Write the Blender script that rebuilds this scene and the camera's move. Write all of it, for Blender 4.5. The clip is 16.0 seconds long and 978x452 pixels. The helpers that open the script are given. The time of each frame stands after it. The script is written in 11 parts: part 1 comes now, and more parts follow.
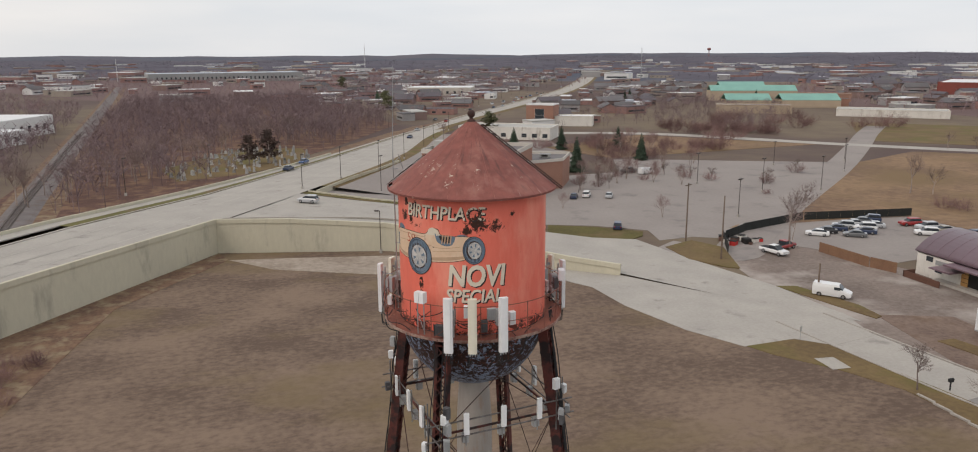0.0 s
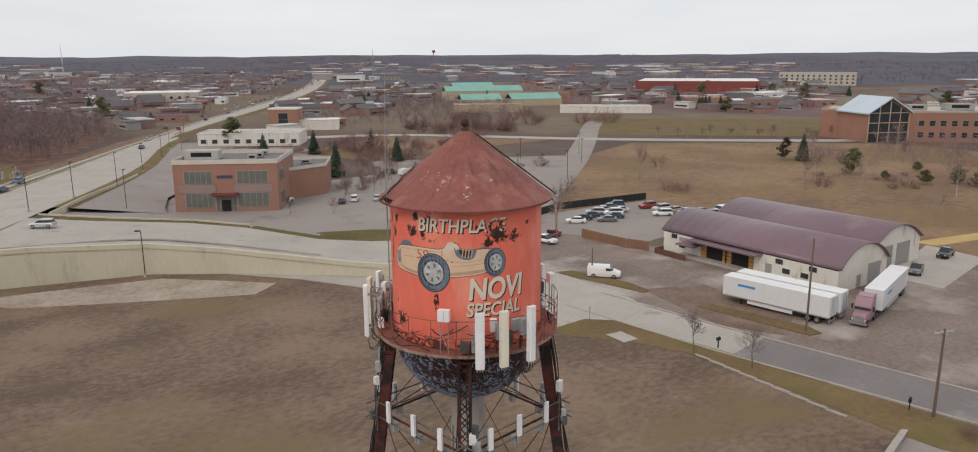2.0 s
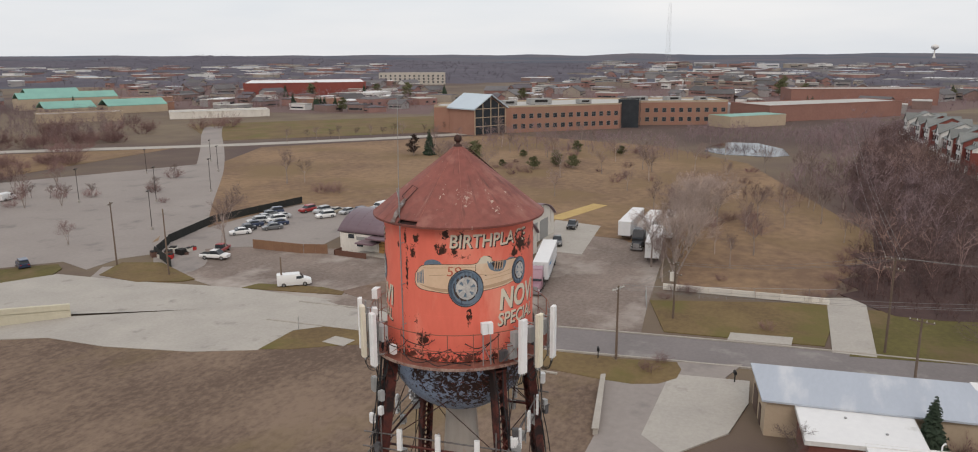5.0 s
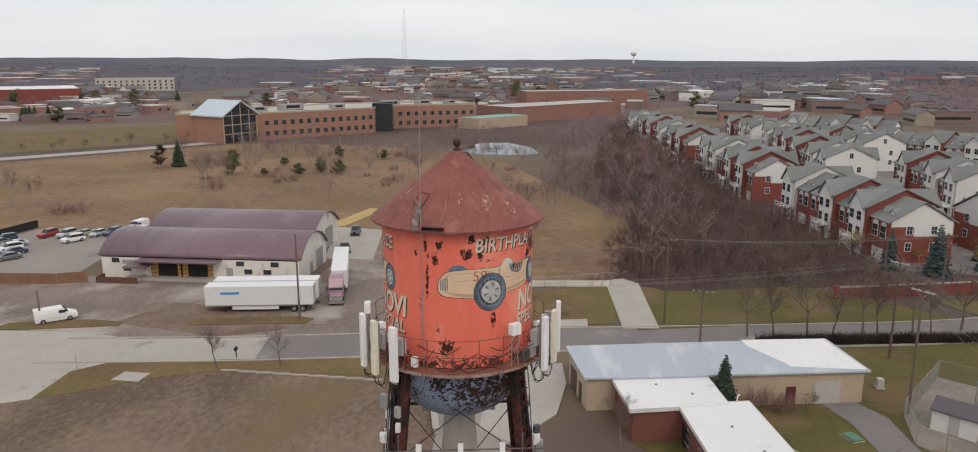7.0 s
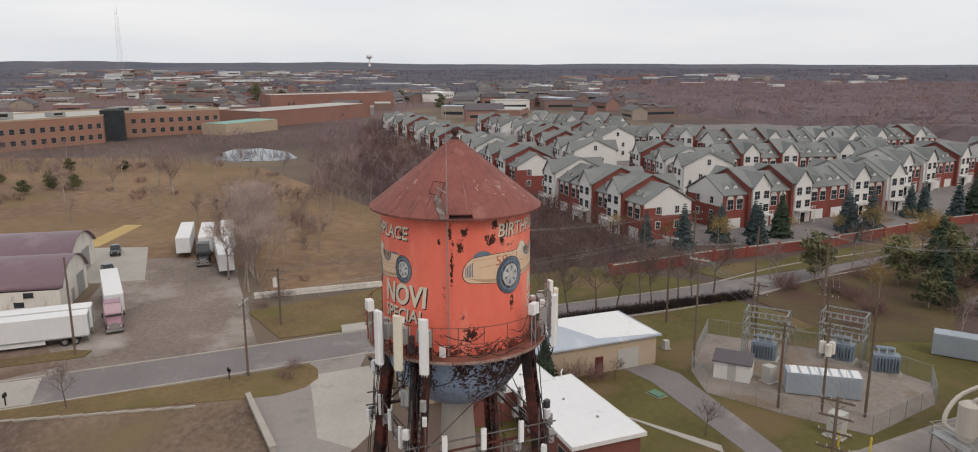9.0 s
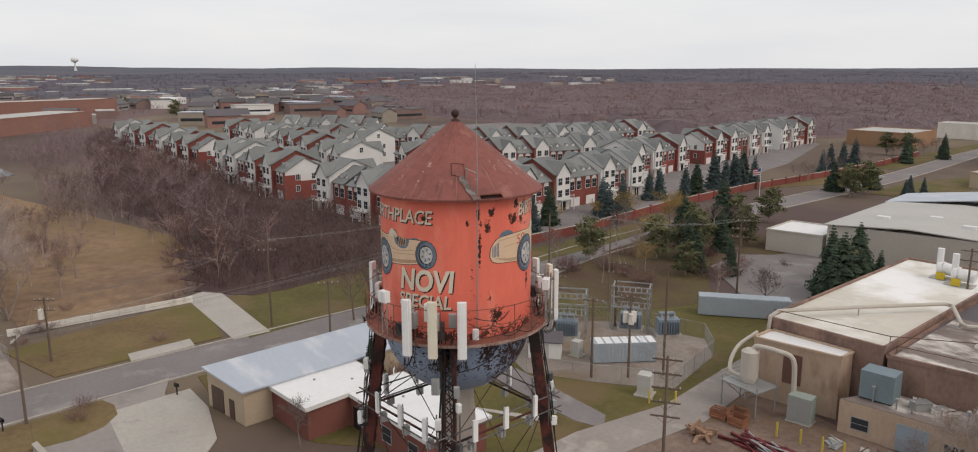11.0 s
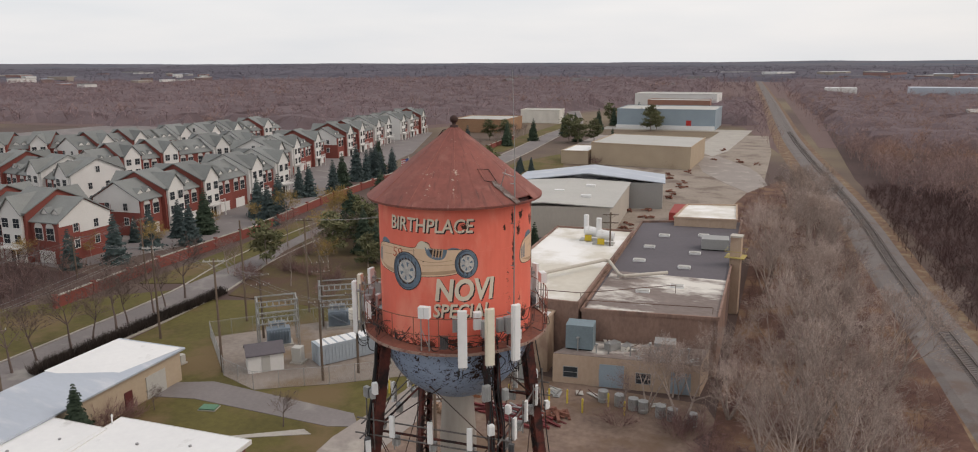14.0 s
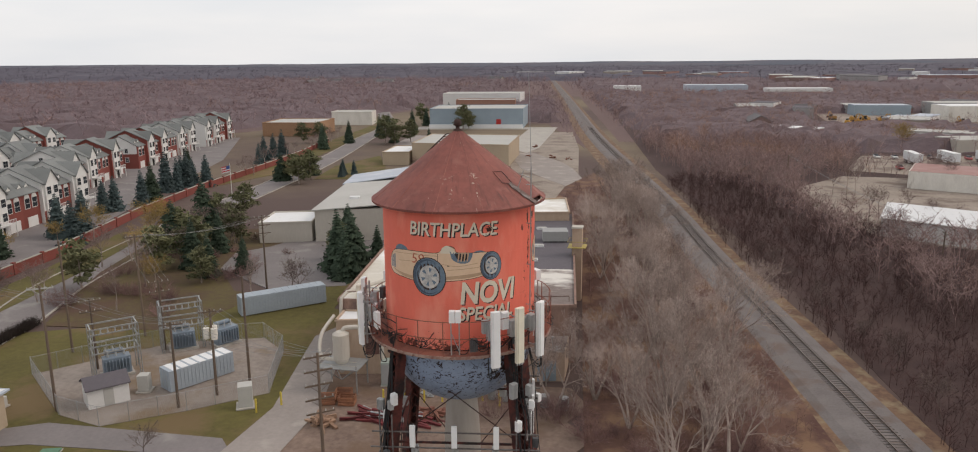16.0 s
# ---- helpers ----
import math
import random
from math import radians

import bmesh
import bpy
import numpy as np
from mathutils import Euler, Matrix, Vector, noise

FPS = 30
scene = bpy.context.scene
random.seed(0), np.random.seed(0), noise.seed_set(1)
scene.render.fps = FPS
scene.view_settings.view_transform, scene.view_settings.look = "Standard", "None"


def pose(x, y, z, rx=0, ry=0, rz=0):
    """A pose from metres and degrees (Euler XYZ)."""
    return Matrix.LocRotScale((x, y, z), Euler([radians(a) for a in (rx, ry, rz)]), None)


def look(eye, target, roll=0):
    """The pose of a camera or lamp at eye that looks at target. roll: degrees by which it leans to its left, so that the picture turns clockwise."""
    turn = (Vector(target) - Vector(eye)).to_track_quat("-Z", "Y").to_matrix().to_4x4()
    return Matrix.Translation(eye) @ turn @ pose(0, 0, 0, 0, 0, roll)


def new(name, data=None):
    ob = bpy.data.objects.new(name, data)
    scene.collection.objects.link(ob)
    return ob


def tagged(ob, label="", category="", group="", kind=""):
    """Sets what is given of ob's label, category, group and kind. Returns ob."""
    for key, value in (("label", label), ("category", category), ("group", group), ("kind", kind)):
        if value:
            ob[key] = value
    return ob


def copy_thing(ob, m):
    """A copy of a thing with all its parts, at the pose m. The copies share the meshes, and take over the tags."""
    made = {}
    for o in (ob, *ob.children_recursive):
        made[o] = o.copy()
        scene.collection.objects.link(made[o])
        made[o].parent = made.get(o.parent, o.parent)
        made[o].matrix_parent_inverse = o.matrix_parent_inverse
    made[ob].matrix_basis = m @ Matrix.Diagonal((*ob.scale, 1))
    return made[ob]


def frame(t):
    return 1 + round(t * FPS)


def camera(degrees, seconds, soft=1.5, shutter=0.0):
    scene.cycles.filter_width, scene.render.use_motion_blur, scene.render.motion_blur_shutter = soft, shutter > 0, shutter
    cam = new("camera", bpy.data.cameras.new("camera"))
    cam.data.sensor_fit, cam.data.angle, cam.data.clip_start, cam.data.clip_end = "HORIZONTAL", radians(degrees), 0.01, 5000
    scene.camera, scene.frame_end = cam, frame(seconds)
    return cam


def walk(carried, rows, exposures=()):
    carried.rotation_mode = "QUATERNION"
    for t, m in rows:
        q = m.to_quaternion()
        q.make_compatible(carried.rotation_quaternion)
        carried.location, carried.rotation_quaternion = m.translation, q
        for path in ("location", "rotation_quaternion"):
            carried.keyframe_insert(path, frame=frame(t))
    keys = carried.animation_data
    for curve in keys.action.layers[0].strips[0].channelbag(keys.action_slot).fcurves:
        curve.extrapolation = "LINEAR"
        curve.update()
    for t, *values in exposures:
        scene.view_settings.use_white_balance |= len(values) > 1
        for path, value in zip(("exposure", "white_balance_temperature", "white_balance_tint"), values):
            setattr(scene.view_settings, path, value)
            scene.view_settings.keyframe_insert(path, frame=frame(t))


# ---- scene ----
cam = camera(65.41, 16.0, soft=1.05)
# seconds, x, y, z, yaw, pitch, roll
ROWS = [
    (0.0, -6.123, -23.996, 37.001, -15.661, -12.621, 0.285),
    (0.5, -8.054, -23.146, 37.037, -20.644, -12.623, 0.293),
    (1.0, -9.941, -22.260, 37.041, -25.659, -12.656, 0.301),
    (1.5, -11.713, -21.187, 37.101, -30.633, -12.614, 0.296),
    (2.0, -13.406, -20.041, 37.209, -35.610, -12.572, 0.289),
    (2.5, -15.038, -18.857, 37.314, -40.540, -12.587, 0.289),
    (3.0, -16.587, -17.569, 37.414, -45.350, -12.606, 0.295),
    (3.5, -18.035, -16.168, 37.533, -50.206, -12.607, 0.308),
    (4.0, -19.417, -14.680, 37.647, -55.100, -12.612, 0.319),
    (6.5, -23.581, -5.478, 37.792, -79.314, -12.453, 0.023),
    (7.0, -23.905, -3.479, 37.739, -84.132, -12.333, 0.000),
    (7.5, -24.145, -1.476, 37.650, -88.978, -12.241, -0.014),
    (8.0, -24.203, 0.557, 37.549, -93.827, -12.188, -0.014),
    (8.5, -24.114, 2.591, 37.430, -98.670, -12.162, -0.001),
    (9.0, -23.906, 4.607, 37.306, -103.476, -12.121, 0.018),
    (11.5, -19.709, 13.958, 36.567, -127.797, -11.899, 0.097),
    (12.0, -18.355, 15.558, 36.626, -132.781, -12.020, 0.119),
    (12.5, -16.869, 17.033, 36.727, -137.841, -12.124, 0.146),
    (13.0, -15.309, 18.400, 36.822, -142.835, -12.215, 0.182),
    (13.5, -13.706, 19.640, 36.908, -147.746, -12.255, 0.221),
    (14.0, -12.111, 20.717, 36.970, -152.332, -12.293, 0.258),
    (14.5, -10.546, 21.604, 37.016, -156.527, -12.318, 0.295),
    (15.0, -9.036, 22.279, 37.055, -160.370, -12.324, 0.336),
    (15.5, -7.639, 22.794, 37.083, -163.874, -12.318, 0.381),
    (16.0, -6.358, 23.225, 37.105, -167.071, -12.318, 0.426),
]
walk(cam, [(t, pose(x, y, z, 90 + pitch, roll, yaw)) for t, x, y, z, yaw, pitch, roll in ROWS],
     exposures=[(0.0, 0.25, 6850, 16), (8.0, 0.25, 6850, 16), (12.5, 0.24, 7000, 17), (16.0, 0.31, 7000, 17)])

# ---- sky and sun: a bright overcast winter day ----
world = bpy.data.worlds.new("overcast_sky")
scene.world = world
world.use_nodes = True
wt = world.node_tree
wt.nodes.clear()
w_out = wt.nodes.new("ShaderNodeOutputWorld")
w_bg = wt.nodes.new("ShaderNodeBackground")
w_sky = wt.nodes.new("ShaderNodeTexSky")
w_sky.sky_type, w_sky.sun_disc = "NISHITA", False
w_sky.sun_elevation, w_sky.sun_rotation = radians(45), radians(247)
w_sky.air_density, w_sky.dust_density, w_sky.ozone_density = 1.0, 3.0, 1.0
w_co = wt.nodes.new("ShaderNodeTexCoord")
w_map = wt.nodes.new("ShaderNodeMapping")
w_map.inputs["Scale"].default_value = (1.6, 1.6, 9.0)
w_no = wt.nodes.new("ShaderNodeTexNoise")
w_no.inputs["Scale"].default_value, w_no.inputs["Detail"].default_value = 1.5, 5
w_ramp = wt.nodes.new("ShaderNodeValToRGB")
w_ramp.color_ramp.elements[0].position, w_ramp.color_ramp.elements[0].color = 0.3, (5.3, 5.95, 6.4, 1)
w_ramp.color_ramp.elements[1].position, w_ramp.color_ramp.elements[1].color = 0.72, (6.45, 6.85, 7.0, 1)
w_mix = wt.nodes.new("ShaderNodeMixRGB")
w_mix.inputs[0].default_value = 0.88
wt.links.new(w_co.outputs["Generated"], w_map.inputs["Vector"])
wt.links.new(w_map.outputs["Vector"], w_no.inputs["Vector"])
wt.links.new(w_no.outputs["Fac"], w_ramp.inputs["Fac"])
wt.links.new(w_sky.outputs["Color"], w_mix.inputs[1])
wt.links.new(w_ramp.outputs["Color"], w_mix.inputs[2])
# a warmer, thinner veil of cloud toward the low sun
w_sep = wt.nodes.new("ShaderNodeSeparateXYZ")
wt.links.new(w_co.outputs["Generated"], w_sep.inputs[0])
w_side = wt.nodes.new("ShaderNodeMapRange")
w_side.inputs["From Min"].default_value, w_side.inputs["From Max"].default_value = 0.15, -0.5
w_side.inputs["To Max"].default_value = 0.55
wt.links.new(w_sep.outputs["X"], w_side.inputs["Value"])
w_warm = wt.nodes.new("ShaderNodeMixRGB")
w_warm.blend_type = "MULTIPLY"
w_warm.inputs[2].default_value = (1.05, 0.98, 0.9, 1)
wt.links.new(w_side.outputs["Result"], w_warm.inputs[0])
wt.links.new(w_mix.outputs["Color"], w_warm.inputs[1])
wt.links.new(w_warm.outputs["Color"], w_bg.inputs["Color"])
w_bg.inputs["Strength"].default_value = 0.116
wt.links.new(w_bg.outputs["Background"], w_out.inputs["Surface"])

sun = new("sun", bpy.data.lights.new("sun", "SUN"))
sun.data.energy, sun.data.angle, sun.data.color = 0.7, radians(25), (1.0, 0.96, 0.9)
sun.matrix_world = look((0, 0, 200), (75, 32, 118))

# ---- materials ----
def nd(nt, kind, **kw):
    n = nt.nodes.new(kind)
    for k, v in kw.items():
        n.inputs[k.replace("_", " ")].default_value = v
    return n


def mat(name, c1, c2=None, rough=0.8, metal=0.0, s1=0.3, s2=4.0, amount=0.5, rnd=0.0, bump=0.0, bscale=20.0, coat=0.0, island=0.0, stretch=(1, 1, 1), c3=None, t3=0.62, s3=0.08):
    """Two colours mixed by a coarse and a fine noise, and a third in stains; rnd varies it object by object, island piece by piece."""
    m = bpy.data.materials.new(name)
    m.use_nodes = True
    nt = m.node_tree
    b = nt.nodes["Principled BSDF"]
    b.inputs["Roughness"].default_value, b.inputs["Metallic"].default_value = rough, metal
    b.inputs["Coat Weight"].default_value = coat
    b.inputs["Specular IOR Level"].default_value = 0.3
    co = nt.nodes.new("ShaderNodeTexCoord")
    mp = nt.nodes.new("ShaderNodeMapping")
    mp.inputs["Scale"].default_value = stretch
    geo = nt.nodes.new("ShaderNodeNewGeometry")
    nt.links.new(geo.outputs["Position"], mp.inputs["Vector"])
    n1, n2 = nd(nt, "ShaderNodeTexNoise", Scale=s1, Detail=4.0), nd(nt, "ShaderNodeTexNoise", Scale=s2, Detail=6.0, Roughness=0.65)
    for n in (n1, n2):
        nt.links.new(mp.outputs["Vector"], n.inputs["Vector"])
    add = nt.nodes.new("ShaderNodeMath")
    add.operation = "ADD"
    nt.links.new(n1.outputs["Fac"], add.inputs[0])
    nt.links.new(n2.outputs["Fac"], add.inputs[1])
    rg = nt.nodes.new("ShaderNodeMapRange")
    for k, v in (("From Min", 1 - amount * 0.5), ("From Max", 1 + amount * 0.5)):
        rg.inputs[k].default_value = v
    nt.links.new(add.outputs[0], rg.inputs["Value"])
    mx = nt.nodes.new("ShaderNodeMixRGB")
    c2 = c2 or tuple(v * 0.78 for v in c1)
    mx.inputs[1].default_value, mx.inputs[2].default_value = (*c1, 1), (*c2, 1)
    nt.links.new(rg.outputs["Result"], mx.inputs[0])
    col = mx.outputs[0]
    if c3:
        n3 = nd(nt, "ShaderNodeTexNoise", Scale=s3, Detail=7.0, Roughness=0.6)
        nt.links.new(mp.outputs["Vector"], n3.inputs["Vector"])
        r3 = nt.nodes.new("ShaderNodeMapRange")
        r3.inputs["From Min"].default_value, r3.inputs["From Max"].default_value = t3 - 0.06, t3 + 0.06
        nt.links.new(n3.outputs["Fac"], r3.inputs["Value"])
        m3 = nt.nodes.new("ShaderNodeMixRGB")
        m3.inputs[2].default_value = (*c3, 1)
        nt.links.new(col, m3.inputs[1])
        nt.links.new(r3.outputs["Result"], m3.inputs[0])
        col = m3.outputs[0]
    if rnd or island:
        hs = nt.nodes.new("ShaderNodeHueSaturation")
        r4 = nt.nodes.new("ShaderNodeMapRange")
        w = rnd or island
        r4.inputs["To Min"].default_value, r4.inputs["To Max"].default_value = 1 - w, 1 + w
        if rnd:
            oi = nt.nodes.new("ShaderNodeObjectInfo")
            nt.links.new(oi.outputs["Random"], r4.inputs["Value"])
        else:
            nt.links.new(geo.outputs["Random Per Island"], r4.inputs["Value"])
        nt.links.new(r4.outputs["Result"], hs.inputs["Value"])
        nt.links.new(col, hs.inputs["Color"])
        col = hs.outputs["Color"]
    nt.links.new(col, b.inputs["Base Color"])
    if bump:
        nb = nd(nt, "ShaderNodeTexNoise", Scale=bscale, Detail=4.0)
        nt.links.new(mp.outputs["Vector"], nb.inputs["Vector"])
        bp = nt.nodes.new("ShaderNodeBump")
        bp.inputs["Strength"].default_value, bp.inputs["Distance"].default_value = min(1.0, bump * 4), bump
        nt.links.new(nb.outputs["Fac"], bp.inputs["Height"])
        nt.links.new(bp.outputs["Normal"], b.inputs["Normal"])
    return m


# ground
# far wooded land: the bluish tint is distance haze put into the colour
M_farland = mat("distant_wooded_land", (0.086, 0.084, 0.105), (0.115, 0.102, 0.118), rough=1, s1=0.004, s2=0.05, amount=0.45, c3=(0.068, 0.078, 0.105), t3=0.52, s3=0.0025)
M_land = mat("winter_land", (0.13, 0.095, 0.075), (0.2, 0.155, 0.1), rough=1, s1=0.006, s2=0.05, amount=0.5, c3=(0.1, 0.068, 0.06), t3=0.5, s3=0.004, bump=0.1, bscale=2)
M_litter = mat("leaf_litter", (0.085, 0.043, 0.035), (0.145, 0.08, 0.06), rough=1, s1=0.12, s2=0.9, amount=0.5, c3=(0.205, 0.122, 0.075), t3=0.55, s3=0.16, bump=0.1, bscale=3)
M_dirt = mat("bare_field_soil", (0.215, 0.152, 0.11), (0.115, 0.078, 0.058), rough=1, s1=0.09, s2=1.3, amount=0.36, stretch=(0.7, 1, 1), c3=(0.17, 0.122, 0.066), t3=0.56, s3=0.03, bump=0.14, bscale=2.5)
M_grass = mat("dormant_grass", (0.19, 0.132, 0.06), (0.125, 0.083, 0.042), rough=1, s1=0.12, s2=1.3, amount=0.5, c3=(0.13, 0.108, 0.036), t3=0.55, s3=0.07, bump=0.05, bscale=8)
M_green = mat("mown_lawn", (0.126, 0.107, 0.034), (0.085, 0.072, 0.024), rough=1, s1=0.1, s2=1.2, amount=0.45, c3=(0.15, 0.104, 0.052), t3=0.56, s3=0.09, bump=0.05, bscale=8)
M_tan = mat("dry_meadow", (0.265, 0.172, 0.1), (0.165, 0.102, 0.066), rough=1, s1=0.03, s2=0.4, amount=0.32, c3=(0.19, 0.125, 0.065), t3=0.55, s3=0.02, bump=0.08, bscale=4)
M_conc = mat("pale_concrete_road", (0.43, 0.4, 0.355), (0.33, 0.305, 0.275), rough=0.9, s1=0.15, s2=2.5, amount=0.7, c3=(0.24, 0.22, 0.2), t3=0.66, s3=0.2, bump=0.01, bscale=30)
M_asph = mat("worn_asphalt", (0.225, 0.2, 0.195), (0.165, 0.148, 0.145), rough=0.9, s1=0.12, s2=2.0, amount=0.7, c3=(0.27, 0.255, 0.235), t3=0.62, s3=0.15, bump=0.01, bscale=40)
M_lot = mat("faded_car_park_asphalt", (0.31, 0.275, 0.25), (0.245, 0.215, 0.2), rough=0.92, s1=0.06, s2=1.2, amount=0.7, c3=(0.2, 0.18, 0.17), t3=0.63, s3=0.12, bump=0.01, bscale=40)
M_gravel = mat("gravel_yard", (0.26, 0.208, 0.178), (0.155, 0.122, 0.105), rough=1, s1=0.07, s2=1.4, amount=0.45, c3=(0.37, 0.325, 0.29), t3=0.57, s3=0.05, bump=0.03, bscale=12)
M_yard = mat("brown_yard_soil", (0.235, 0.168, 0.132), (0.14, 0.096, 0.077), rough=1, s1=0.2, s2=1.6, amount=0.5, c3=(0.15, 0.098, 0.068), t3=0.57, s3=0.16, bump=0.04, bscale=6)
M_pad = mat("grey_brown_pad_gravel", (0.3, 0.255, 0.222), (0.2, 0.165, 0.142), rough=1, s1=0.15, s2=1.6, amount=0.5, c3=(0.2, 0.145, 0.1), t3=0.57, s3=0.12, bump=0.04, bscale=10)
M_lane = mat("worn_pale_asphalt", (0.315, 0.275, 0.25), (0.24, 0.21, 0.192), rough=0.9, s1=0.12, s2=2.0, amount=0.6, c3=(0.38, 0.34, 0.3), t3=0.6, s3=0.2, bump=0.01, bscale=30)
M_pinefloor = mat("grass_and_litter", (0.112, 0.088, 0.036), (0.085, 0.052, 0.038), rough=1, s1=0.12, s2=1.0, amount=0.5, c3=(0.1, 0.055, 0.042), t3=0.6, s3=0.07, bump=0.08, bscale=4)
M_yardpale = mat("pale_stony_yard", (0.33, 0.28, 0.235), (0.21, 0.17, 0.14), rough=1, s1=0.1, s2=1.2, amount=0.5, c3=(0.16, 0.12, 0.1), t3=0.58, s3=0.1, bump=0.04, bscale=6)
M_workbrick = mat("pinkish_works_brick", (0.31, 0.2, 0.158), (0.215, 0.135, 0.108), rough=0.95, s1=0.25, s2=3, amount=0.5, stretch=(1, 1, 0.5), c3=(0.15, 0.1, 0.085), t3=0.56, s3=0.3)
M_workstore = mat("pink_beige_block", (0.5, 0.38, 0.29), (0.4, 0.29, 0.21), rough=0.9, s1=0.3, s2=3, amount=0.7, stretch=(1, 1, 0.4), c3=(0.3, 0.2, 0.15), t3=0.64, s3=0.3)
M_roofc = mat("dirty_cream_roof", (0.62, 0.585, 0.51), (0.53, 0.49, 0.42), rough=0.8, s1=0.08, s2=0.9, amount=0.6, c3=(0.8, 0.79, 0.77), t3=0.56, s3=0.06)
M_ballast = mat("railway_ballast", (0.2, 0.178, 0.17), (0.135, 0.118, 0.114), rough=1, s1=0.3, s2=5, amount=0.6, bump=0.05, bscale=12, c3=(0.15, 0.115, 0.1), t3=0.58, s3=0.25)
M_vergeb = mat("brown_track_verge", (0.205, 0.125, 0.078), (0.12, 0.07, 0.05), rough=1, s1=0.3, s2=1.6, amount=0.4, c3=(0.24, 0.18, 0.115), t3=0.56, s3=0.35, bump=0.06, bscale=5)
M_kerb = mat("kerb_concrete", (0.41, 0.375, 0.33), rough=0.9, s1=0.4, s2=4)
M_mark = mat("worn_road_paint", (0.47, 0.44, 0.39), (0.4, 0.37, 0.33), rough=0.8, s1=0.5, s2=6)
M_water = mat("pond_water", (0.02, 0.026, 0.03), (0.03, 0.035, 0.04), rough=0.03)
# masonry and cladding
M_cream = mat("cream_concrete_wall", (0.57, 0.53, 0.41), (0.47, 0.435, 0.335), rough=0.9, s1=0.1, s2=1.6, amount=0.8, stretch=(1, 1, 0.35), c3=(0.37, 0.34, 0.27), t3=0.64, s3=0.2)
M_brick = mat("orange_brick", (0.36, 0.195, 0.142), (0.275, 0.145, 0.108), rough=0.9, s1=0.25, s2=7, amount=0.8, bump=0.01, bscale=14, c3=(0.3, 0.18, 0.13), t3=0.55, s3=0.05)
M_redbrick = mat("red_brick", (0.26, 0.075, 0.06), (0.19, 0.055, 0.045), rough=0.9, s1=0.3, s2=6, amount=0.8, rnd=0.12)
M_white = mat("white_siding", (0.72, 0.71, 0.69), (0.62, 0.61, 0.59), rough=0.7, s1=0.2, s2=3, amount=0.9)
M_whitep = mat("weathered_white_paint", (0.74, 0.71, 0.65), (0.58, 0.55, 0.5), rough=0.8, s1=0.3, s2=3, amount=0.7, stretch=(1, 1, 0.4), c3=(0.4, 0.35, 0.3), t3=0.64, s3=0.35)
M_shingle = mat("grey_roof_shingle", (0.215, 0.225, 0.218), (0.16, 0.168, 0.165), rough=0.95, s1=0.3, s2=4, amount=0.7, rnd=0.15, bump=0.02, bscale=10)
M_purple = mat("purple_metal_roof", (0.225, 0.15, 0.172), (0.175, 0.115, 0.134), rough=0.32, metal=0.15, s1=0.1, s2=1.2, amount=0.8, c3=(0.26, 0.19, 0.21), t3=0.64, s3=0.12)
M_roofw = mat("white_roof_membrane", (0.75, 0.75, 0.74), (0.66, 0.66, 0.66), rough=0.6, s1=0.12, s2=1.4, amount=0.8, c3=(0.46, 0.45, 0.43), t3=0.69, s3=0.25)
M_roofg = mat("grey_white_metal_roof", (0.42, 0.46, 0.52), (0.36, 0.395, 0.45), rough=0.45, s1=0.15, s2=1.6, amount=0.8, stretch=(0.5, 1.6, 1), c3=(0.52, 0.54, 0.57), t3=0.6, s3=0.2)
M_roofd = mat("dark_roof_felt", (0.135, 0.12, 0.132), (0.1, 0.09, 0.1), rough=0.85, s1=0.1, s2=2, amount=0.8)
M_rooft = mat("patched_tan_roof", (0.25, 0.205, 0.185), (0.165, 0.13, 0.118), rough=0.9, s1=0.15, s2=1.5, amount=0.5, stretch=(0.55, 1, 1), c3=(0.64, 0.61, 0.56), t3=0.555, s3=0.22)
M_roofl = mat("light_grey_roof", (0.47, 0.46, 0.43), (0.39, 0.38, 0.355), rough=0.8, s1=0.1, s2=1.4, amount=0.8)
M_greenroof = mat("sea_green_metal_roof", (0.2, 0.42, 0.35), (0.16, 0.34, 0.29), rough=0.5, s1=0.1, s2=1)
M_stucco = mat("tan_stucco", (0.46, 0.37, 0.27), (0.38, 0.3, 0.22), rough=0.9, s1=0.2, s2=3, amount=0.8)
M_beige = mat("beige_metal_cladding", (0.52, 0.48, 0.42), (0.44, 0.4, 0.35), rough=0.7, s1=0.2, s2=3, amount=0.8, stretch=(1, 1, 0.3))
M_greyclad = mat("grey_metal_cladding", (0.33, 0.33, 0.32), (0.27, 0.27, 0.265), rough=0.6, s1=0.2, s2=3, amount=0.8)
M_blueclad = mat("blue_grey_cladding", (0.3, 0.37, 0.42), (0.25, 0.31, 0.36), rough=0.6, s1=0.2, s2=3, amount=0.8)
M_reddoor = mat("red_door_paint", (0.5, 0.04, 0.035), rough=0.6)
M_glass = mat("dark_window_glass", (0.03, 0.036, 0.042), (0.045, 0.052, 0.06), rough=0.12, s1=0.3, s2=2)
M_dark = mat("dark_opening", (0.022, 0.02, 0.019), rough=0.9)
M_black = mat("black_rubber", (0.02, 0.02, 0.021), (0.03, 0.03, 0.03), rough=0.8)
M_wood = mat("weathered_pole_wood", (0.17, 0.125, 0.095), (0.12, 0.088, 0.068), rough=0.95, s1=0.4, s2=5, stretch=(1, 1, 0.15), rnd=0.15)
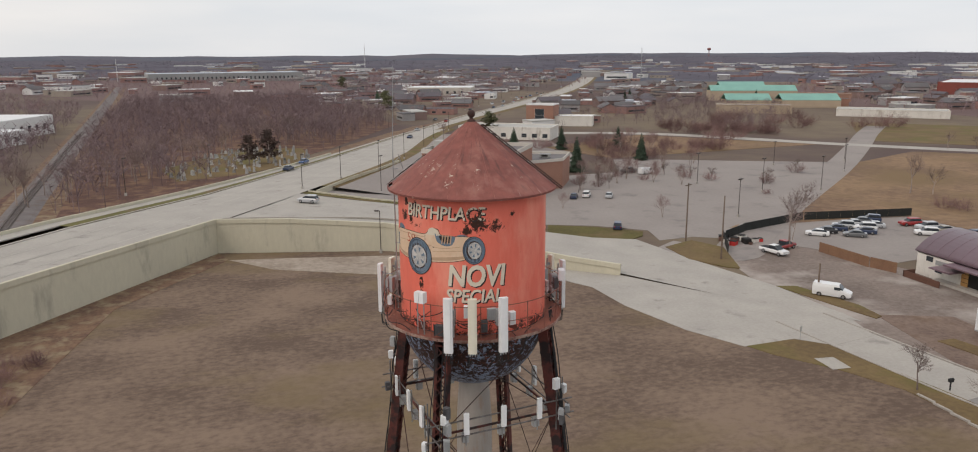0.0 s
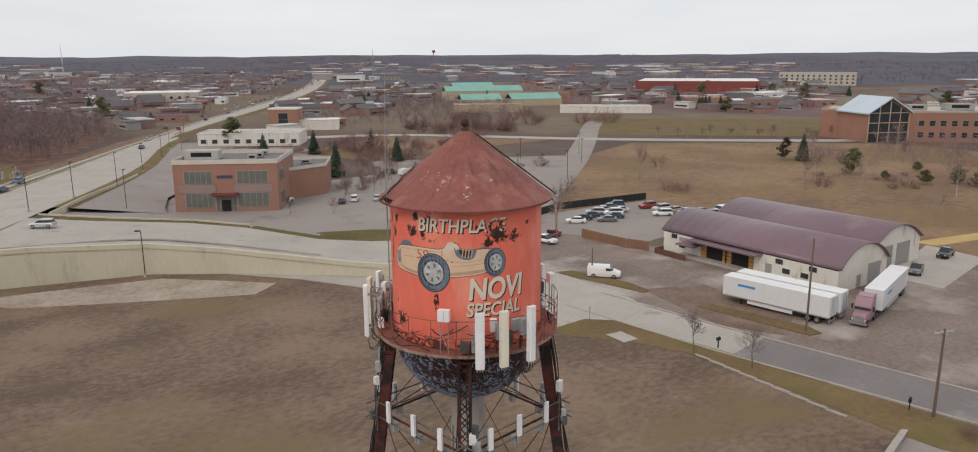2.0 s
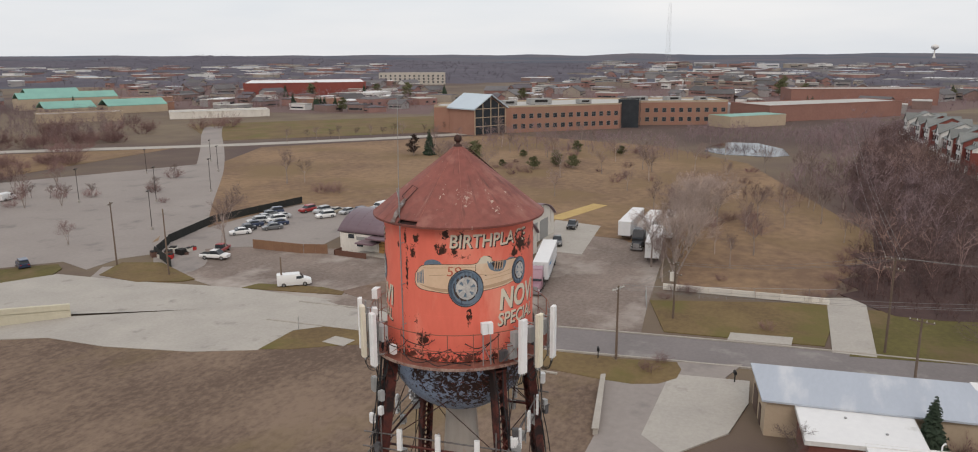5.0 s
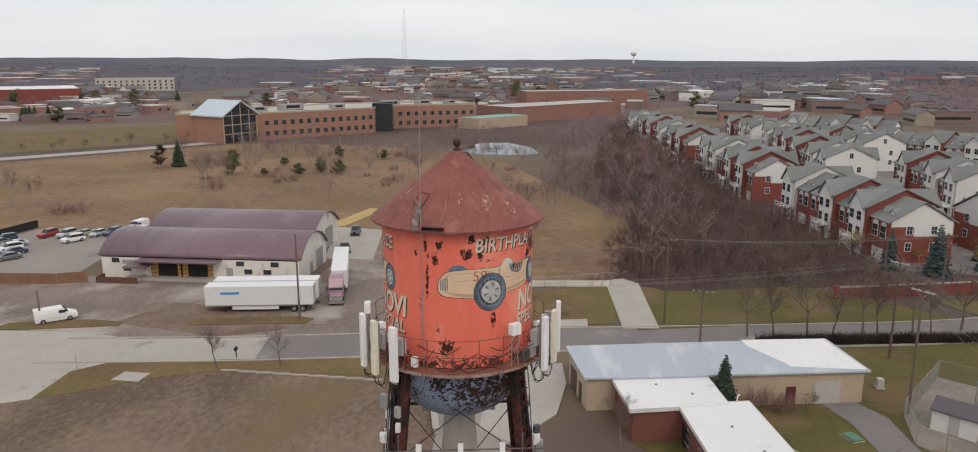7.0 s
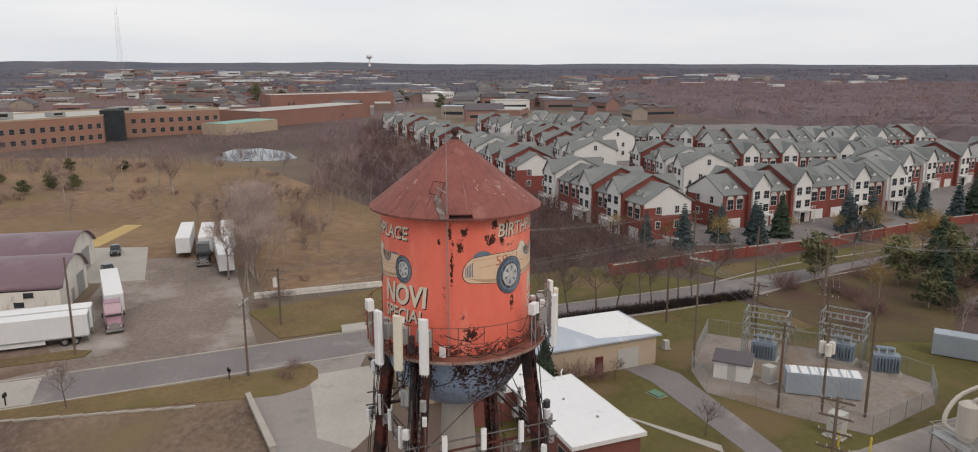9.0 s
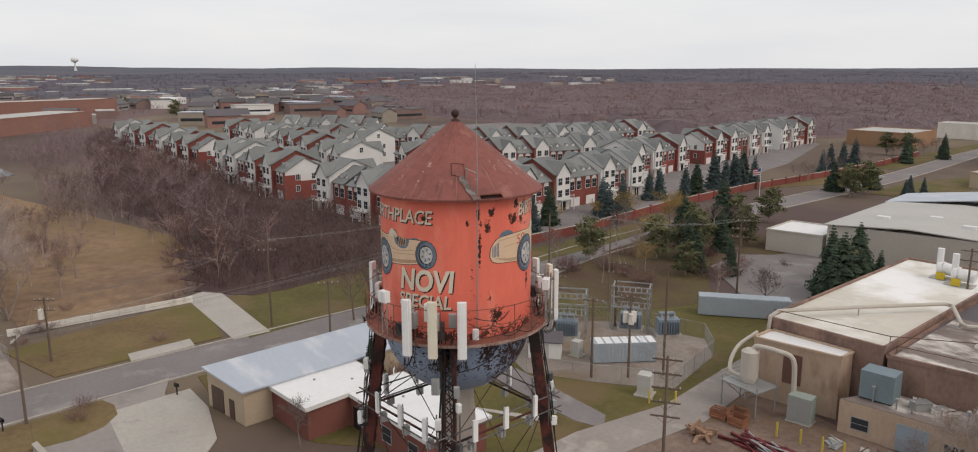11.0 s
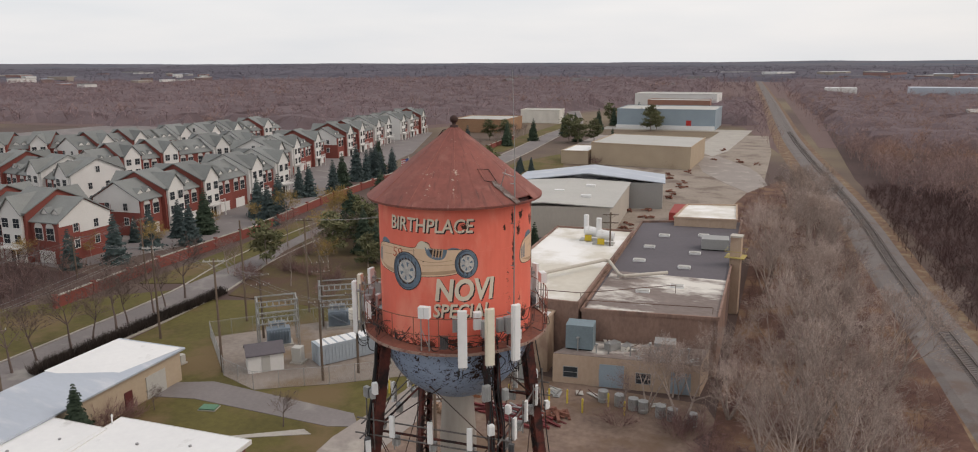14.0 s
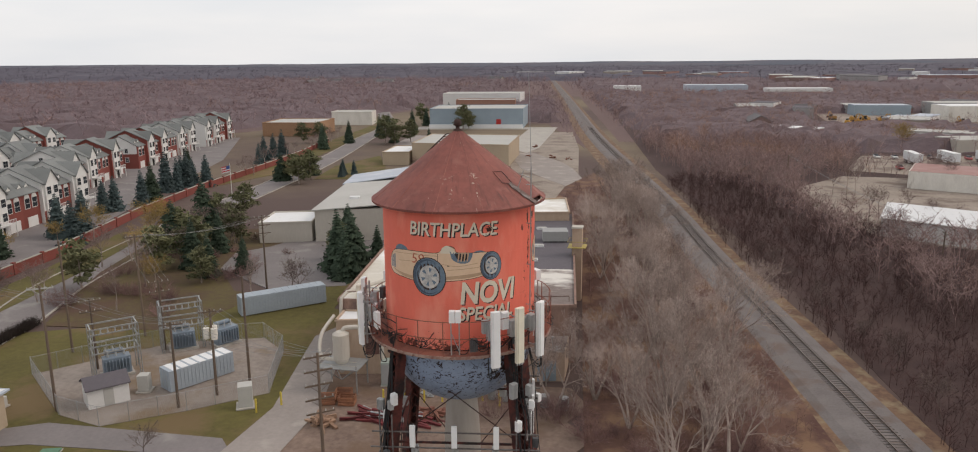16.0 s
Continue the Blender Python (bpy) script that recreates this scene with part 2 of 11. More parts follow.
M_ochre = mat("ochre_door_panel", (0.45, 0.25, 0.09), (0.36, 0.2, 0.075), rough=0.8)
M_galv = mat("galvanised_steel", (0.42, 0.43, 0.43), (0.32, 0.33, 0.33), rough=0.45, metal=0.6, s1=1.0, s2=8)
M_wire = mat("cable", (0.03, 0.03, 0.032), rough=0.7)
M_lightwire = mat("bare_overhead_wire", (0.25, 0.25, 0.25), rough=0.5, metal=0.5)
M_stone = mat("grave_stone", (0.5, 0.49, 0.47), (0.4, 0.39, 0.37), rough=0.8, rnd=0.3)
M_bark = mat("bare_tree_bark", (0.4, 0.33, 0.29), (0.24, 0.19, 0.165), rough=1, s1=0.6, s2=5, rnd=0.25)
M_twig = mat("bare_twigs", (0.46, 0.37, 0.325), (0.28, 0.218, 0.192), rough=1, s1=0.3, s2=2, rnd=0.35)
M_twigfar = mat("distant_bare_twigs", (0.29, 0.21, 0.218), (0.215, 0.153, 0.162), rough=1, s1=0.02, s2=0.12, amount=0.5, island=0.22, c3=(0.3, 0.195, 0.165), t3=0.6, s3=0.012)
# horizon twigs carry the blue-grey of distance haze in their base colour
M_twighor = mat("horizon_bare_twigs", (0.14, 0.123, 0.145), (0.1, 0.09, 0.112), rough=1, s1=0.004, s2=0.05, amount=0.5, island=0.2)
M_thicket = mat("mauve_brown_thicket", (0.17, 0.113, 0.105), (0.108, 0.07, 0.067), rough=1, s1=0.03, s2=0.2, amount=0.5, island=0.25, c3=(0.23, 0.145, 0.115), t3=0.6, s3=0.03)
M_woodfloor = mat("shaded_wood_floor", (0.13, 0.085, 0.08), (0.165, 0.108, 0.1), rough=1, s1=0.02, s2=0.3, amount=0.5)
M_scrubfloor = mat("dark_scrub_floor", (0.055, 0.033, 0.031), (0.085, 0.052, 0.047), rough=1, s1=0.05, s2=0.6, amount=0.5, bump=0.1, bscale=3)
M_scrub = mat("dark_red_brown_scrub", (0.115, 0.066, 0.06), (0.07, 0.04, 0.038), rough=1, s1=0.05, s2=0.4, amount=0.5, island=0.35)
M_midtwig = mat("brown_grey_twigs", (0.27, 0.2, 0.182), (0.18, 0.13, 0.118), rough=1, s1=0.3, s2=2, rnd=0.3)
M_yew = mat("dark_brown_yew", (0.055, 0.04, 0.036), (0.08, 0.055, 0.046), rough=1, s1=0.4, s2=3, rnd=0.2)
M_redtwig = mat("reddish_twigs", (0.26, 0.16, 0.148), (0.17, 0.102, 0.096), rough=1, s1=0.3, s2=2, rnd=0.3)
M_needle = mat("spruce_needles", (0.032, 0.05, 0.032), (0.052, 0.075, 0.048), rough=1, s1=0.5, s2=4, rnd=0.25, island=0.0)
M_bluespr = mat("blue_spruce_needles", (0.065, 0.092, 0.092), (0.045, 0.065, 0.064), rough=1, s1=0.5, s2=4, rnd=0.2)
M_pine = mat("olive_pine_needles", (0.105, 0.115, 0.055), (0.15, 0.145, 0.08), rough=1, s1=0.4, s2=3, rnd=0.25)
M_gold = mat("yellowing_willow_twigs", (0.36, 0.25, 0.09), (0.26, 0.18, 0.065), rough=1, s1=0.4, s2=3, rnd=0.15)

# ---- building tools ----
class Geo:
    """A mesh in the making: corners and faces, with boxes, tubes, prisms and strips added to it."""

    def __init__(self):
        self.v, self.f, self.s, self.slot = [], [], [], 0

    def add(self, verts, faces):
        n = len(self.v)
        self.v += [tuple(p) for p in verts]
        self.f += [tuple(i + n for i in q) for q in faces]
        self.s += [self.slot] * len(faces)
        return self

    def use(self, slot):
        self.slot = slot
        return self

    def box(self, x0, y0, z0, x1, y1, z1, m=None):
        vs = [Vector((x, y, z)) for z in (z0, z1) for x, y in ((x0, y0), (x1, y0), (x1, y1), (x0, y1))]
        if m is not None:
            vs = [m @ p for p in vs]
        return self.add(vs, [(3, 2, 1, 0), (4, 5, 6, 7), (0, 1, 5, 4), (1, 2, 6, 5), (2, 3, 7, 6), (3, 0, 4, 7)])

    def cbox(self, cx, cy, z0, sx, sy, h, turn=0.0):
        return self.box(-sx / 2, -sy / 2, 0, sx / 2, sy / 2, h, pose(cx, cy, z0, 0, 0, turn))

    def tube(self, a, b, r0, r1=None, n=6, caps=True):
        a, b = Vector(a), Vector(b)
        r1 = r0 if r1 is None else r1
        d = b - a
        if d.length < 1e-6:
            return self
        q = d.to_track_quat("Z", "Y").to_matrix()
        vs = []
        for p, r in ((a, r0), (b, r1)):
            for i in range(n):
                t = 2 * math.pi * i / n
                vs.append(p + q @ Vector((r * math.cos(t), r * math.sin(t), 0)))
        fs = [(i, (i + 1) % n, n + (i + 1) % n, n + i) for i in range(n)]
        if caps:
            fs += [tuple(range(n - 1, -1, -1)), tuple(range(n, 2 * n))]
        return self.add(vs, fs)

    def path(self, pts, r, n=5):
        """One bent pipe through the points."""
        ps = [Vector(p) for p in pts]
        vs, u = [], None
        for i, p in enumerate(ps):
            d = (ps[min(i + 1, len(ps) - 1)] - ps[max(i - 1, 0)]).normalized()
            u = d.orthogonal().normalized() if u is None else (u - d * u.dot(d)).normalized()
            w = d.cross(u)
            vs += [p + (u * math.cos(2 * math.pi * k / n) + w * math.sin(2 * math.pi * k / n)) * r for k in range(n)]
        fs = [(k * n + i, k * n + (i + 1) % n, (k + 1) * n + (i + 1) % n, (k + 1) * n + i) for k in range(len(ps) - 1) for i in range(n)]
        return self.add(vs, fs + [tuple(range(n - 1, -1, -1)), tuple(range((len(ps) - 1) * n, len(ps) * n))])

    def lathe(self, prof, n=48, cx=0.0, cy=0.0):
        vs = [(cx + r * math.cos(2 * math.pi * i / n), cy + r * math.sin(2 * math.pi * i / n), z) for r, z in prof for i in range(n)]
        fs = [(k * n + i, k * n + (i + 1) % n, (k + 1) * n + (i + 1) % n, (k + 1) * n + i) for k in range(len(prof) - 1) for i in range(n)]
        return self.add(vs, fs)

    def prism(self, poly, z0, z1):
        """An upright solid over a plan polygon; z0 and z1 may be lists, corner by corner."""
        n = len(poly)
        lo = z0 if isinstance(z0, (list, tuple)) else [z0] * n
        hi = z1 if isinstance(z1, (list, tuple)) else [z1] * n
        area = sum(poly[i][0] * poly[(i + 1) % n][1] - poly[(i + 1) % n][0] * poly[i][1] for i in range(n))
        if area < 0:
            poly, lo, hi = poly[::-1], lo[::-1], hi[::-1]
        vs = [(x, y, z) for (x, y), z in zip(poly, lo)] + [(x, y, z) for (x, y), z in zip(poly, hi)]
        fs = [(i, (i + 1) % n, n + (i + 1) % n, n + i) for i in range(n)]
        return self.add(vs, fs + [tuple(range(n - 1, -1, -1)), tuple(range(n, 2 * n))])

    def profile(self, pts, x0, x1, m=None):
        """A solid with the outline pts in (y, z), drawn out from x0 to x1."""
        n = len(pts)
        vs = [Vector((x, y, z)) for x in (x0, x1) for y, z in pts]
        if m is not None:
            vs = [m @ p for p in vs]
        fs = [(i, n + i, n + (i + 1) % n, (i + 1) % n) for i in range(n)]
        return self.add(vs, fs + [tuple(range(n)), tuple(range(2 * n - 1, n - 1, -1))])

    def strip(self, left, right, drop=0.0):
        n = len(left)
        vs = list(left) + list(right)
        fs = [(i, n + i, n + i + 1, i + 1) for i in range(n - 1)]
        self.add(vs, fs)
        if drop:
            for side in (left, right):
                low = [(p[0], p[1], p[2] - drop) for p in side]
                self.add(list(side) + low, [(i, i + 1, n + i + 1, n + i) for i in range(n - 1)])
        return self

    def ball(self, c, r, n=10, sq=1.0):
        k = max(4, n // 2)
        prof = [(r * math.sin(math.pi * j / k) + 1e-4, c[2] - r * sq * math.cos(math.pi * j / k)) for j in range(k + 1)]
        return self.lathe(prof, n, c[0], c[1])

    def mesh(self, name, *mats):
        me = bpy.data.meshes.new(name)
        me.from_pydata(self.v, [], self.f)
        me.update()
        for m in mats:
            me.materials.append(m)
        if len(mats) > 1:
            me.polygons.foreach_set("material_index", self.s)
        return me


def solid(me):
    bm = bmesh.new()
    bm.from_mesh(me)
    bmesh.ops.recalc_face_normals(bm, faces=bm.faces)
    bm.to_mesh(me)
    bm.free()


def part(name, g, material, parent, label="", smooth=False):
    me = g.mesh(name, *(material if isinstance(material, tuple) else (material,)))
    solid(me)
    if smooth:
        me.polygons.foreach_set("use_smooth", [True] * len(me.polygons))
    ob = new(name, me)
    if parent is not None:
        ob.parent = parent
    return tagged(ob, label)


def thing(name, label, category, m=None, group="", kind=""):
    ob = new(name)
    if m is not None:
        ob.matrix_basis = m
    return tagged(ob, label, category, group, kind)


def setting(name, g, material, label="", smooth=False, fix=True, category=""):
    me = g.mesh(name, material)
    if fix:
        solid(me)
    if smooth:
        me.polygons.foreach_set("use_smooth", [True] * len(me.polygons))
    return tagged(new(name, me), label, category, "", "structure")


def share(src, parent, m):
    """One more part on the same mesh, under parent at m."""
    ob = new(src.name.split(".")[0], src.data)
    ob.parent, ob.matrix_basis = parent, m
    return ob


def along(pts, step):
    """Points and headings every step metres on a line of plan points."""
    out, left = [], 0.0
    for a, b in zip(pts, pts[1:]):
        a, b = Vector(a), Vector(b)
        d = (b - a).length
        s = left
        while s < d:
            p = a.lerp(b, s / d)
            out.append((p, math.atan2(b.y - a.y, b.x - a.x)))
            s += step
        left = s - d
    return out


def smoothline(pts, k=6):
    """A rounded line through the points (Catmull-Rom)."""
    ps = [Vector(p) for p in pts]
    ps = [ps[0] * 2 - ps[1]] + ps + [ps[-1] * 2 - ps[-2]]
    out = []
    for i in range(1, len(ps) - 2):
        p0, p1, p2, p3 = ps[i - 1:i + 3]
        for j in range(k):
            t = j / k
            out.append(0.5 * (2 * p1 + (p2 - p0) * t + (2 * p0 - 5 * p1 + 4 * p2 - p3) * t * t + (3 * p1 - p0 - 3 * p2 + p3) * t ** 3))
    return out + [ps[-2]]


def ribbon(line, width, z=None):
    """The two edges of a band of that width along a line of Vectors."""
    L, R = [], []
    for i, p in enumerate(line):
        d = (line[min(i + 1, len(line) - 1)] - line[max(i - 1, 0)])
        n = Vector((-d.y, d.x, 0)).normalized() * width / 2
        q = Vector((p.x, p.y, p.z if len(p) > 2 and z is None else (z or 0)))
        L.append(q + n)
        R.append(q - n)
    return L, R


def patch(name, pts, z, material, label="", category="", thick=0.0):
    g = Geo()
    g.prism([(p[0], p[1]) for p in pts], z - (thick or 0.3), z)
    return setting(name, g, material, label, category=category)


def inside(x, y, poly):
    c, n = False, len(poly)
    for i in range(n):
        (x1, y1), (x2, y2) = poly[i], poly[i - 1]
        if (y1 > y) != (y2 > y) and x < (x2 - x1) * (y - y1) / (y2 - y1) + x1:
            c = not c
    return c

# ---- ground: one sheet to the horizon, low hills to the north ----
def land_height(x, y):
    r = math.hypot(x, y)
    if r < 900:
        return 0.0
    a = math.degrees(math.atan2(y, x))
    north = max(0.0, math.cos(math.radians(a - 55)) + 0.1)
    roll = 0.5 + 0.5 * noise.noise((x / 900, y / 900, 3.1))
    fine = noise.noise((x / 260, y / 260, 7.7))
    ramp = min(1.0, max(0.0, (r - 1500) / 2500))
    return ramp * (north * (6 + 32 * roll + 7 * fine) + 12 * roll + 4 * fine) + 20 * min(1.0, max(0.0, (r - 2600) / 4000))


def ground_sheet():
    g = Geo()
    radii = [0, 30, 60, 100, 150, 220, 320, 450, 620, 850, 1100, 1400, 1700, 2000, 2300, 2600, 2900, 3200, 3500, 3800, 4200, 4700, 5400, 6300, 7500, 9000]
    n = 220
    for r in radii:
        for i in range(n):
            t = 2 * math.pi * i / n
            x, y = r * math.cos(t), r * math.sin(t)
            g.v.append((x, y, land_height(x, y) - 0.02))
    for k in range(len(radii) - 1):
        for i in range(n):
            j = (i + 1) % n
            q = (k * n + i, (k + 1) * n + i, (k + 1) * n + j, k * n + j)
            g.f.append(q if k else (q[0], q[1], q[2]))
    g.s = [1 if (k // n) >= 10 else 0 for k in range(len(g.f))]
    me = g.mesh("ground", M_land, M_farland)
    me.polygons.foreach_set("use_smooth", [True] * len(me.polygons))
    return tagged(new("ground", me), "brown winter land reaching the wooded horizon", "", "", "structure")


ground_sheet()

# ---- the field round the tower, verges, lawns and meadows ----
LOT = [(-46, 84), (-18, 126.6), (13, 119.2), (24, 111), (33, 100), (42, 86), (43, 76), (47, 64), (51, 56.5), (56, 55), (62, 44), (60.5, 12), (45, 8), (30, 4), (12, -12), (-8, -22), (-30, -20), (-40, 30)]
patch("field_soil", LOT, 0.05, M_dirt, "bare brown field of rough soil round the tower")
patch("verge_grass", [(51, 56.5), (55, 57.3), (58.5, 56.8), (61.5, 54), (64.5, 37), (66.3, 22), (67.5, 13.5), (66, 11.8), (60.5, 12.5), (61, 26), (60.2, 40), (57, 47), (52.5, 53)], 0.10, M_grass, "patchy yellow-green grass verge beside the road")
patch("verge_grass", [(-46, 84), (-40, 30), (-38, 28), (-36, 60), (-31, 96), (-16, 121), (-18, 126.6)], 0.09, M_vergeb, "grass strip along the foot of the wall")
patch("meadow_grass", [(88, 118), (134, 118), (180, 120), (190, 60), (150, 44), (131, 44), (131, 30), (118, 15), (100, 12), (104, -10), (150, -20), (260, 20), (300, 60), (320, 140), (230, 214), (190, 196), (150, 168), (122, 140)], 0.06, M_tan, "wide tan meadow of dry winter grass")
patch("meadow_grass", [(131, 44), (150, 44), (190, 60), (180, 120), (134, 118), (137, 97), (131.5, 80)], 0.055, M_tan, "tan meadow of dry winter grass behind the sheds")
patch("meadow_grass", [(240, 252), (330, 165), (420, 220), (300, 330)], 0.06, M_grass, "dry grass field beyond the cross road")
patch("meadow_grass", [(112, 232), (212, 246), (158, 304), (100, 270)], 0.06, M_tan, "dry grass field behind the car park")
patch("lawn", [(92.6, 14.6), (103, -12.5), (83, -11), (79.6, 9.5)], 0.10, M_grass, "fenced grass plot beside the road")
patch("lawn", [(80.5, -14), (101, -15), (108, -40), (96, -56), (90, -62), (84.5, -31)], 0.10, M_green, "roadside lawn in front of the brick wall")
patch("lawn", [(62.5, -5), (70.5, -5), (77, -45), (80.5, -61), (70, -66), (58, -84), (50, -98), (44, -95), (42, -80), (33, -75), (36, -62), (33, -46), (30, -32), (35, -24), (47, -11), (55, -9)], 0.07, M_green, "green lawn round the low brick offices and the substation")
patch("lawn", [(91, -66), (99, -62), (104, -91), (111, -120), (105, -125), (96, -92)], 0.10, M_green, "roadside lawn along the brick wall")
patch("lawn", [(80, -205), (103, -200), (109, -230), (104, -262), (92, -236)], 0.08, M_green, "bright lawn before the low offices")
patch("lawn", [(128, -258), (135, -256), (150, -320), (160, -395), (154, -396), (140, -325)], 0.08, M_green, "mown verge beside the street")
patch("lawn", [(119, -215), (127, -180), (131, -222), (134, -250), (126, -252)], 0.08, M_grass, "rough grass between street and brick wall")
patch("concrete_yard", [(128, -376), (66, -386), (60, -300), (48, -280), (46, -300), (52, -400), (130, -394)], 0.07, M_conc, "pale concrete yard before the blue works")
patch("concrete_yard", [(46, -282), (30, -254), (24, -238), (18, -214), (20, -198), (30, -214), (42, -236), (54, -276)], 0.075, M_lane, "pale concrete apron of the tan works")
patch("car_park", [(112, -300), (96, -300), (92, -340), (118, -345)], 0.07, M_lot, "worn asphalt car park before the works")
patch("car_park_lawn", [(47, 121.5), (51, 131.6), (60, 127), (68.2, 120), (66.5, 116.5), (63.2, 114.4), (55, 117)], 0.16, M_green, "grass island with kerb at the car park")
patch("verge_grass", [(66.3, 106.5), (74, 110), (77, 103), (71.5, 89), (69.8, 90), (66, 97)], 0.16, M_grass, "grass corner with kerb beside the yard")
patch("verge_grass", [(70.9, 78), (74, 77), (76.8, 66), (76.2, 61), (74.8, 60.5), (73, 68)], 0.16, M_grass, "grass island along the truck yard")
patch("verge_grass", [(75.9, 51), (78.6, 51), (81.4, 36), (80.5, 33.5), (78.4, 34)], 0.16, M_grass, "grass island along the truck yard")
patch("verge_grass", [(50.4, 95.2), (51.8, 95.8), (57.5, 82), (56.5, 81.3)], 0.16, M_grass, "thin grass median at the end of the wall")

# ---- car parks, yards and drives ----
patch("car_park", [(4, 150), (30, 144), (44, 133.5), (51, 132.6), (61, 128.4), (70, 121), (68, 112), (76, 113), (88, 106), (104, 118), (122, 138), (150, 167), (190, 195), (166, 205), (150, 212), (112, 230), (100, 200), (60, 195), (24, 184), (4, 168)], 0.03, M_lot, "pale worn asphalt car park with faded bays")
patch("truck_yard", [(71.5, 90), (77, 104), (84, 110), (93, 97), (100, 78), (104, 40), (113, 40), (131, 44), (160, 44), (166, 22), (112, 17.5), (88, 14), (76, 12), (72.5, 40), (70, 62), (69, 80)], 0.03, M_gravel, "stained gravel truck yard")
patch("mud_patch", [(72, 44), (76, 36), (84, 40), (86, 58), (76, 62)], 0.065, M_yard, "muddy brown patch in the yard")
patch("loading_slab", [(115, 42.8), (143, 49), (141, 37.4), (115, 33.3)], 0.09, M_conc, "pale concrete loading slab")
patch("sand_strip", [(143, 52), (166, 47), (165, 43), (144, 47.5)], 0.08, mat("yellow_sand", (0.5, 0.36, 0.15), (0.42, 0.29, 0.12), rough=1), "strip of yellow sand")
patch("staff_car_park", [(93, 97.5), (83, 111), (108, 119), (134, 116), (137, 90), (100, 84)], 0.05, M_lot, "asphalt car park behind the sheds")
patch("driveway", [(60.4, 12.2), (67.5, 11.2), (72, -2), (67, -0.6), (61, -4), (53, -3), (45.5, 2), (38, 4), (30, -8), (20, -6), (24, 8), (47, 9.3)], 0.12, M_lot, "worn asphalt driveway")
patch("verge_grass", [(60.4, 12.4), (67.3, 12.6), (69.3, 5.6), (67.2, 4.6), (64.4, 4.6), (62.0, 6.2), (60.6, 9.0)], 0.145, M_grass, "brown grass corner beside the driveway")
patch("driveway", [(65.4, 5.6), (67.2, -3.4), (61, -4.0), (53, -3.0), (46, 1.5), (49, 5.0)], 0.13, M_conc, "pale concrete driveway")
patch("driveway", [(34, -24), (30, -33), (32, -48), (32, -58), (14, -57.4), (3, -58.5), (0.5, -54), (2.4, -50), (-0.6, -46.5), (1.8, -42), (-3.4, -37), (-1.6, -32), (-6.2, -27), (-3, -20), (0, -14), (14, -8), (26, -10)], 0.08, M_yard, "gravel works yard under the tower")
patch("driveway", [(33.2, -26), (28.6, -30.5), (29.0, -47), (33.2, -63), (38, -72), (39.4, -68), (38, -62), (34.2, -46.6), (34.5, -34)], 0.13, M_lane, "worn pale asphalt works lane")
patch("footpath", [(61.5, -31.2), (61.5, -35), (55.6, -38.4), (35.8, -39.2), (33.6, -37), (36.5, -35.6), (54, -34)], 0.12, M_asph, "grey asphalt path to the garage door")
patch("footpath", [(48.6, -25.6), (47.4, -26.4), (36.8, -33.5), (38.2, -34)], 0.13, M_conc, "narrow concrete footpath")
patch("old_slab", [(105, -10.5), (108, -16), (81.5, -17.2), (81, -12)], 0.12, M_conc, "cracked concrete slab beside the road")
patch("old_slab", [(80, 1), (83, 1), (84.5, -7), (81.5, -7)], 0.13, M_conc, "cracked concrete slab")
patch("substation_pad", [(67.5, -48.8), (56, -40.2), (49.8, -38.8), (43, -44), (36.5, -50), (41, -62), (46, -66), (57, -62)], 0.11, M_pad, "stony grey gravel pad of the substation")
patch("car_park", [(45, -91.5), (56.3, -86.6), (64.6, -92), (72, -97), (75.5, -108), (71.3, -114), (69, -122), (60, -125), (48, -124)], 0.13, M_asph, "dark asphalt car park beside the pines")
patch("soil_bare", [(-16, 121), (-4, 119), (14, 115.5), (22, 108), (29, 101), (24, 97), (4, 106), (-8, 112)], 0.08, mat("broken_pale_slab", (0.4, 0.34, 0.28), (0.24, 0.19, 0.15), rough=1, s1=0.12, s2=0.9, amount=0.5), "broken pale slab at the foot of the wall")
patch("works_yard", [(40, -128), (46, -180), (80, -185), (84, -236), (64, -262), (66, -300), (64, -372), (40, -372), (29, -300), (18, -200), (24, -130)], 0.04, M_yardpale, "works yard with scrap between the sheds")

# ---- roads ----
def road(name, pts, width, z, material, label, thick=0.25, kerb=True, line=None, k=6):
    ln = smoothline([(p[0], p[1], p[2] if len(p) > 2 else z) for p in pts], k)
    L, R = ribbon(ln, width)
    g = Geo().strip(L, R, thick)
    ob = setting(name, g, material, label)
    if kerb:
        g = Geo()
        for s in (1, -1):
            A, B = ribbon(ln, width + 0.05 if s > 0 else -(width + 0.05))
            C, D = ribbon(ln, width + 0.65 if s > 0 else -(width + 0.65))
            up = Vector((0, 0, 0.13))
            g.strip([p + up for p in A], [p + up for p in C], 0.3)
        setting("kerb", g, M_kerb, "pale concrete kerb")
    if line:
        g = Geo()
        up = Vector((0, 0, 0.012))
        for off, mt in line:
            L2, R2 = ribbon(ln, 2 * off + 0.15), ribbon(ln, 2 * off - 0.15)
            g.strip([p + up for p in L2[0]], [p + up for p in R2[0]])
        setting("road_marking", g, line[0][1], "worn painted lane line", fix=False)
    return ln


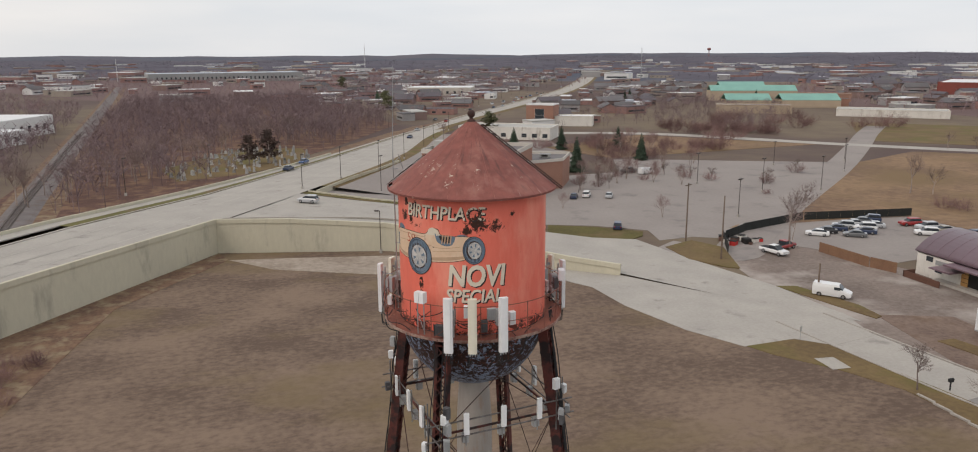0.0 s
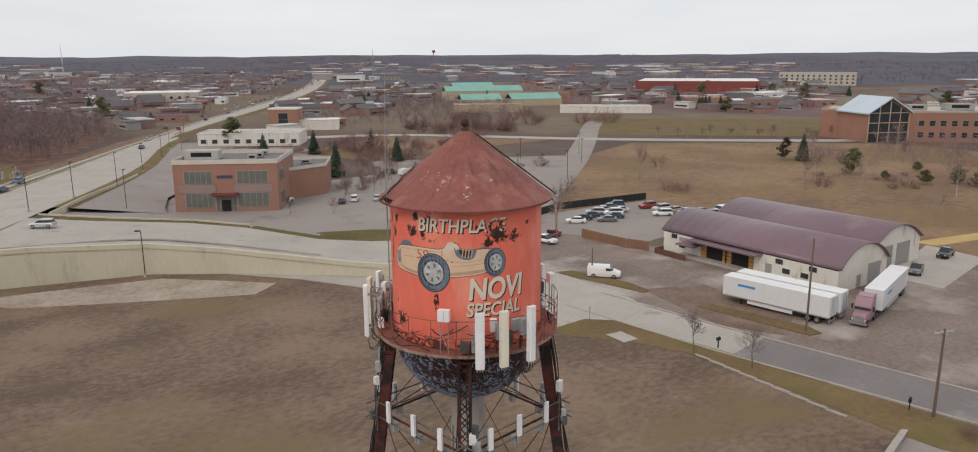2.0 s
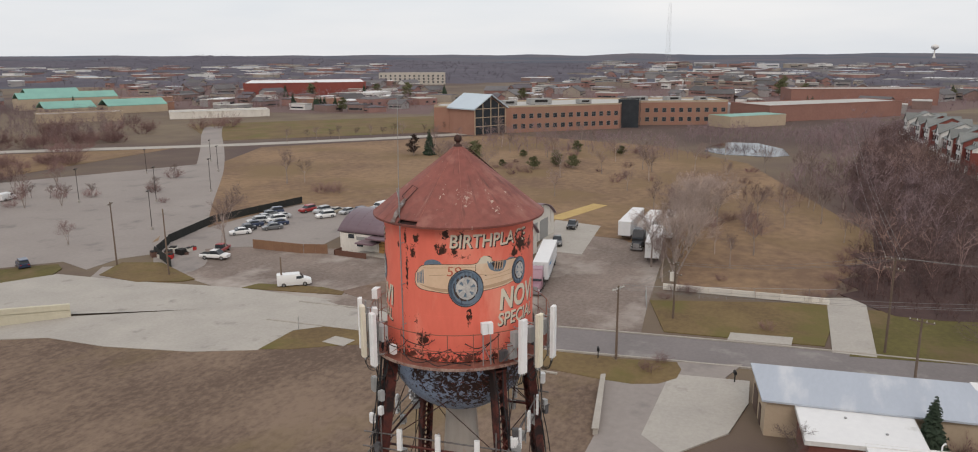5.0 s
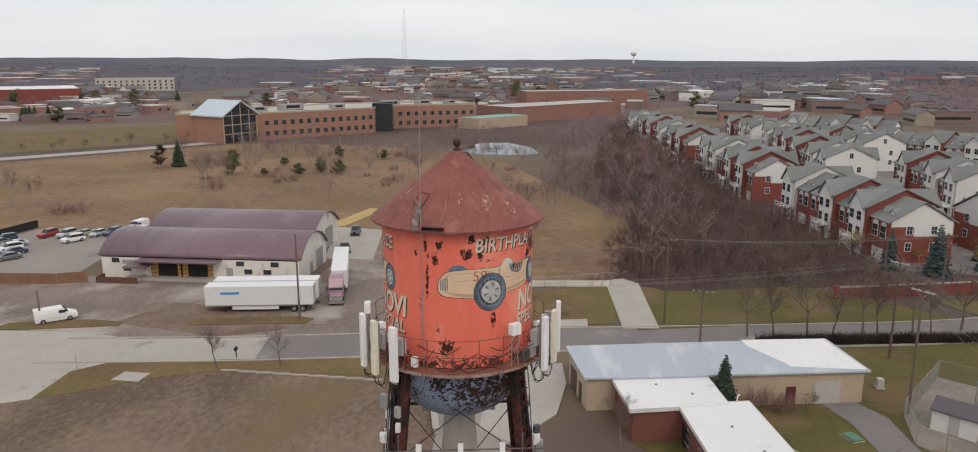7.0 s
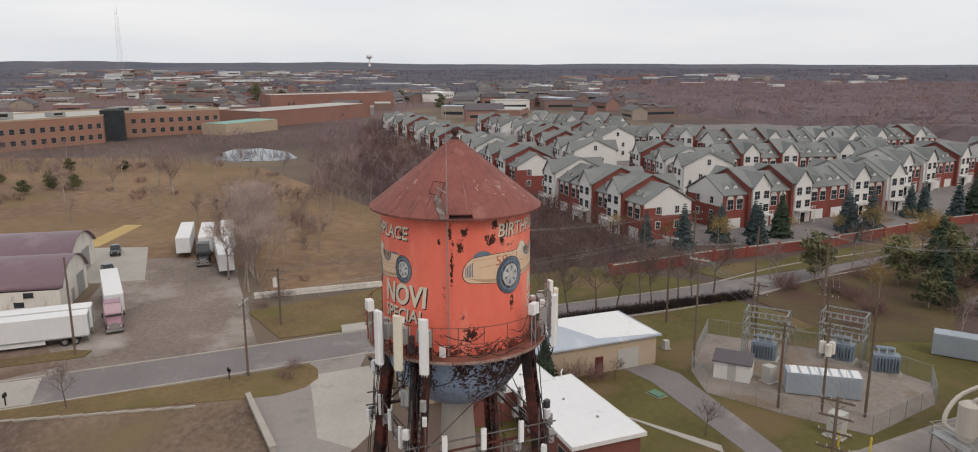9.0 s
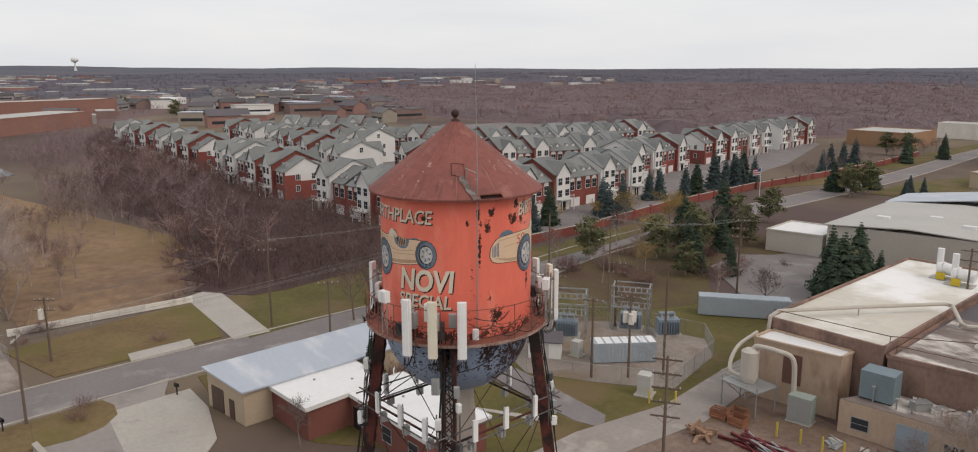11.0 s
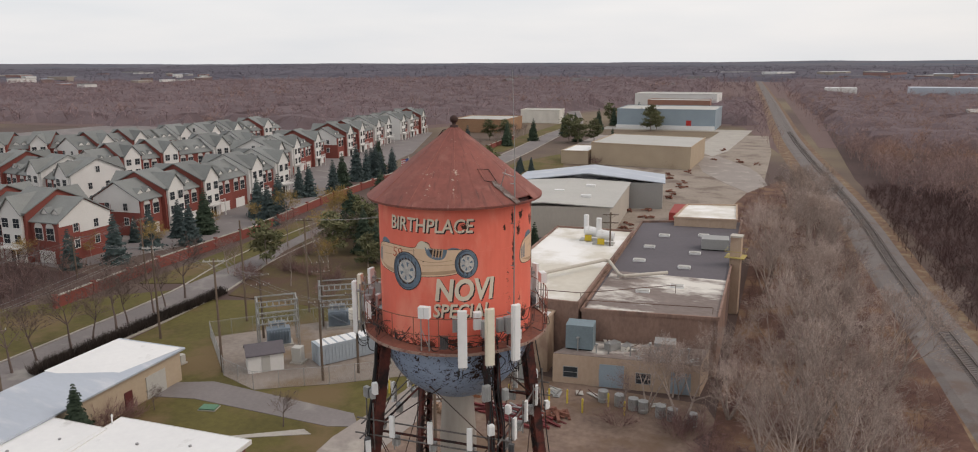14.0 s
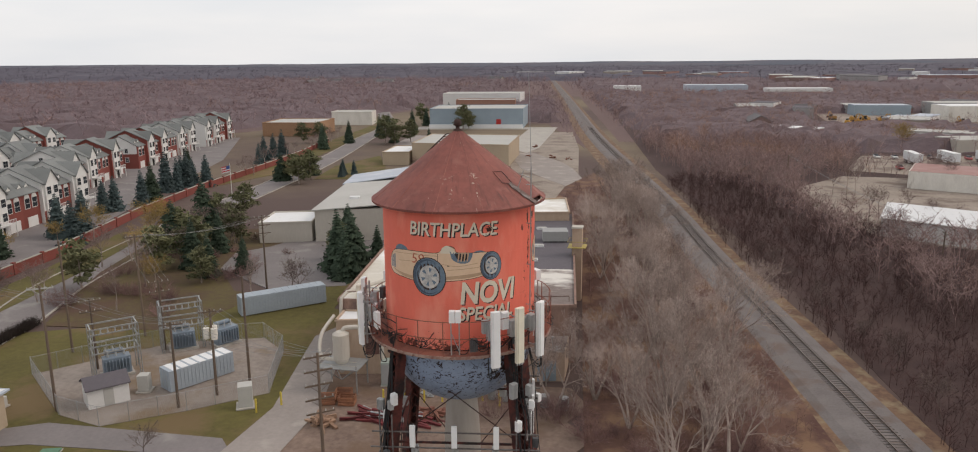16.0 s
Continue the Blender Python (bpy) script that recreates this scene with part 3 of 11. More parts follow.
street = road("road_side_street", [(64.8, 64), (67.6, 42), (70.2, 27), (75.8, -3.5), (81, -38), (85.5, -62), (94, -86), (103.5, -135), (108, -170), (114, -215), (122, -260), (137, -330), (150, -395), (200, -520)], 8.4, 0.06, M_asph, "grey asphalt side street")
patch("road_junction", [(50.6, 56.5), (46.5, 64), (43, 76), (42, 86), (33.5, 100.5), (24, 112), (30, 112), (49, 91.6), (57, 80), (60.7, 75), (72, 64), (69.5, 55), (62, 53.5), (58.5, 57)], 0.11, M_conc, "pale concrete road junction")
road("road_street_end", [(64.6, 66), (66.2, 52), (68.4, 36.5)], 8.2, 0.085, M_conc, "pale concrete end of the side street", kerb=False)
road("road_yard", [(66.5, 108), (75, 98), (88, 110), (118, 138), (170, 184), (220, 232), (262, 274), (296, 306)], 9.5, 0.07, M_lot, "pale straight road through the meadow", kerb=False)
road("road_cross", [(110, 330), (168, 306), (219, 246), (262, 203), (320, 158), (420, 120), (520, 80)], 9.5, 0.09, M_conc, "pale cross road", kerb=False)
# the street that climbs to the main road along the retaining wall
RAMP_S = [(-18.5, 128.2, 5.6), (-4, 125.0, 5.4), (13.3, 120.4, 4.4), (24, 113, 3.4), (34.1, 104.0, 2.3), (42, 97.5, 1.2), (49.2, 91.8, 0.35), (60.5, 74.8, 0.11), (72, 60, 0.1)]
RAMP_N = [(-1.5, 160, 5.2), (10, 150, 4.8), (26, 142.5, 3.6), (36, 136.5, 2.3), (46, 122.5, 1.1), (55, 116.5, 0.5), (63.5, 113.6, 0.2), (66.2, 98, 0.11), (71, 78, 0.1)]
g = Geo().strip([Vector(p) for p in RAMP_S], [Vector(p) for p in RAMP_N], 0.0)
setting("road_ramp", g, M_conc, "pale concrete street climbing beside the wall", fix=False)
# the car park's upper corner slopes up to the junction
UP = [(-1.5, 160.4, 5.0), (10, 150.6, 4.5), (26, 143, 3.2), (36, 137, 1.9), (46, 123.2, 0.7)]
DN = [(24, 200, 1.2), (27, 178, 0.7), (31, 160, 0.4), (42, 146, 0.1), (50, 131, 0.04)]
setting("car_park_slope", Geo().strip([Vector(p) for p in UP], [Vector(p) for p in DN]), M_lot, "sloping corner of the asphalt car park", fix=False)
g = Geo()
for a, b in zip(UP, UP[1:]):
    d = Vector((b[0] - a[0], b[1] - a[1], 0))
    n = Vector((-d.y, d.x, 0)).normalized()
    A = [Vector(a) + n * 0.6, Vector(b) + n * 0.6]
    g.strip([p + Vector((0, 0, 0.12)) for p in A], [p + n * 2.6 + Vector((0, 0, 0.05)) for p in A])
setting("bank_grass", g, M_green, "narrow grass strip along the climbing street", fix=False)
lw = thing("low_car_park_wall", "low pale concrete wall round the upper car park", "wall", kind="structure")
for line in (UP[:4], [(-0.5, 163, 5.2), (10, 186, 4.6), (20, 207, 3.6), (30, 230, 2.6)]):
    for a, b in zip(line, line[1:]):
        d = Vector((b[0] - a[0], b[1] - a[1], 0))
        n = Vector((-d.y, d.x, 0)).normalized() * 0.3
        o = n * 11 if line[0][1] < 161 else -n * 12
        p = [(a[0] + o.x, a[1] + o.y), (b[0] + o.x, b[1] + o.y), (b[0] + o.x + n.x, b[1] + o.y + n.y), (a[0] + o.x + n.x, a[1] + o.y + n.y)]
        part("wall_panel", Geo().prism(p, [a[2] - 3, b[2] - 3, b[2] - 3, a[2] - 3], [a[2] + 0.35, b[2] + 0.35, b[2] + 0.35, a[2] + 0.35]), M_cream, lw)
MAIN_P = [(-140, -6, 6), (-97, 52, 7.3), (-52.8, 121.4, 7.0), (-46.6, 133, 6.7), (-27.2, 167, 5.4), (-13.8, 194, 4.4), (5.1, 237, 2.9), (50, 333, 0.9), (80, 391, 0.3), (112, 452, 0.2), (330, 838, 0.2), (700, 1640, 0.2)]
MAIN_W = []
for i, (x, y, z) in enumerate(MAIN_P):
    d = Vector(MAIN_P[min(i + 1, len(MAIN_P) - 1)]) - Vector(MAIN_P[max(i - 1, 0)])
    d.z = 0
    d.normalize()
    w = 7.0 if y < 125 else 6.0 if y < 180 else 4.4 if y < 300 else 2.5
    MAIN_W.append((x + d.y * w, y - d.x * w, z))
MAIN_E = [(-100, -10, 6), (-66, 48, 7.2), (-42.5, 89, 6.6), (-19, 127.8, 5.8), (-1.5, 160, 5.2), (36, 246, 2.0), (62, 325, 0.4), (84, 372, 0.2), (92, 395, 0.2), (348, 832, 0.2), (722, 1630, 0.2)]
mw = smoothline(MAIN_W, 6)
me_ = smoothline(MAIN_E, 6)


def resample(line, n):
    d = [0.0]
    for a, b in zip(line, line[1:]):
        d.append(d[-1] + (b - a).length)
    out = []
    for i in range(n):
        s = d[-1] * (i / (n - 1)) ** 1.6
        k = max(j for j in range(len(d) - 1) if d[j] <= s + 1e-6)
        out.append(line[k].lerp(line[k + 1], min(1, (s - d[k]) / max(1e-6, d[k + 1] - d[k]))))
    return out


mw, me_ = resample(mw, 60), resample(me_, 60)
setting("road_main", Geo().strip(mw, me_), M_conc, "wide pale concrete main road rising to a bridge", fix=False)
mp_ = resample(smoothline(MAIN_P, 6), 60)
M_turf = mat("olive_turf", (0.15, 0.135, 0.045), (0.1, 0.09, 0.032), rough=1, s1=0.15, s2=1.4, amount=0.5, c3=(0.15, 0.105, 0.055), t3=0.58, s3=0.1, bump=0.04, bscale=8)
inner = [a.lerp(b, 0.5) for a, b in zip(mp_, mw)]
setting("footpath", Geo().strip([p + Vector((0, 0, 0.14)) for p in mp_], [p + Vector((0, 0, 0.14)) for p in inner], 0.2), M_conc, "pale concrete footpath along the main road", fix=False)
far_on = [i for i, p in enumerate(mp_) if p.y > 118]
far_off = [i for i, p in enumerate(mp_) if p.y <= 124]
setting("verge_grass", Geo().strip([inner[i] + Vector((0, 0, 0.15)) for i in far_on], [mw[i] + Vector((0, 0, 0.13)) for i in far_on], 0.15), M_turf, "narrow strip of olive turf beside the main road", fix=False)
setting("footpath", Geo().strip([inner[i] + Vector((0, 0, 0.13)) for i in far_off], [mw[i] + Vector((0, 0, 0.13)) for i in far_off], 0.15), M_conc, "pale concrete footpath along the bridge approach", fix=False)
parapet = thing("parapet_wall", "low cream concrete parapet along the main road", "wall", kind="structure")
for a, b in zip(mp_, mp_[1:]):
    if 20 < a.y < 245:
        d = (b - a)
        n = Vector((-d.y, d.x, 0)).normalized() * 0.4
        q = [(a.x, a.y), (b.x, b.y), (b.x + n.x, b.y + n.y), (a.x + n.x, a.y + n.y)]
        part("parapet_panel", Geo().prism(q, [a.z - 0.4, b.z - 0.4, b.z - 0.4, a.z - 0.4], [a.z + 0.75, b.z + 0.75, b.z + 0.75, a.z + 0.75]), M_cream, parapet)
vb = [Vector((p.x - 11, p.y + 6, -0.1)) for p in mp_]
setting("bank_grass", Geo().strip(vb, [p + Vector((-0.4, 0.2, -0.2)) for p in mp_]), M_vergeb, "rough brown bank below the main road", fix=False)
# gutter and footpath along the top of the retaining wall
NK = [(-62, 57.5, 7.1), (-36.1, 101.6, 6.45), (-19.6, 129.4, 5.8), (-14.6, 132.4, 5.62), (-0.1, 131.3, 5.1), (15, 128.4, 4.5), (28, 119.5, 3.2), (40, 108, 1.8)]
nk = smoothline(NK, 6)
A, B = ribbon(nk, 0.5)
setting("gutter", Geo().strip([p + Vector((0, 0, 0.05)) for p in A], [p + Vector((0, 0, 0.05)) for p in B]), M_asph, "dark gutter along the kerb", fix=False)
A, B = ribbon(nk, 1.3)
C, D = ribbon(nk, 0.5)
setting("kerb", Geo().strip([p + Vector((0, 0, 0.2)) for p in D], [p + Vector((0, 0, 0.2)) for p in B], 0.3), M_kerb, "pale concrete kerb", fix=False)
eb = [Vector((p.x + 1.6, p.y - 0.7, p.z + 0.1)) for p in me_]
ec = [Vector((p.x + 4.2, p.y - 1.8, p.z - 0.3 if p.y < 320 else 0.1)) for p in me_]
on = [i for i, p in enumerate(me_) if p.y > 158]
setting("bank_grass", Geo().strip([me_[i] for i in on], [eb[i] for i in on]).strip([eb[i] for i in on], [ec[i] for i in on]), M_grass, "grass bank along the main road", fix=False)
LOT_E = [(28, 170, 0.75), (32, 190, 0.75), (48, 218, 0.5), (66, 252, 0.35), (84, 300, 0.2), (96, 330, 0.15)]
lot_w = [ec[i] for i in on if ec[i].y < 345]
lot_e = resample(smoothline(LOT_E, 6), len(lot_w))
setting("car_park_slope", Geo().strip(lot_w, lot_e), M_lot, "sloping asphalt car park beside the main road", fix=False)
patch("car_park", [(28, 170), (32, 190), (48, 218), (66, 252), (84, 300), (110, 290), (100, 230), (66, 196), (44, 194), (30, 176)], 0.045, M_lot, "asphalt car park behind the brick offices")
g = Geo()
for f in (0.26, 0.5, 0.74):
    A = [a.lerp(b, f - 0.006) + Vector((0, 0, 0.015)) for a, b in zip(mw, me_)]
    B = [a.lerp(b, f + 0.006) + Vector((0, 0, 0.015)) for a, b in zip(mw, me_)]
    g.strip(A, B)
setting("road_marking", g, M_mark, "worn painted lane lines", fix=False)
g = Geo()
for a in (mw, [p for p in me_ if p.y < 128]):
    g.strip([p + Vector((0, 0, 0.15)) for p in a], [p + Vector((-0.5, 0.3, 0.15)) for p in a], 0.3)
setting("kerb", g, M_kerb, "pale concrete kerb")

# retaining wall: panels with a coping
WALL = [(-66, 50.5, 7.6), (-42.4, 88.6, 7.5), (-18.2, 127.2, 6.7), (-4.3, 124.0, 6.6), (13.3, 119.6, 5.6), (24, 112.2, 4.6), (34.1, 103.2, 3.5), (42, 96.6, 2.6), (49.2, 90.8, 2.1)]
retaining = thing("retaining_wall", "cream concrete retaining wall with a moulded coping", "wall", kind="structure")
for a, b in zip(WALL, WALL[1:]):
    d = Vector((b[0] - a[0], b[1] - a[1], 0))
    n = Vector((-d.y, d.x, 0)).normalized() * 0.35
    p = [(a[0], a[1]), (b[0], b[1]), (b[0] + n.x, b[1] + n.y), (a[0] + n.x, a[1] + n.y)]
    part("wall_panel", Geo().prism(p, -0.1, [a[2] - 0.75, b[2] - 0.75, b[2] - 0.75, a[2] - 0.75]), M_cream, retaining)
    q = [(a[0] - n.x * 0.5, a[1] - n.y * 0.5), (b[0] - n.x * 0.5, b[1] - n.y * 0.5), (b[0] + n.x * 1.2, b[1] + n.y * 1.2), (a[0] + n.x * 1.2, a[1] + n.y * 1.2)]
    part("coping", Geo().prism(q, [a[2] - 0.8, b[2] - 0.8, b[2] - 0.8, a[2] - 0.8], [a[2], b[2], b[2], a[2]]), M_cream, retaining, "paler moulded coping")

# railway: ballast, sleepers and rails
RAIL = [(-194, 1049), (-118, 530), (-88.6, 324), (-75.8, 236.6), (-67, 176), (-52, 80), (-40.6, 10), (-30.15, -48), (-24.65, -77), (-15.9, -124.7), (-4.7, -193), (25.5, -350), (60, -560), (104, -828), (300, -2000)]
rl = smoothline([(x, y, 0.35) for x, y in RAIL], 8)
def offset(line, d, z):
    """A line beside the track; positive d lies east of it."""
    L, R = ribbon(line, 2 * abs(d))
    return [Vector((p.x, p.y, z)) for p in (L if d > 0 else R)]


BED = [offset(rl, d, z) for d, z in ((4.9, 0.04), (3.8, 0.3), (2.0, 0.35), (-2.0, 0.35), (-3.1, 0.06))]
g = Geo()
for a, b in zip(BED, BED[1:]):
    g.strip(a, b)
setting("railway_bed", g, M_ballast, "grey ballast bed of a single railway track", fix=False)
setting("track_verge", Geo().strip(offset(rl, 9.2, 0.06), offset(rl, 4.7, 0.06)), M_vergeb, "dry grass beside the track", fix=False)
setting("track_verge", Geo().strip(offset(rl, -2.9, 0.05), offset(rl, -5.2, 0.05)), M_vergeb, "dry grass beside the track", fix=False)
track = thing("railway_track", "single railway track with rusty rails on timber sleepers", "railway track", kind="structure")
M_rail = mat("rusty_rail_steel", (0.16, 0.12, 0.1), (0.22, 0.19, 0.17), rough=0.5, metal=0.5)
for off in (0.72, -0.72):
    ln = ribbon(rl, abs(off) * 2)[0 if off > 0 else 1]
    a, b = ribbon(ln, 0.09)
    up = Vector((0, 0, 0.24))
    part("rail", Geo().strip([p + up for p in a], [p + up for p in b], 0.14), M_rail, track)
g = Geo()
for p, h in along([p for p in rl if -420 < p.y < 420], 0.62):
    g.cbox(p.x, p.y, 0.332, 0.23, 2.4, 0.08, math.degrees(h))
tagged(part("sleepers", g, mat("old_sleeper_timber", (0.142, 0.122, 0.114), (0.185, 0.162, 0.152), rough=1, island=0.16), track), kind="stuff")

# ---- the water tower ----
TANK_R, TANK_Z0, TANK_Z1 = 2.43, 28.55, 32.95
LEGS = (54, 144, 234, 324)


def polar(r, deg, z=0.0):
    return Vector((r * math.cos(radians(deg)), r * math.sin(radians(deg)), z))


def nodes_of(m):
    return m.node_tree, m.node_tree.nodes["Principled BSDF"]


def angle_mask(nt, spots, cyl=True):
    """A mask from soft spots on the drum: (azimuth in degrees, height, half width in metres, half height)."""
    geo = nt.nodes.new("ShaderNodeNewGeometry")
    out = None
    for az, z, w, h in spots:
        p = polar(TANK_R, az, z)
        mp = nt.nodes.new("ShaderNodeMapping")
        mp.vector_type = "TEXTURE"
        mp.inputs["Location"].default_value = p
        mp.inputs["Rotation"].default_value = (0, 0, radians(az))
        mp.inputs["Scale"].default_value = (1.2, w, h)
        nt.links.new(geo.outputs["Position"], mp.inputs["Vector"])
        ln = nt.nodes.new("ShaderNodeVectorMath")
        ln.operation = "LENGTH"
        nt.links.new(mp.outputs["Vector"], ln.inputs[0])
        r = nt.nodes.new("ShaderNodeMapRange")
        r.inputs["From Min"].default_value, r.inputs["From Max"].default_value = 1.7, 0.0
        nt.links.new(ln.outputs["Value"], r.inputs["Value"])
        if out is None:
            out = r.outputs["Result"]
        else:
            mx = nt.nodes.new("ShaderNodeMath")
            mx.operation = "MAXIMUM"
            nt.links.new(out, mx.inputs[0])
            nt.links.new(r.outputs["Result"], mx.inputs[1])
            out = mx.outputs[0]
    return out


def peel(m, spots, scale=7.0, base=0.0, rust=(0.045, 0.018, 0.012), gain=0.4, cut=0.74, stretch=(1, 1, 1)):
    """Flakes of dark bare rust where the spots lie, with ragged edges."""
    nt, b = nodes_of(m)
    col = b.inputs["Base Color"].links[0].from_socket
    geo = nt.nodes.new("ShaderNodeNewGeometry")
    n = nd(nt, "ShaderNodeTexNoise", Scale=scale, Detail=8.0, Roughness=0.68, Distortion=0.9)
    mp = nt.nodes.new("ShaderNodeMapping")
    mp.inputs["Scale"].default_value = stretch
    nt.links.new(geo.outputs["Position"], mp.inputs["Vector"])
    nt.links.new(mp.outputs["Vector"], n.inputs["Vector"])
    add = nt.nodes.new("ShaderNodeMath")
    add.operation = "MULTIPLY_ADD"
    if spots:
        nt.links.new(angle_mask(nt, spots), add.inputs[0])
    else:
        add.inputs[0].default_value = 0
    add.inputs[1].default_value = gain
    nt.links.new(n.outputs["Fac"], add.inputs[2])
    r = nt.nodes.new("ShaderNodeMapRange")
    r.inputs["From Min"].default_value, r.inputs["From Max"].default_value = cut - base, cut + 0.03 - base
    nt.links.new(add.outputs[0], r.inputs["Value"])
    mx = nt.nodes.new("ShaderNodeMixRGB")
    mx.inputs[2].default_value = (*rust, 1)
    nt.links.new(r.outputs["Result"], mx.inputs[0])
    nt.links.new(col, mx.inputs[1])
    nt.links.new(mx.outputs[0], b.inputs["Base Color"])
    rr = nt.nodes.new("ShaderNodeMapRange")
    rr.inputs["To Min"].default_value, rr.inputs["To Max"].default_value = b.inputs["Roughness"].default_value, 0.95
    nt.links.new(r.outputs["Result"], rr.inputs["Value"])
    nt.links.new(rr.outputs["Result"], b.inputs["Roughness"])
    return m


SPOTS = [(198, 32.6, 0.2, 0.2), (194.8, 32.12, 0.24, 0.24), (204, 32.06, 0.16, 0.2), (175.5, 32.4, 0.16, 0.18), (165, 32.4, 0.07, 0.24), (167, 32.05, 0.06, 0.1), (157, 32.12, 0.06, 0.12),
         (260, 32.1, 0.42, 0.36), (252, 31.85, 0.22, 0.2), (273, 31.95, 0.24, 0.22), (286, 32.3, 0.12, 0.12), (127, 32.25, 0.14, 0.13), (166, 31.4, 0.06, 0.7), (172, 32.0, 0.12, 0.3), (180, 29.2, 0.3, 0.3), (208, 32.5, 0.2, 0.2), (247, 32.3, 0.2, 0.2), (214, 30.0, 0.1, 0.3)]
M_tank = mat("faded_orange_red_paint", (0.86, 0.2, 0.138), (0.74, 0.16, 0.11), rough=0.55, s1=0.7, s2=3.5, amount=0.7, stretch=(1, 1, 0.35), c3=(0.86, 0.3, 0.215), t3=0.58, s3=0.5)
peel(M_tank, SPOTS)
# faint rust runs and small chips over the whole drum
peel(M_tank, [(a, 28.75, 1.0, 0.55) for a in range(0, 360, 30)] + [(161, 29.9, 0.3, 0.3), (176, 29.3, 0.3, 0.5), (158, 29.25, 0.3, 0.3), (174, 29.8, 0.2, 0.4), (160, 31.4, 0.16, 0.2), (160, 30.6, 0.1, 0.6), (210, 31.9, 0.9, 0.2), (270, 31.9, 0.9, 0.25)], scale=9.0, cut=0.8, gain=0.27, rust=(0.15, 0.04, 0.03))
peel(M_tank, [(a, 28.62, 0.9, 0.28) for a in range(0, 360, 24)], scale=5.0, gain=0.34, rust=(0.12, 0.036, 0.026))
peel(M_tank, [], scale=9.0, cut=0.735, rust=(0.1, 0.03, 0.022))
# long thin runs of rust and faded paint down the plates
peel(M_tank, [], scale=6.0, cut=0.69, rust=(0.42, 0.075, 0.05), stretch=(1, 1, 0.09))
peel(M_tank, [], scale=11.0, cut=0.71, rust=(0.74, 0.3, 0.2), stretch=(1, 1, 0.06))
M_roofrust = mat("rusted_red_roof", (0.285, 0.096, 0.076), (0.18, 0.064, 0.053), rough=0.7, s1=0.8, s2=5, amount=0.6, c3=(0.3, 0.125, 0.1), t3=0.6, s3=1.1, bump=0.006, bscale=25)


# pale weathered patches near the tip and dull specks all over the cone
peel(M_roofrust, [(181, 34.25, 0.32, 0.35), (140, 34.15, 0.35, 0.22), (215, 33.6, 0.3, 0.3), (95, 33.8, 0.3, 0.3)], scale=8.0, rust=(0.42, 0.3, 0.25), gain=0.3)
peel(M_roofrust, [], scale=5.0, cut=0.7, rust=(0.36, 0.15, 0.115))


def runs(m, freq, low, cut, colour, soft=0.05):
    """Streaks that run down the cone from its tip."""
    nt, b = nodes_of(m)
    col = b.inputs["Base Color"].links[0].from_socket
    geo = nt.nodes.new("ShaderNodeNewGeometry")
    sep, com = nt.nodes.new("ShaderNodeSeparateXYZ"), nt.nodes.new("ShaderNodeCombineXYZ")
    nt.links.new(geo.outputs["Position"], sep.inputs[0])
    at = nt.nodes.new("ShaderNodeMath")
    at.operation = "ARCTAN2"
    nt.links.new(sep.outputs["Y"], at.inputs[0])
    nt.links.new(sep.outputs["X"], at.inputs[1])
    for src, k, dst in ((at.outputs[0], freq, "X"), (sep.outputs["Z"], low, "Z")):
        mu = nt.nodes.new("ShaderNodeMath")
        mu.operation = "MULTIPLY"
        mu.inputs[1].default_value = k
        nt.links.new(src, mu.inputs[0])
        nt.links.new(mu.outputs[0], com.inputs[dst])
    n = nd(nt, "ShaderNodeTexNoise", Scale=1.0, Detail=6.0, Roughness=0.65, Distortion=0.3)
    nt.links.new(com.outputs[0], n.inputs["Vector"])
    r = nt.nodes.new("ShaderNodeMapRange")
    r.inputs["From Min"].default_value, r.inputs["From Max"].default_value = cut, cut + soft
    nt.links.new(n.outputs["Fac"], r.inputs["Value"])
    mx = nt.nodes.new("ShaderNodeMixRGB")
    mx.inputs[2].default_value = (*colour, 1)
    nt.links.new(r.outputs["Result"], mx.inputs[0])
    nt.links.new(col, mx.inputs[1])
    nt.links.new(mx.outputs[0], b.inputs["Base Color"])


runs(M_roofrust, 7.0, 0.9, 0.56, (0.11, 0.05, 0.045), 0.12)
runs(M_roofrust, 14.0, 0.8, 0.62, (0.31, 0.17, 0.14), 0.1)
runs(M_roofrust, 22.0, 1.2, 0.69, (0.48, 0.38, 0.33), 0.04)
peel(M_roofrust, [(238, 33.6, 0.12, 0.5), (260, 33.5, 0.1, 0.4), (190, 33.7, 0.08, 0.6), (206, 33.8, 0.1, 0.4), (160, 34.2, 0.3, 0.2), (120, 33.6, 0.12, 0.5), (100, 33.4, 0.1, 0.5), (300, 33.6, 0.12, 0.5)], scale=6, cut=0.68, gain=0.16, rust=(0.5, 0.4, 0.33))
peel(M_roofrust, [], scale=7, cut=0.68, rust=(0.1, 0.045, 0.04))
M_bowl = mat("blue_bowl_paint", (0.31, 0.4, 0.54), (0.22, 0.3, 0.43), rough=0.55, s1=1.0, s2=4, amount=0.8, c3=(0.36, 0.36, 0.36), t3=0.66, s3=1.2)
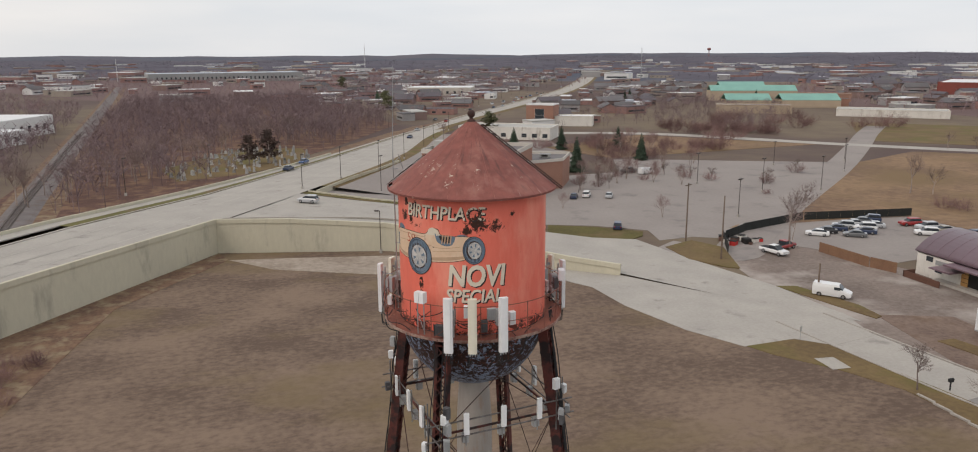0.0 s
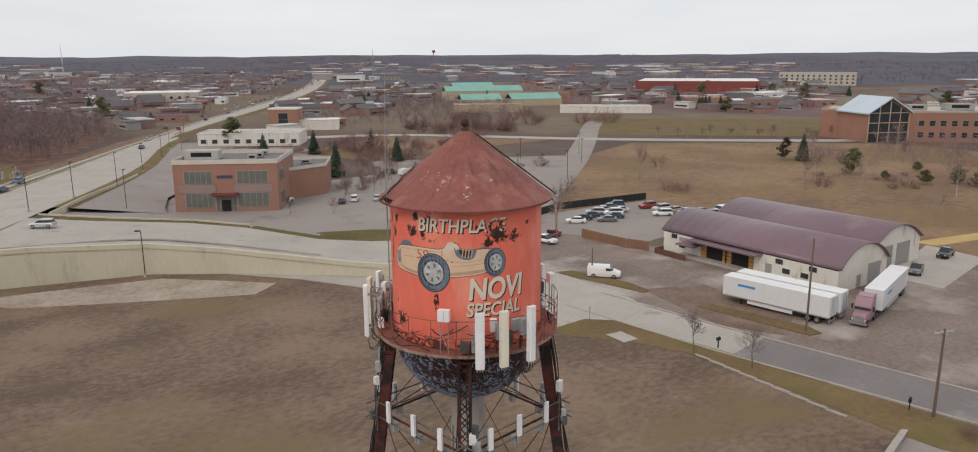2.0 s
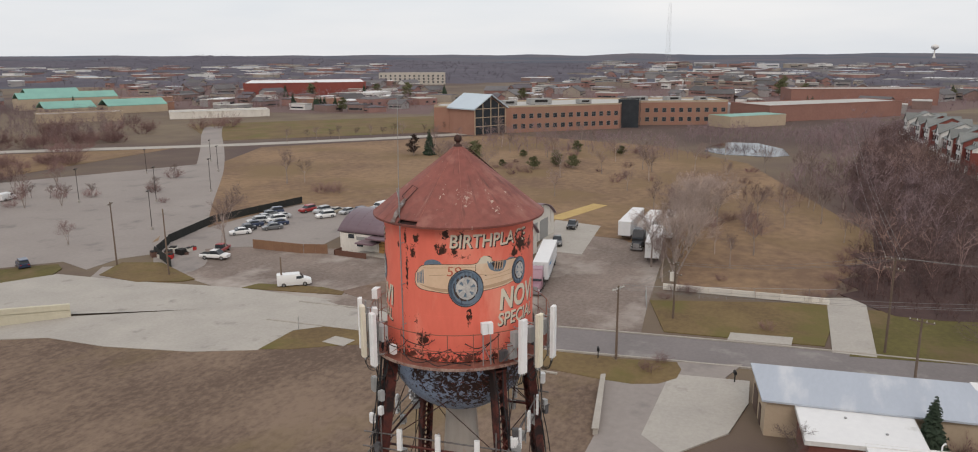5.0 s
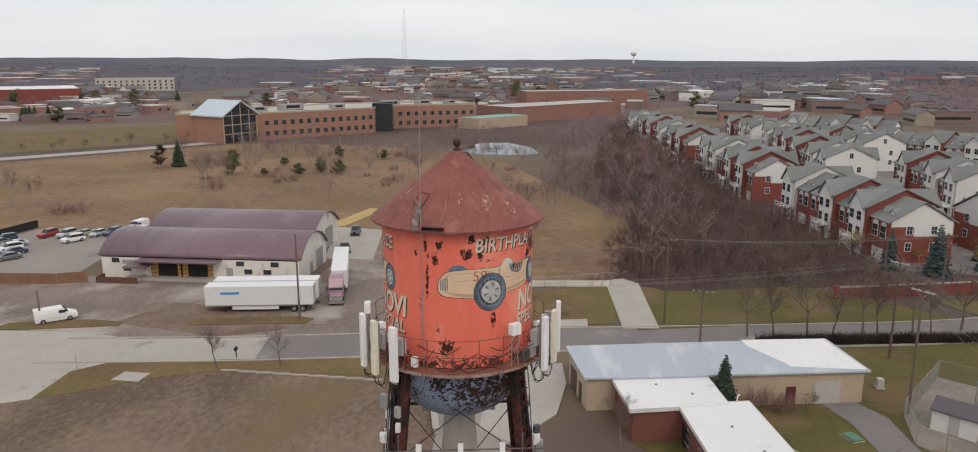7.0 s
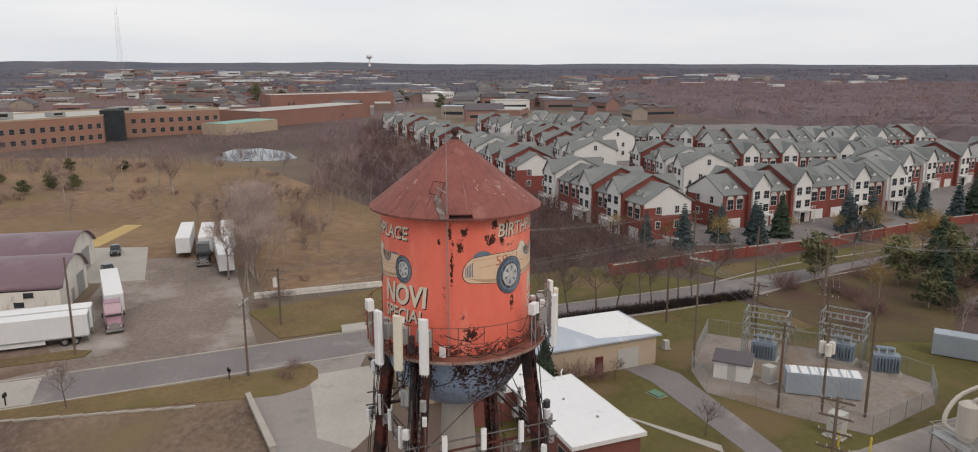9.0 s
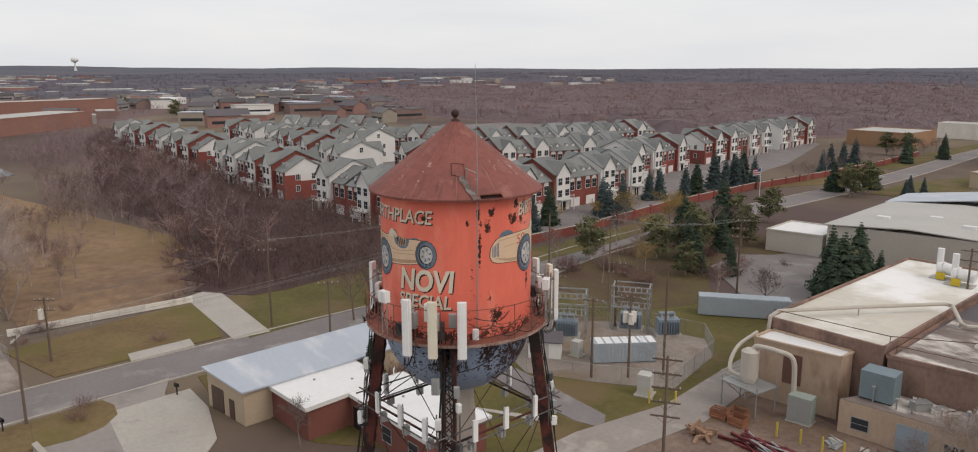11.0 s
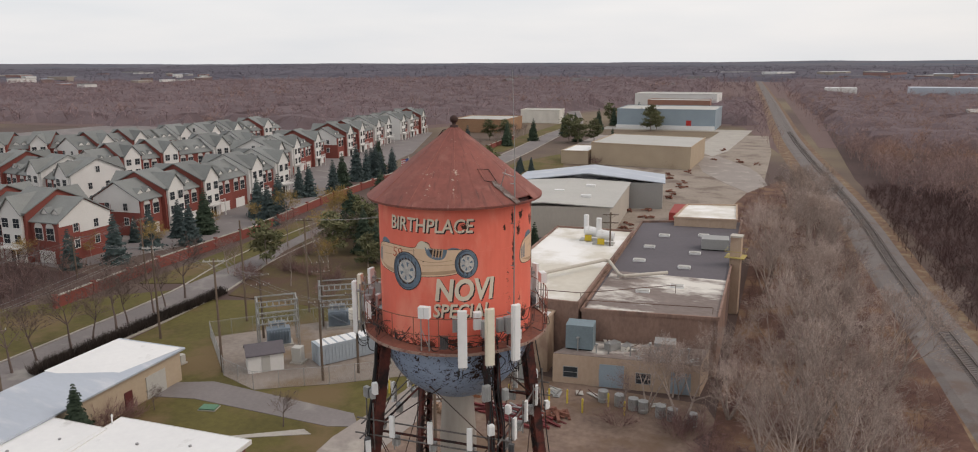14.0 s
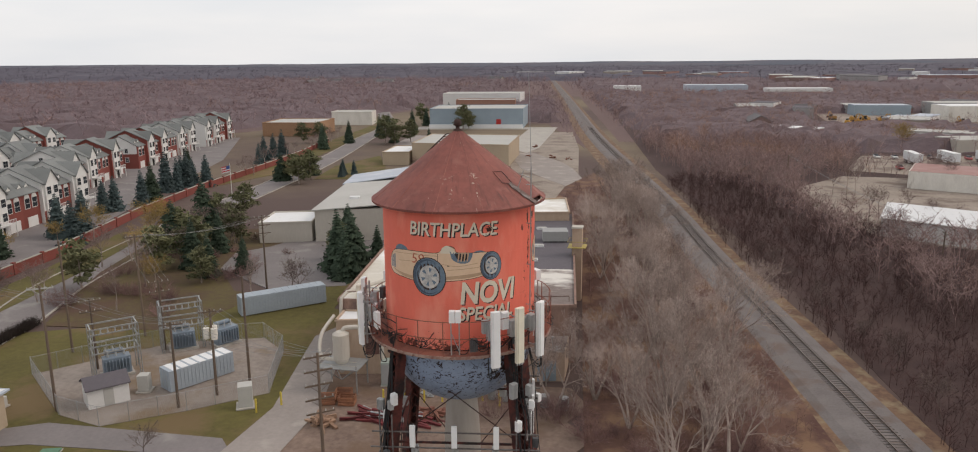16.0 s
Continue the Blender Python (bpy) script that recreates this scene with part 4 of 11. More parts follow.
peel(M_bowl, [(240, 27.6, 2.2, 1.8), (290, 27.6, 2.4, 1.8), (345, 27.6, 2.2, 1.8), (200, 27.7, 0.8, 0.9), (215, 27.6, 1.2, 1.2), (172, 27.85, 0.3, 0.5), (140, 27.9, 0.4, 0.5)], scale=6.0, cut=0.6, gain=0.21, rust=(0.035, 0.018, 0.015))
peel(M_bowl, [(225, 27.6, 2.4, 1.4), (270, 27.6, 2.4, 1.4)], scale=9.0, cut=0.7, gain=0.16, rust=(0.17, 0.06, 0.045))
peel(M_bowl, [(90, 27.5, 2.4, 1.4), (120, 27.6, 2.4, 1.4), (60, 27.6, 2, 1.4)], scale=7.0, cut=0.66, gain=0.13, rust=(0.03, 0.018, 0.016))
M_rust = mat("rusty_red_steel", (0.15, 0.042, 0.033), (0.07, 0.026, 0.022), rough=0.85, s1=1.5, s2=9, amount=0.7, c3=(0.028, 0.02, 0.02), t3=0.52, s3=1.6)
M_blackst = mat("blackened_steel", (0.03, 0.024, 0.023), (0.085, 0.04, 0.032), rough=0.85, s1=1.5, s2=9)
M_panel = mat("white_antenna_plastic", (0.85, 0.86, 0.86), (0.78, 0.79, 0.79), rough=0.45, s1=1, s2=5)
M_panel2 = mat("cream_antenna_plastic", (0.8, 0.76, 0.63), (0.73, 0.69, 0.57), rough=0.45, s1=1, s2=5)
M_rru = mat("grey_radio_box", (0.42, 0.43, 0.43), (0.32, 0.33, 0.33), rough=0.5)
M_riser = mat("grey_riser_pipe_paint", (0.42, 0.39, 0.35), (0.33, 0.3, 0.27), rough=0.7, s1=0.6, s2=3, stretch=(1, 1, 0.25), c3=(0.33, 0.15, 0.06), t3=0.66, s3=0.8)
M_letter = mat("cream_letter_paint", (0.72, 0.66, 0.54), (0.62, 0.56, 0.45), rough=0.6, s1=2, s2=9, amount=0.8)
peel(M_letter, [(258, 32.3, 0.42, 0.3), (125, 32.25, 0.2, 0.16)], scale=9, cut=0.72, rust=(0.09, 0.03, 0.02))
M_shade = mat("black_letter_shade_paint", (0.04, 0.03, 0.028), rough=0.6)
M_cream_car = mat("cream_car_paint", (0.74, 0.55, 0.385), (0.66, 0.47, 0.32), rough=0.6, s1=0.8, s2=7, amount=0.6, c3=(0.76, 0.62, 0.47), t3=0.6, s3=0.8)
M_shadow_car = mat("tan_shading_paint", (0.56, 0.38, 0.25), rough=0.6)
M_tyre = mat("blue_grey_tyre_paint", (0.11, 0.165, 0.225), (0.17, 0.225, 0.28), rough=0.6, s1=3, s2=12)
M_hub = mat("pale_wheel_paint", (0.6, 0.58, 0.54), (0.36, 0.36, 0.36), rough=0.6, s1=4, s2=16, amount=0.4)
M_tread = mat("dark_tread_paint", (0.05, 0.075, 0.11), (0.08, 0.11, 0.15), rough=0.6, s1=3, s2=12)
M_line = mat("dark_outline_paint", (0.06, 0.04, 0.035), rough=0.6)
M_redno = mat("red_numeral_paint", (0.55, 0.12, 0.07), rough=0.6)

tower = thing("water_tower", "old orange-red water tower with rusty cone roof and painted mural", "water tower")
drum = part("tank", Geo().lathe([(TANK_R, TANK_Z0), (TANK_R, 30.0), (TANK_R + 0.006, 30.0), (TANK_R + 0.006, 30.02), (TANK_R, 30.02), (TANK_R, 31.45), (TANK_R + 0.006, 31.45), (TANK_R + 0.006, 31.47), (TANK_R, 31.47), (TANK_R, TANK_Z1)], 96), M_tank, tower, "orange-red riveted drum with peeling paint")
prof = [(TANK_R * math.sin(radians(a)) + 1e-3, 28.5 - 2.43 * math.cos(radians(a))) for a in range(0, 91, 6)]
part("bowl", Geo().lathe(prof, 72), M_bowl, tower, "blue rounded tank bottom with black peeling patches", smooth=True)
part("bowl_rim", Geo().lathe([(2.44, 28.36), (2.52, 28.36), (2.52, 28.5), (2.44, 28.5)], 72), M_blackst, tower)
# cone roof of overlapping plates, with a gap where the ladder hatch is torn
n_pl = 24
roof = part("roof", Geo().lathe([(2.3, 32.8), (2.62, 32.82), (0.12, 34.78)], 72), M_rust, tower, "dark underside of the roof")
for k in range(n_pl):
    a0, a1 = 360 * k / n_pl, 360 * (k + 1) / n_pl
    cut = 0.0
    e0 = 2.76 - (0.16 if 160 <= (a0 + a1) / 2 <= 175 else 0.0)
    g = Geo()
    vs = []
    m = 4
    for r, z in ((e0, 32.83 + (2.76 - e0) * 0.78), (0.1, 34.92)):
        for i in range(m + 1):
            vs.append(polar(r, a0 + (a1 - a0) * i / m, z))
    up = [p + Vector((0, 0, 0.03 + 0.006 * (k % 2))) for p in vs]
    fs = []
    for i in range(m):
        fs += [(i, i + 1, m + 2 + i, m + 1 + i)]
        fs += [tuple(j + 2 * m + 2 for j in (i, m + 1 + i, m + 2 + i, i + 1))]
        fs += [(i, 2 * m + 2 + i, 2 * m + 3 + i, i + 1)]
    g.add(vs + up, fs)
    part("roof_plate", g, M_roofrust, roof)
M_seam = mat("worn_seam", (0.34, 0.14, 0.11), (0.25, 0.085, 0.068), rough=0.8, s1=1.5, s2=7, amount=0.35)
for k in range(0, n_pl, 2):
    a = 360 * k / n_pl
    seam = part("seam", Geo().tube(polar(2.74, a, 32.875), polar(0.15, a, 34.905), 0.013, 0.013, 4), M_seam, roof)
part("eave_rim", Geo().lathe([(2.72, 32.8), (2.765, 32.8), (2.775, 32.87), (2.72, 32.87)], 72), M_roofrust, tower)
g = Geo().lathe([(0.16, 34.84), (0.13, 34.98), (0.06, 35.0), (0.06, 35.06)], 14)
part("finial", g.ball((0, 0, 35.17), 0.13, 14), M_blackst, tower, "rusty ball finial", smooth=True)
# torn grey flashing beside the gap, and a square hatch frame
def on_cone(r, az, lift=0.05):
    return polar(r, az, 32.83 + (2.76 - r) * 0.786 + lift)


g = Geo()
rows = []
for i in range(6):
    r = 2.8 - 0.15 * i
    w = (2.2, 1.8, 2.8, 2.0, 3.2, 1.4)[i]
    rows += [on_cone(r, 162 - 1.6 * i - w, 0.055), on_cone(r, 162 - 1.6 * i + w, 0.06 + 0.015 * (i % 2))]
n_ = len(rows)
faces = []
for i in range(0, n_ - 2, 2):
    faces += [(i, i + 1, i + 3, i + 2), (n_ + i, n_ + i + 2, n_ + i + 3, n_ + i + 1), (i, i + 2, n_ + i + 2, n_ + i), (i + 1, n_ + i + 1, n_ + i + 3, i + 3)]
faces += [(0, n_, n_ + 1, 1), (n_ - 2, n_ - 1, 2 * n_ - 1, 2 * n_ - 2)]
g.add(rows + [p + Vector((0, 0, 0.025)) for p in rows], faces)
part("flashing", g, mat("grey_peeled_metal", (0.26, 0.235, 0.22), (0.13, 0.08, 0.068), rough=0.7, s1=2, s2=8, amount=0.4), tower, "torn grey flashing on the roof")
sq = [on_cone(r, a, 0.07) for r, a in ((2.1, 157), (2.0, 146), (1.62, 145), (1.66, 158), (2.1, 157))]
part("hatch", Geo().path(sq, 0.011, 4), M_rust, tower, "square roof hatch frame")
# whip mast
g = Geo().tube(polar(2.55, 163.5, 28.6), polar(2.58, 163.5, 33.9), 0.02, 0.02, 6).tube(polar(2.58, 163.5, 33.9), polar(2.5, 163.0, 36.7), 0.012, 0.006, 5)
for z in (29.6, 30.9, 32.2, 33.4):
    g.tube(polar(2.42, 163.5, z), polar(2.6, 163.5, z), 0.015, 0.015, 4)
g.tube(polar(2.58, 163.5, 33.6), polar(2.4, 156, 33.75), 0.012, 0.012, 4).tube(polar(2.3, 156, 33.3), polar(2.45, 158, 33.85), 0.012, 0.012, 4)
part("mast", g, M_galv, tower, "thin whip antenna mast")
# roof ladder
g = Geo()
for s in (-0.17, 0.17):
    sh = polar(s, -25 + 90)
    g.tube(polar(2.95, -25, 32.82) + sh, polar(0.35, -25, 34.82) + sh, 0.02, 0.02, 4)
for i in range(24):
    t = i / 23
    c = polar(2.95, -25, 32.82).lerp(polar(0.35, -25, 34.82), t)
    g.tube(c + polar(0.17, 65), c + polar(-0.17, 65), 0.016, 0.016, 4)
part("roof_ladder", g, M_blackst, tower, "steel ladder up the roof")


def wrap(me, az, z, r):
    """Bends a flat drawing (x along, y up) round the drum."""
    for v in me.vertices:
        a = radians(az) + v.co.x / TANK_R
        d = r + v.co.z
        v.co = (d * math.cos(a), d * math.sin(a), z + v.co.y)
    me.update()


def sliced(poly_g, step=0.12):
    """Cuts a flat drawing into narrow upright slices so that it can bend."""
    bm = bmesh.new()
    me = poly_g.mesh("tmp")
    bm.from_mesh(me)
    xs = [v.co.x for v in bm.verts]
    x = min(xs) + step
    while x < max(xs):
        bmesh.ops.bisect_plane(bm, geom=bm.verts[:] + bm.edges[:] + bm.faces[:], plane_co=(x, 0, 0), plane_no=(1, 0, 0))
        x += step
    bm.to_mesh(me)
    bm.free()
    return me


def lettering(text, width, height, slant=0.0, bold=0.012, shift=(0, 0)):
    cu = bpy.data.curves.new("lettering", "FONT")
    cu.body, cu.size, cu.resolution_u, cu.offset = text, 1.0, 3, bold
    ob = bpy.data.objects.new("lettering", cu)
    scene.collection.objects.link(ob)
    bpy.context.view_layer.update()
    me = bpy.data.meshes.new_from_object(ob.evaluated_get(bpy.context.evaluated_depsgraph_get()))
    bpy.data.objects.remove(ob)
    xs, ys = [v.co.x for v in me.vertices], [v.co.y for v in me.vertices]
    for v in me.vertices:
        y = (v.co.y - min(ys)) / (max(ys) - min(ys))
        v.co = ((v.co.x - min(xs)) / (max(xs) - min(xs)) * width + slant * y * height + shift[0], y * height + shift[1], 0)
    g = Geo()
    g.v = [tuple(v.co) for v in me.vertices]
    g.f = [tuple(p.vertices) for p in me.polygons]
    return g


def paint(name, g, material, az, z, lift, parent, label=""):
    me = sliced(g)
    wrap(me, az, z, TANK_R + lift)
    me.materials.append(material)
    me.name = name
    ob = new(name, me)
    ob.parent = parent
    return tagged(ob, label)


def disc(cx, cy, rx, ry, n=28):
    return [(cx + rx * math.cos(2 * math.pi * i / n), cy + ry * math.sin(2 * math.pi * i / n)) for i in range(n)]


def flat(*polys):
    g = Geo()
    for p in polys:
        g.add([(x, y, 0) for x, y in p], [tuple(range(len(p)))])
    return g


def curve2(pts, k=5):
    return [(p.x, p.y) for p in smoothline([(x, y, 0) for x, y in pts], k)]


def mural(az, dz, dx):
    """The race car and its lettering; az is the azimuth of the car's nose, x runs along the drum."""
    k = TANK_R * math.pi / 180
    z0 = 30.3 + dz
    body = curve2([(0.03, 1.0), (0.02, 0.72), (0.2, 0.55), (0.7, 0.5), (1.3, 0.46), (2.2, 0.52), (3.0, 0.6), (3.75, 0.78)]) + curve2([(3.82, 1.0), (3.7, 1.28), (3.3, 1.36), (2.9, 1.36), (2.5, 1.38), (2.42, 1.5), (2.3, 1.56), (2.08, 1.52), (1.9, 1.36), (1.3, 1.36), (0.7, 1.34), (0.25, 1.26), (0.03, 1.0)])
    for q in (disc(0.62, 1.3, 0.3, 0.2), disc(3.15, 1.25, 0.25, 0.18)):
        paint("far_tyre", flat(q), M_tyre, az, z0, 0.004, drum)
    outl = [((x - 1.9) * 1.012 + 1.9, (y - 0.95) * 1.04 + 0.95) for x, y in body]
    paint("car_outline", flat(outl), M_line, az, z0, 0.005, drum)
    paint("car_body", flat(body), M_cream_car, az, z0, 0.008, drum, "cream painted race car")
    low = curve2([(0.1, 0.7), (0.7, 0.53), (1.3, 0.5), (2.2, 0.56), (3.0, 0.64), (3.7, 0.82)]) + curve2([(3.0, 0.74), (2.2, 0.66), (1.3, 0.6), (0.7, 0.62), (0.1, 0.7)])
    paint("car_shading", flat(low), M_shadow_car, az, z0, 0.010, drum)
    paint("grille", flat(*[[(0.08 + 0.05 * i, 0.72), (0.11 + 0.05 * i, 0.72), (0.11 + 0.05 * i, 1.05 + 0.03 * i), (0.08 + 0.05 * i, 1.03 + 0.03 * i)] for i in range(5)]), M_tyre, az, z0, 0.011, drum)
    paint("cockpit", flat(curve2([(2.28, 1.42), (2.36, 1.18), (2.6, 1.06), (2.85, 1.1), (2.95, 1.36), (2.7, 1.34)])), M_tyre, az, z0, 0.011, drum)
    paint("seat_back", flat(curve2([(2.42, 1.36), (2.5, 1.2), (2.68, 1.14), (2.8, 1.2), (2.82, 1.34)])), M_shade, az, z0, 0.013, drum)
    for q in ([(1.9, 0.7), (1.915, 0.7), (1.93, 1.34), (1.915, 1.34)], [(2.2, 0.97), (2.26, 0.97), (2.26, 1.0), (2.2, 1.0)]):
        paint("bonnet_line", flat(q), M_line, az, z0, 0.012, drum)
    paint("windscreen", flat(curve2([(2.0, 1.36), (2.06, 1.52), (2.2, 1.6), (2.36, 1.52), (2.44, 1.36)], 4)), M_letter, az, z0, 0.011, drum, "pale painted windscreen")
    for i in range(4):
        paint("exhaust_pipe", flat([(2.5 + 0.09 * i, 1.12), (2.54 + 0.09 * i, 1.12), (2.58 + 0.09 * i, 1.4), (2.54 + 0.09 * i, 1.4)]), M_shadow_car, az, z0, 0.0145, drum)
    for pts in ([(0.3, 1.22), (1.0, 1.27), (1.9, 1.28)], [(0.5, 1.0), (1.0, 1.05)], [(2.2, 0.86), (3.0, 0.92), (3.2, 0.94)], [(2.0, 1.05), (2.5, 0.98), (3.1, 1.06)]):
        c = curve2(pts, 5)
        paint("body_crease", flat(c + [(x, y - 0.018) for x, y in c[::-1]]), M_shadow_car, az, z0, 0.0125, drum)
    paint("race_number", lettering("59", 0.42, 0.3, 0.1, 0.0, (1.05, 1.0)), M_redno, az, z0, 0.012, drum)
    for cx, cy, rx, ry in ((1.62, 0.62, 0.52, 0.57), (3.52, 0.94, 0.33, 0.42)):
        paint("tyre_outline", flat(disc(cx, cy, rx * 1.05, ry * 1.05)), M_line, az, z0, 0.014, drum)
        tyre = paint("tyre", flat(disc(cx, cy, rx, ry)), M_tyre, az, z0, 0.016, drum, "blue-grey painted tyre")
        paint("tread_shade", flat(disc(cx - rx * 0.06, cy, rx * 0.93, ry * 0.95)), M_tread, az, z0, 0.0175, tyre)
        paint("tyre_wall", flat(disc(cx + rx * 0.05, cy, rx * 0.86, ry * 0.88)), M_tyre, az, z0, 0.0178, tyre)
        paint("tyre_ring", flat(disc(cx, cy, rx * 0.72, ry * 0.72)), M_line, az, z0, 0.018, tyre)
        paint("wheel_rim", flat(disc(cx + 0.02, cy, rx * 0.62, ry * 0.62)), M_hub, az, z0, 0.020, tyre)
        wedge = []
        for i in range(6):
            t = 2 * math.pi * (i + 0.3) / 6
            wedge.append([(cx + 0.02 + rx * q * math.cos(t + d), cy + ry * q * math.sin(t + d)) for q, d in ((0.26, -0.12), (0.5, -0.2), (0.5, 0.2), (0.26, 0.12))])
        for q in wedge:
            paint("spoke_gap", flat(q), M_tyre, az, z0, 0.022, tyre)
    for txt, x, y, w, h, sl, bo in (("BIRTHPLACE", 1.14, 1.86, 2.7, 0.42, 0.1, 0.015), ("NOVI", 2.7, -0.21, 1.74, 0.7, 0.1, 0.03), ("SPECIAL", 2.62, -0.72, 1.78, 0.43, 0.12, 0.02)):
        paint("letter_shade", lettering(txt, w, h, sl, bo, (x + dx + 0.04, y - 0.035)), M_shade, az, z0, 0.005, drum)
        paint("lettering", lettering(txt, w, h, sl, bo, (x + dx, y)), M_letter, az, z0, 0.009, drum, "cream painted letters")


mural(173.7, 0.0, 0.0)
mural(44.6, -0.1, -0.13)

# balcony: floor plates, rail ring, posts and brackets
M_deck = mat("rusty_deck_plate", (0.3, 0.115, 0.08), (0.2, 0.08, 0.06), rough=0.8, s1=1.2, s2=8, amount=0.7, c3=(0.12, 0.06, 0.05), t3=0.6, s3=1.5)
M_rim = mat("worn_pale_steel_edge", (0.4, 0.3, 0.25), (0.2, 0.09, 0.07), rough=0.8, s1=2.5, s2=11, amount=0.5)
bal = part("balcony", Geo().lathe([(2.44, 28.5), (2.97, 28.5), (2.97, 28.53), (2.44, 28.53)], 72), M_deck, tower, "rusty steel balcony floor")
part("balcony_rim", Geo().lathe([(2.965, 28.47), (2.99, 28.47), (2.99, 28.56), (2.965, 28.56)], 72), M_rim, bal)
for z in (29.62, 29.1):
    part("handrail", Geo().path([polar(2.98, 360 * i / 72, z) for i in range(73)], 0.013, 4), M_deck, bal)
for i in range(24):
    a = 15 * i + 5
    part("rail_post", Geo().tube(polar(2.98, a, 28.5), polar(2.98, a, 29.64), 0.015, 0.015, 4), M_deck, bal)
    part("rail_brace", Geo().tube(polar(2.98, a, 28.54), polar(2.98, a + 15, 29.1), 0.009, 0.009, 4), M_deck, bal)
for i in range(16):
    a = 22.5 * i + 9
    part("bracket", Geo().tube(polar(2.43, a, 28.2), polar(3.0, a, 28.52), 0.02, 0.02, 4), M_blackst, bal)

# legs: laced steel columns
SLOPE = 0.135


def leg_point(az, z):
    return polar(2.5 + (28.3 - z) * SLOPE, az, z)


for az in LEGS:
    tdir, d = polar(1, az + 90), polar(1, az)
    leg = part("leg", Geo().cbox(*leg_point(az, 28.3).xy, 28.2, 0.5, 0.5, 0.06, az), M_rust, tower, "rust-red laced steel leg")
    for s in (-0.2, 0.2):
        # a rolled channel: web and two flanges turned inwards
        i0, i1 = (s - 0.08, s + 0.018) if s > 0 else (s - 0.018, s + 0.08)
        vs = []
        for z in (28.4, -0.1):
            lo = leg_point(az, z)
            ring = [(s + 0.018, -0.16), (i0, -0.16), (i0, -0.135), (s - 0.018, -0.135), (s - 0.018, 0.135), (i0, 0.135), (i0, 0.16), (s + 0.018, 0.16)] if s > 0 else [(s - 0.018, -0.16), (i1, -0.16), (i1, -0.135), (s + 0.018, -0.135), (s + 0.018, 0.135), (i1, 0.135), (i1, 0.16), (s - 0.018, 0.16)]
            vs += [lo + tdir * c + d * r for c, r in ring]
        part("channel", Geo().add(vs, [(k, (k + 1) % 8, 8 + (k + 1) % 8, 8 + k) for k in range(8)]), M_rust, leg)
    g = Geo()
    k, z = 0, 28.2
    while z > 0.5:
        s = 0.2 if k % 2 else -0.2
        for r in (-0.17, 0.17):
            for w in (1, -1):
                g.tube(leg_point(az, z) + tdir * s * w + d * r, leg_point(az, z - 0.42) - tdir * s * w + d * r, 0.02, 0.02, 4, False)
        z -= 0.42
        k += 1
    part("lacing", g, M_rust, leg)
    part("footing", Geo().cbox(*leg_point(az, 0).xy, 0.0, 1.2, 1.2, 0.45, az), M_conc, leg, "concrete footing")
# struts and tie rods between the legs
for z in (25.3, 18.5, 11.0):
    for i in range(4):
        a, b = leg_point(LEGS[i], z), leg_point(LEGS[(i + 1) % 4], z)
        part("strut", Geo().tube(a, b, 0.04, 0.04, 6), M_rust, tower)
for z1, z2 in ((28.2, 25.3), (25.3, 18.5), (18.5, 11.0), (11.0, 1.0)):
    for i in range(4):
        a, b = LEGS[i], LEGS[(i + 1) % 4]
        part("tie_rod", Geo().tube(leg_point(a, z1), leg_point(b, z2), 0.018, 0.018, 4).tube(leg_point(b, z1), leg_point(a, z2), 0.018, 0.018, 4), M_blackst, tower)
part("riser_pipe", Geo().lathe([(0.62, 0), (0.62, 24.4), (0.62, 24.5), (0.5, 26.3)], 32), M_riser, tower, "grey riser pipe under the bowl", smooth=True)


def antenna_unit(az, panel_mat, tall=1.72, z=28.27, r=3.26, wide=0.27, box=True):
    m = Matrix.Rotation(radians(az), 4, "Z") @ Matrix.Translation((r, 0, z))
    unit = thing("panel_antenna", "tall white panel antenna on a steel pipe at the balcony rail", "antenna", m, "panel antennas on the tower")
    g = Geo().profile([(-wide / 2, 0), (-wide / 2, tall), (wide / 2, tall), (wide / 2, 0)], -0.02, 0.09)
    g.profile([(-wide / 2 + 0.05, 0.01), (-wide / 2 + 0.05, tall - 0.01), (wide / 2 - 0.05, tall - 0.01), (wide / 2 - 0.05, 0.01)], 0.09, 0.125)
    part("panel", g, panel_mat, unit)
    g = Geo()
    for y in (-0.08, 0.0, 0.08):
        g.tube((0.03, y, 0), (0.03, y, -0.09), 0.022, 0.022, 6)
    part("connector", g, M_rru, unit)
    part("mast_pipe", Geo().tube((-0.13, 0, 0.0), (-0.13, 0, tall - 0.1), 0.03, 0.03, 8), M_galv, unit)
    for zz in (0.3, tall - 0.35):
        part("bracket", Geo().box(-0.15, -0.05, zz, -0.01, 0.05, zz + 0.07).tube((-0.13, 0, zz), (-0.4, 0, zz), 0.022, 0.022, 5), M_galv, unit)
    if box:
        part("radio_box", Geo().box(-0.42, -0.13, 0.75, -0.2, 0.13, 1.25), M_rru, unit, "grey radio box behind the panel")
    rr = random.Random(int(az))
    g = Geo()
    for i in range(4):
        y = rr.uniform(-0.12, 0.12)
        pts = smoothline([(0.02, y, -0.06), (-0.05, y * 1.5, -0.3 - rr.random() * 0.15), (-0.3, y, -0.25 - rr.random() * 0.2), (-0.45, y * 0.6, 0.3), (-0.38, y * 0.5, 0.8)], 4)
        g.path(pts, 0.011, 4)
    part("cable_loop", g, M_wire, unit)
    return unit


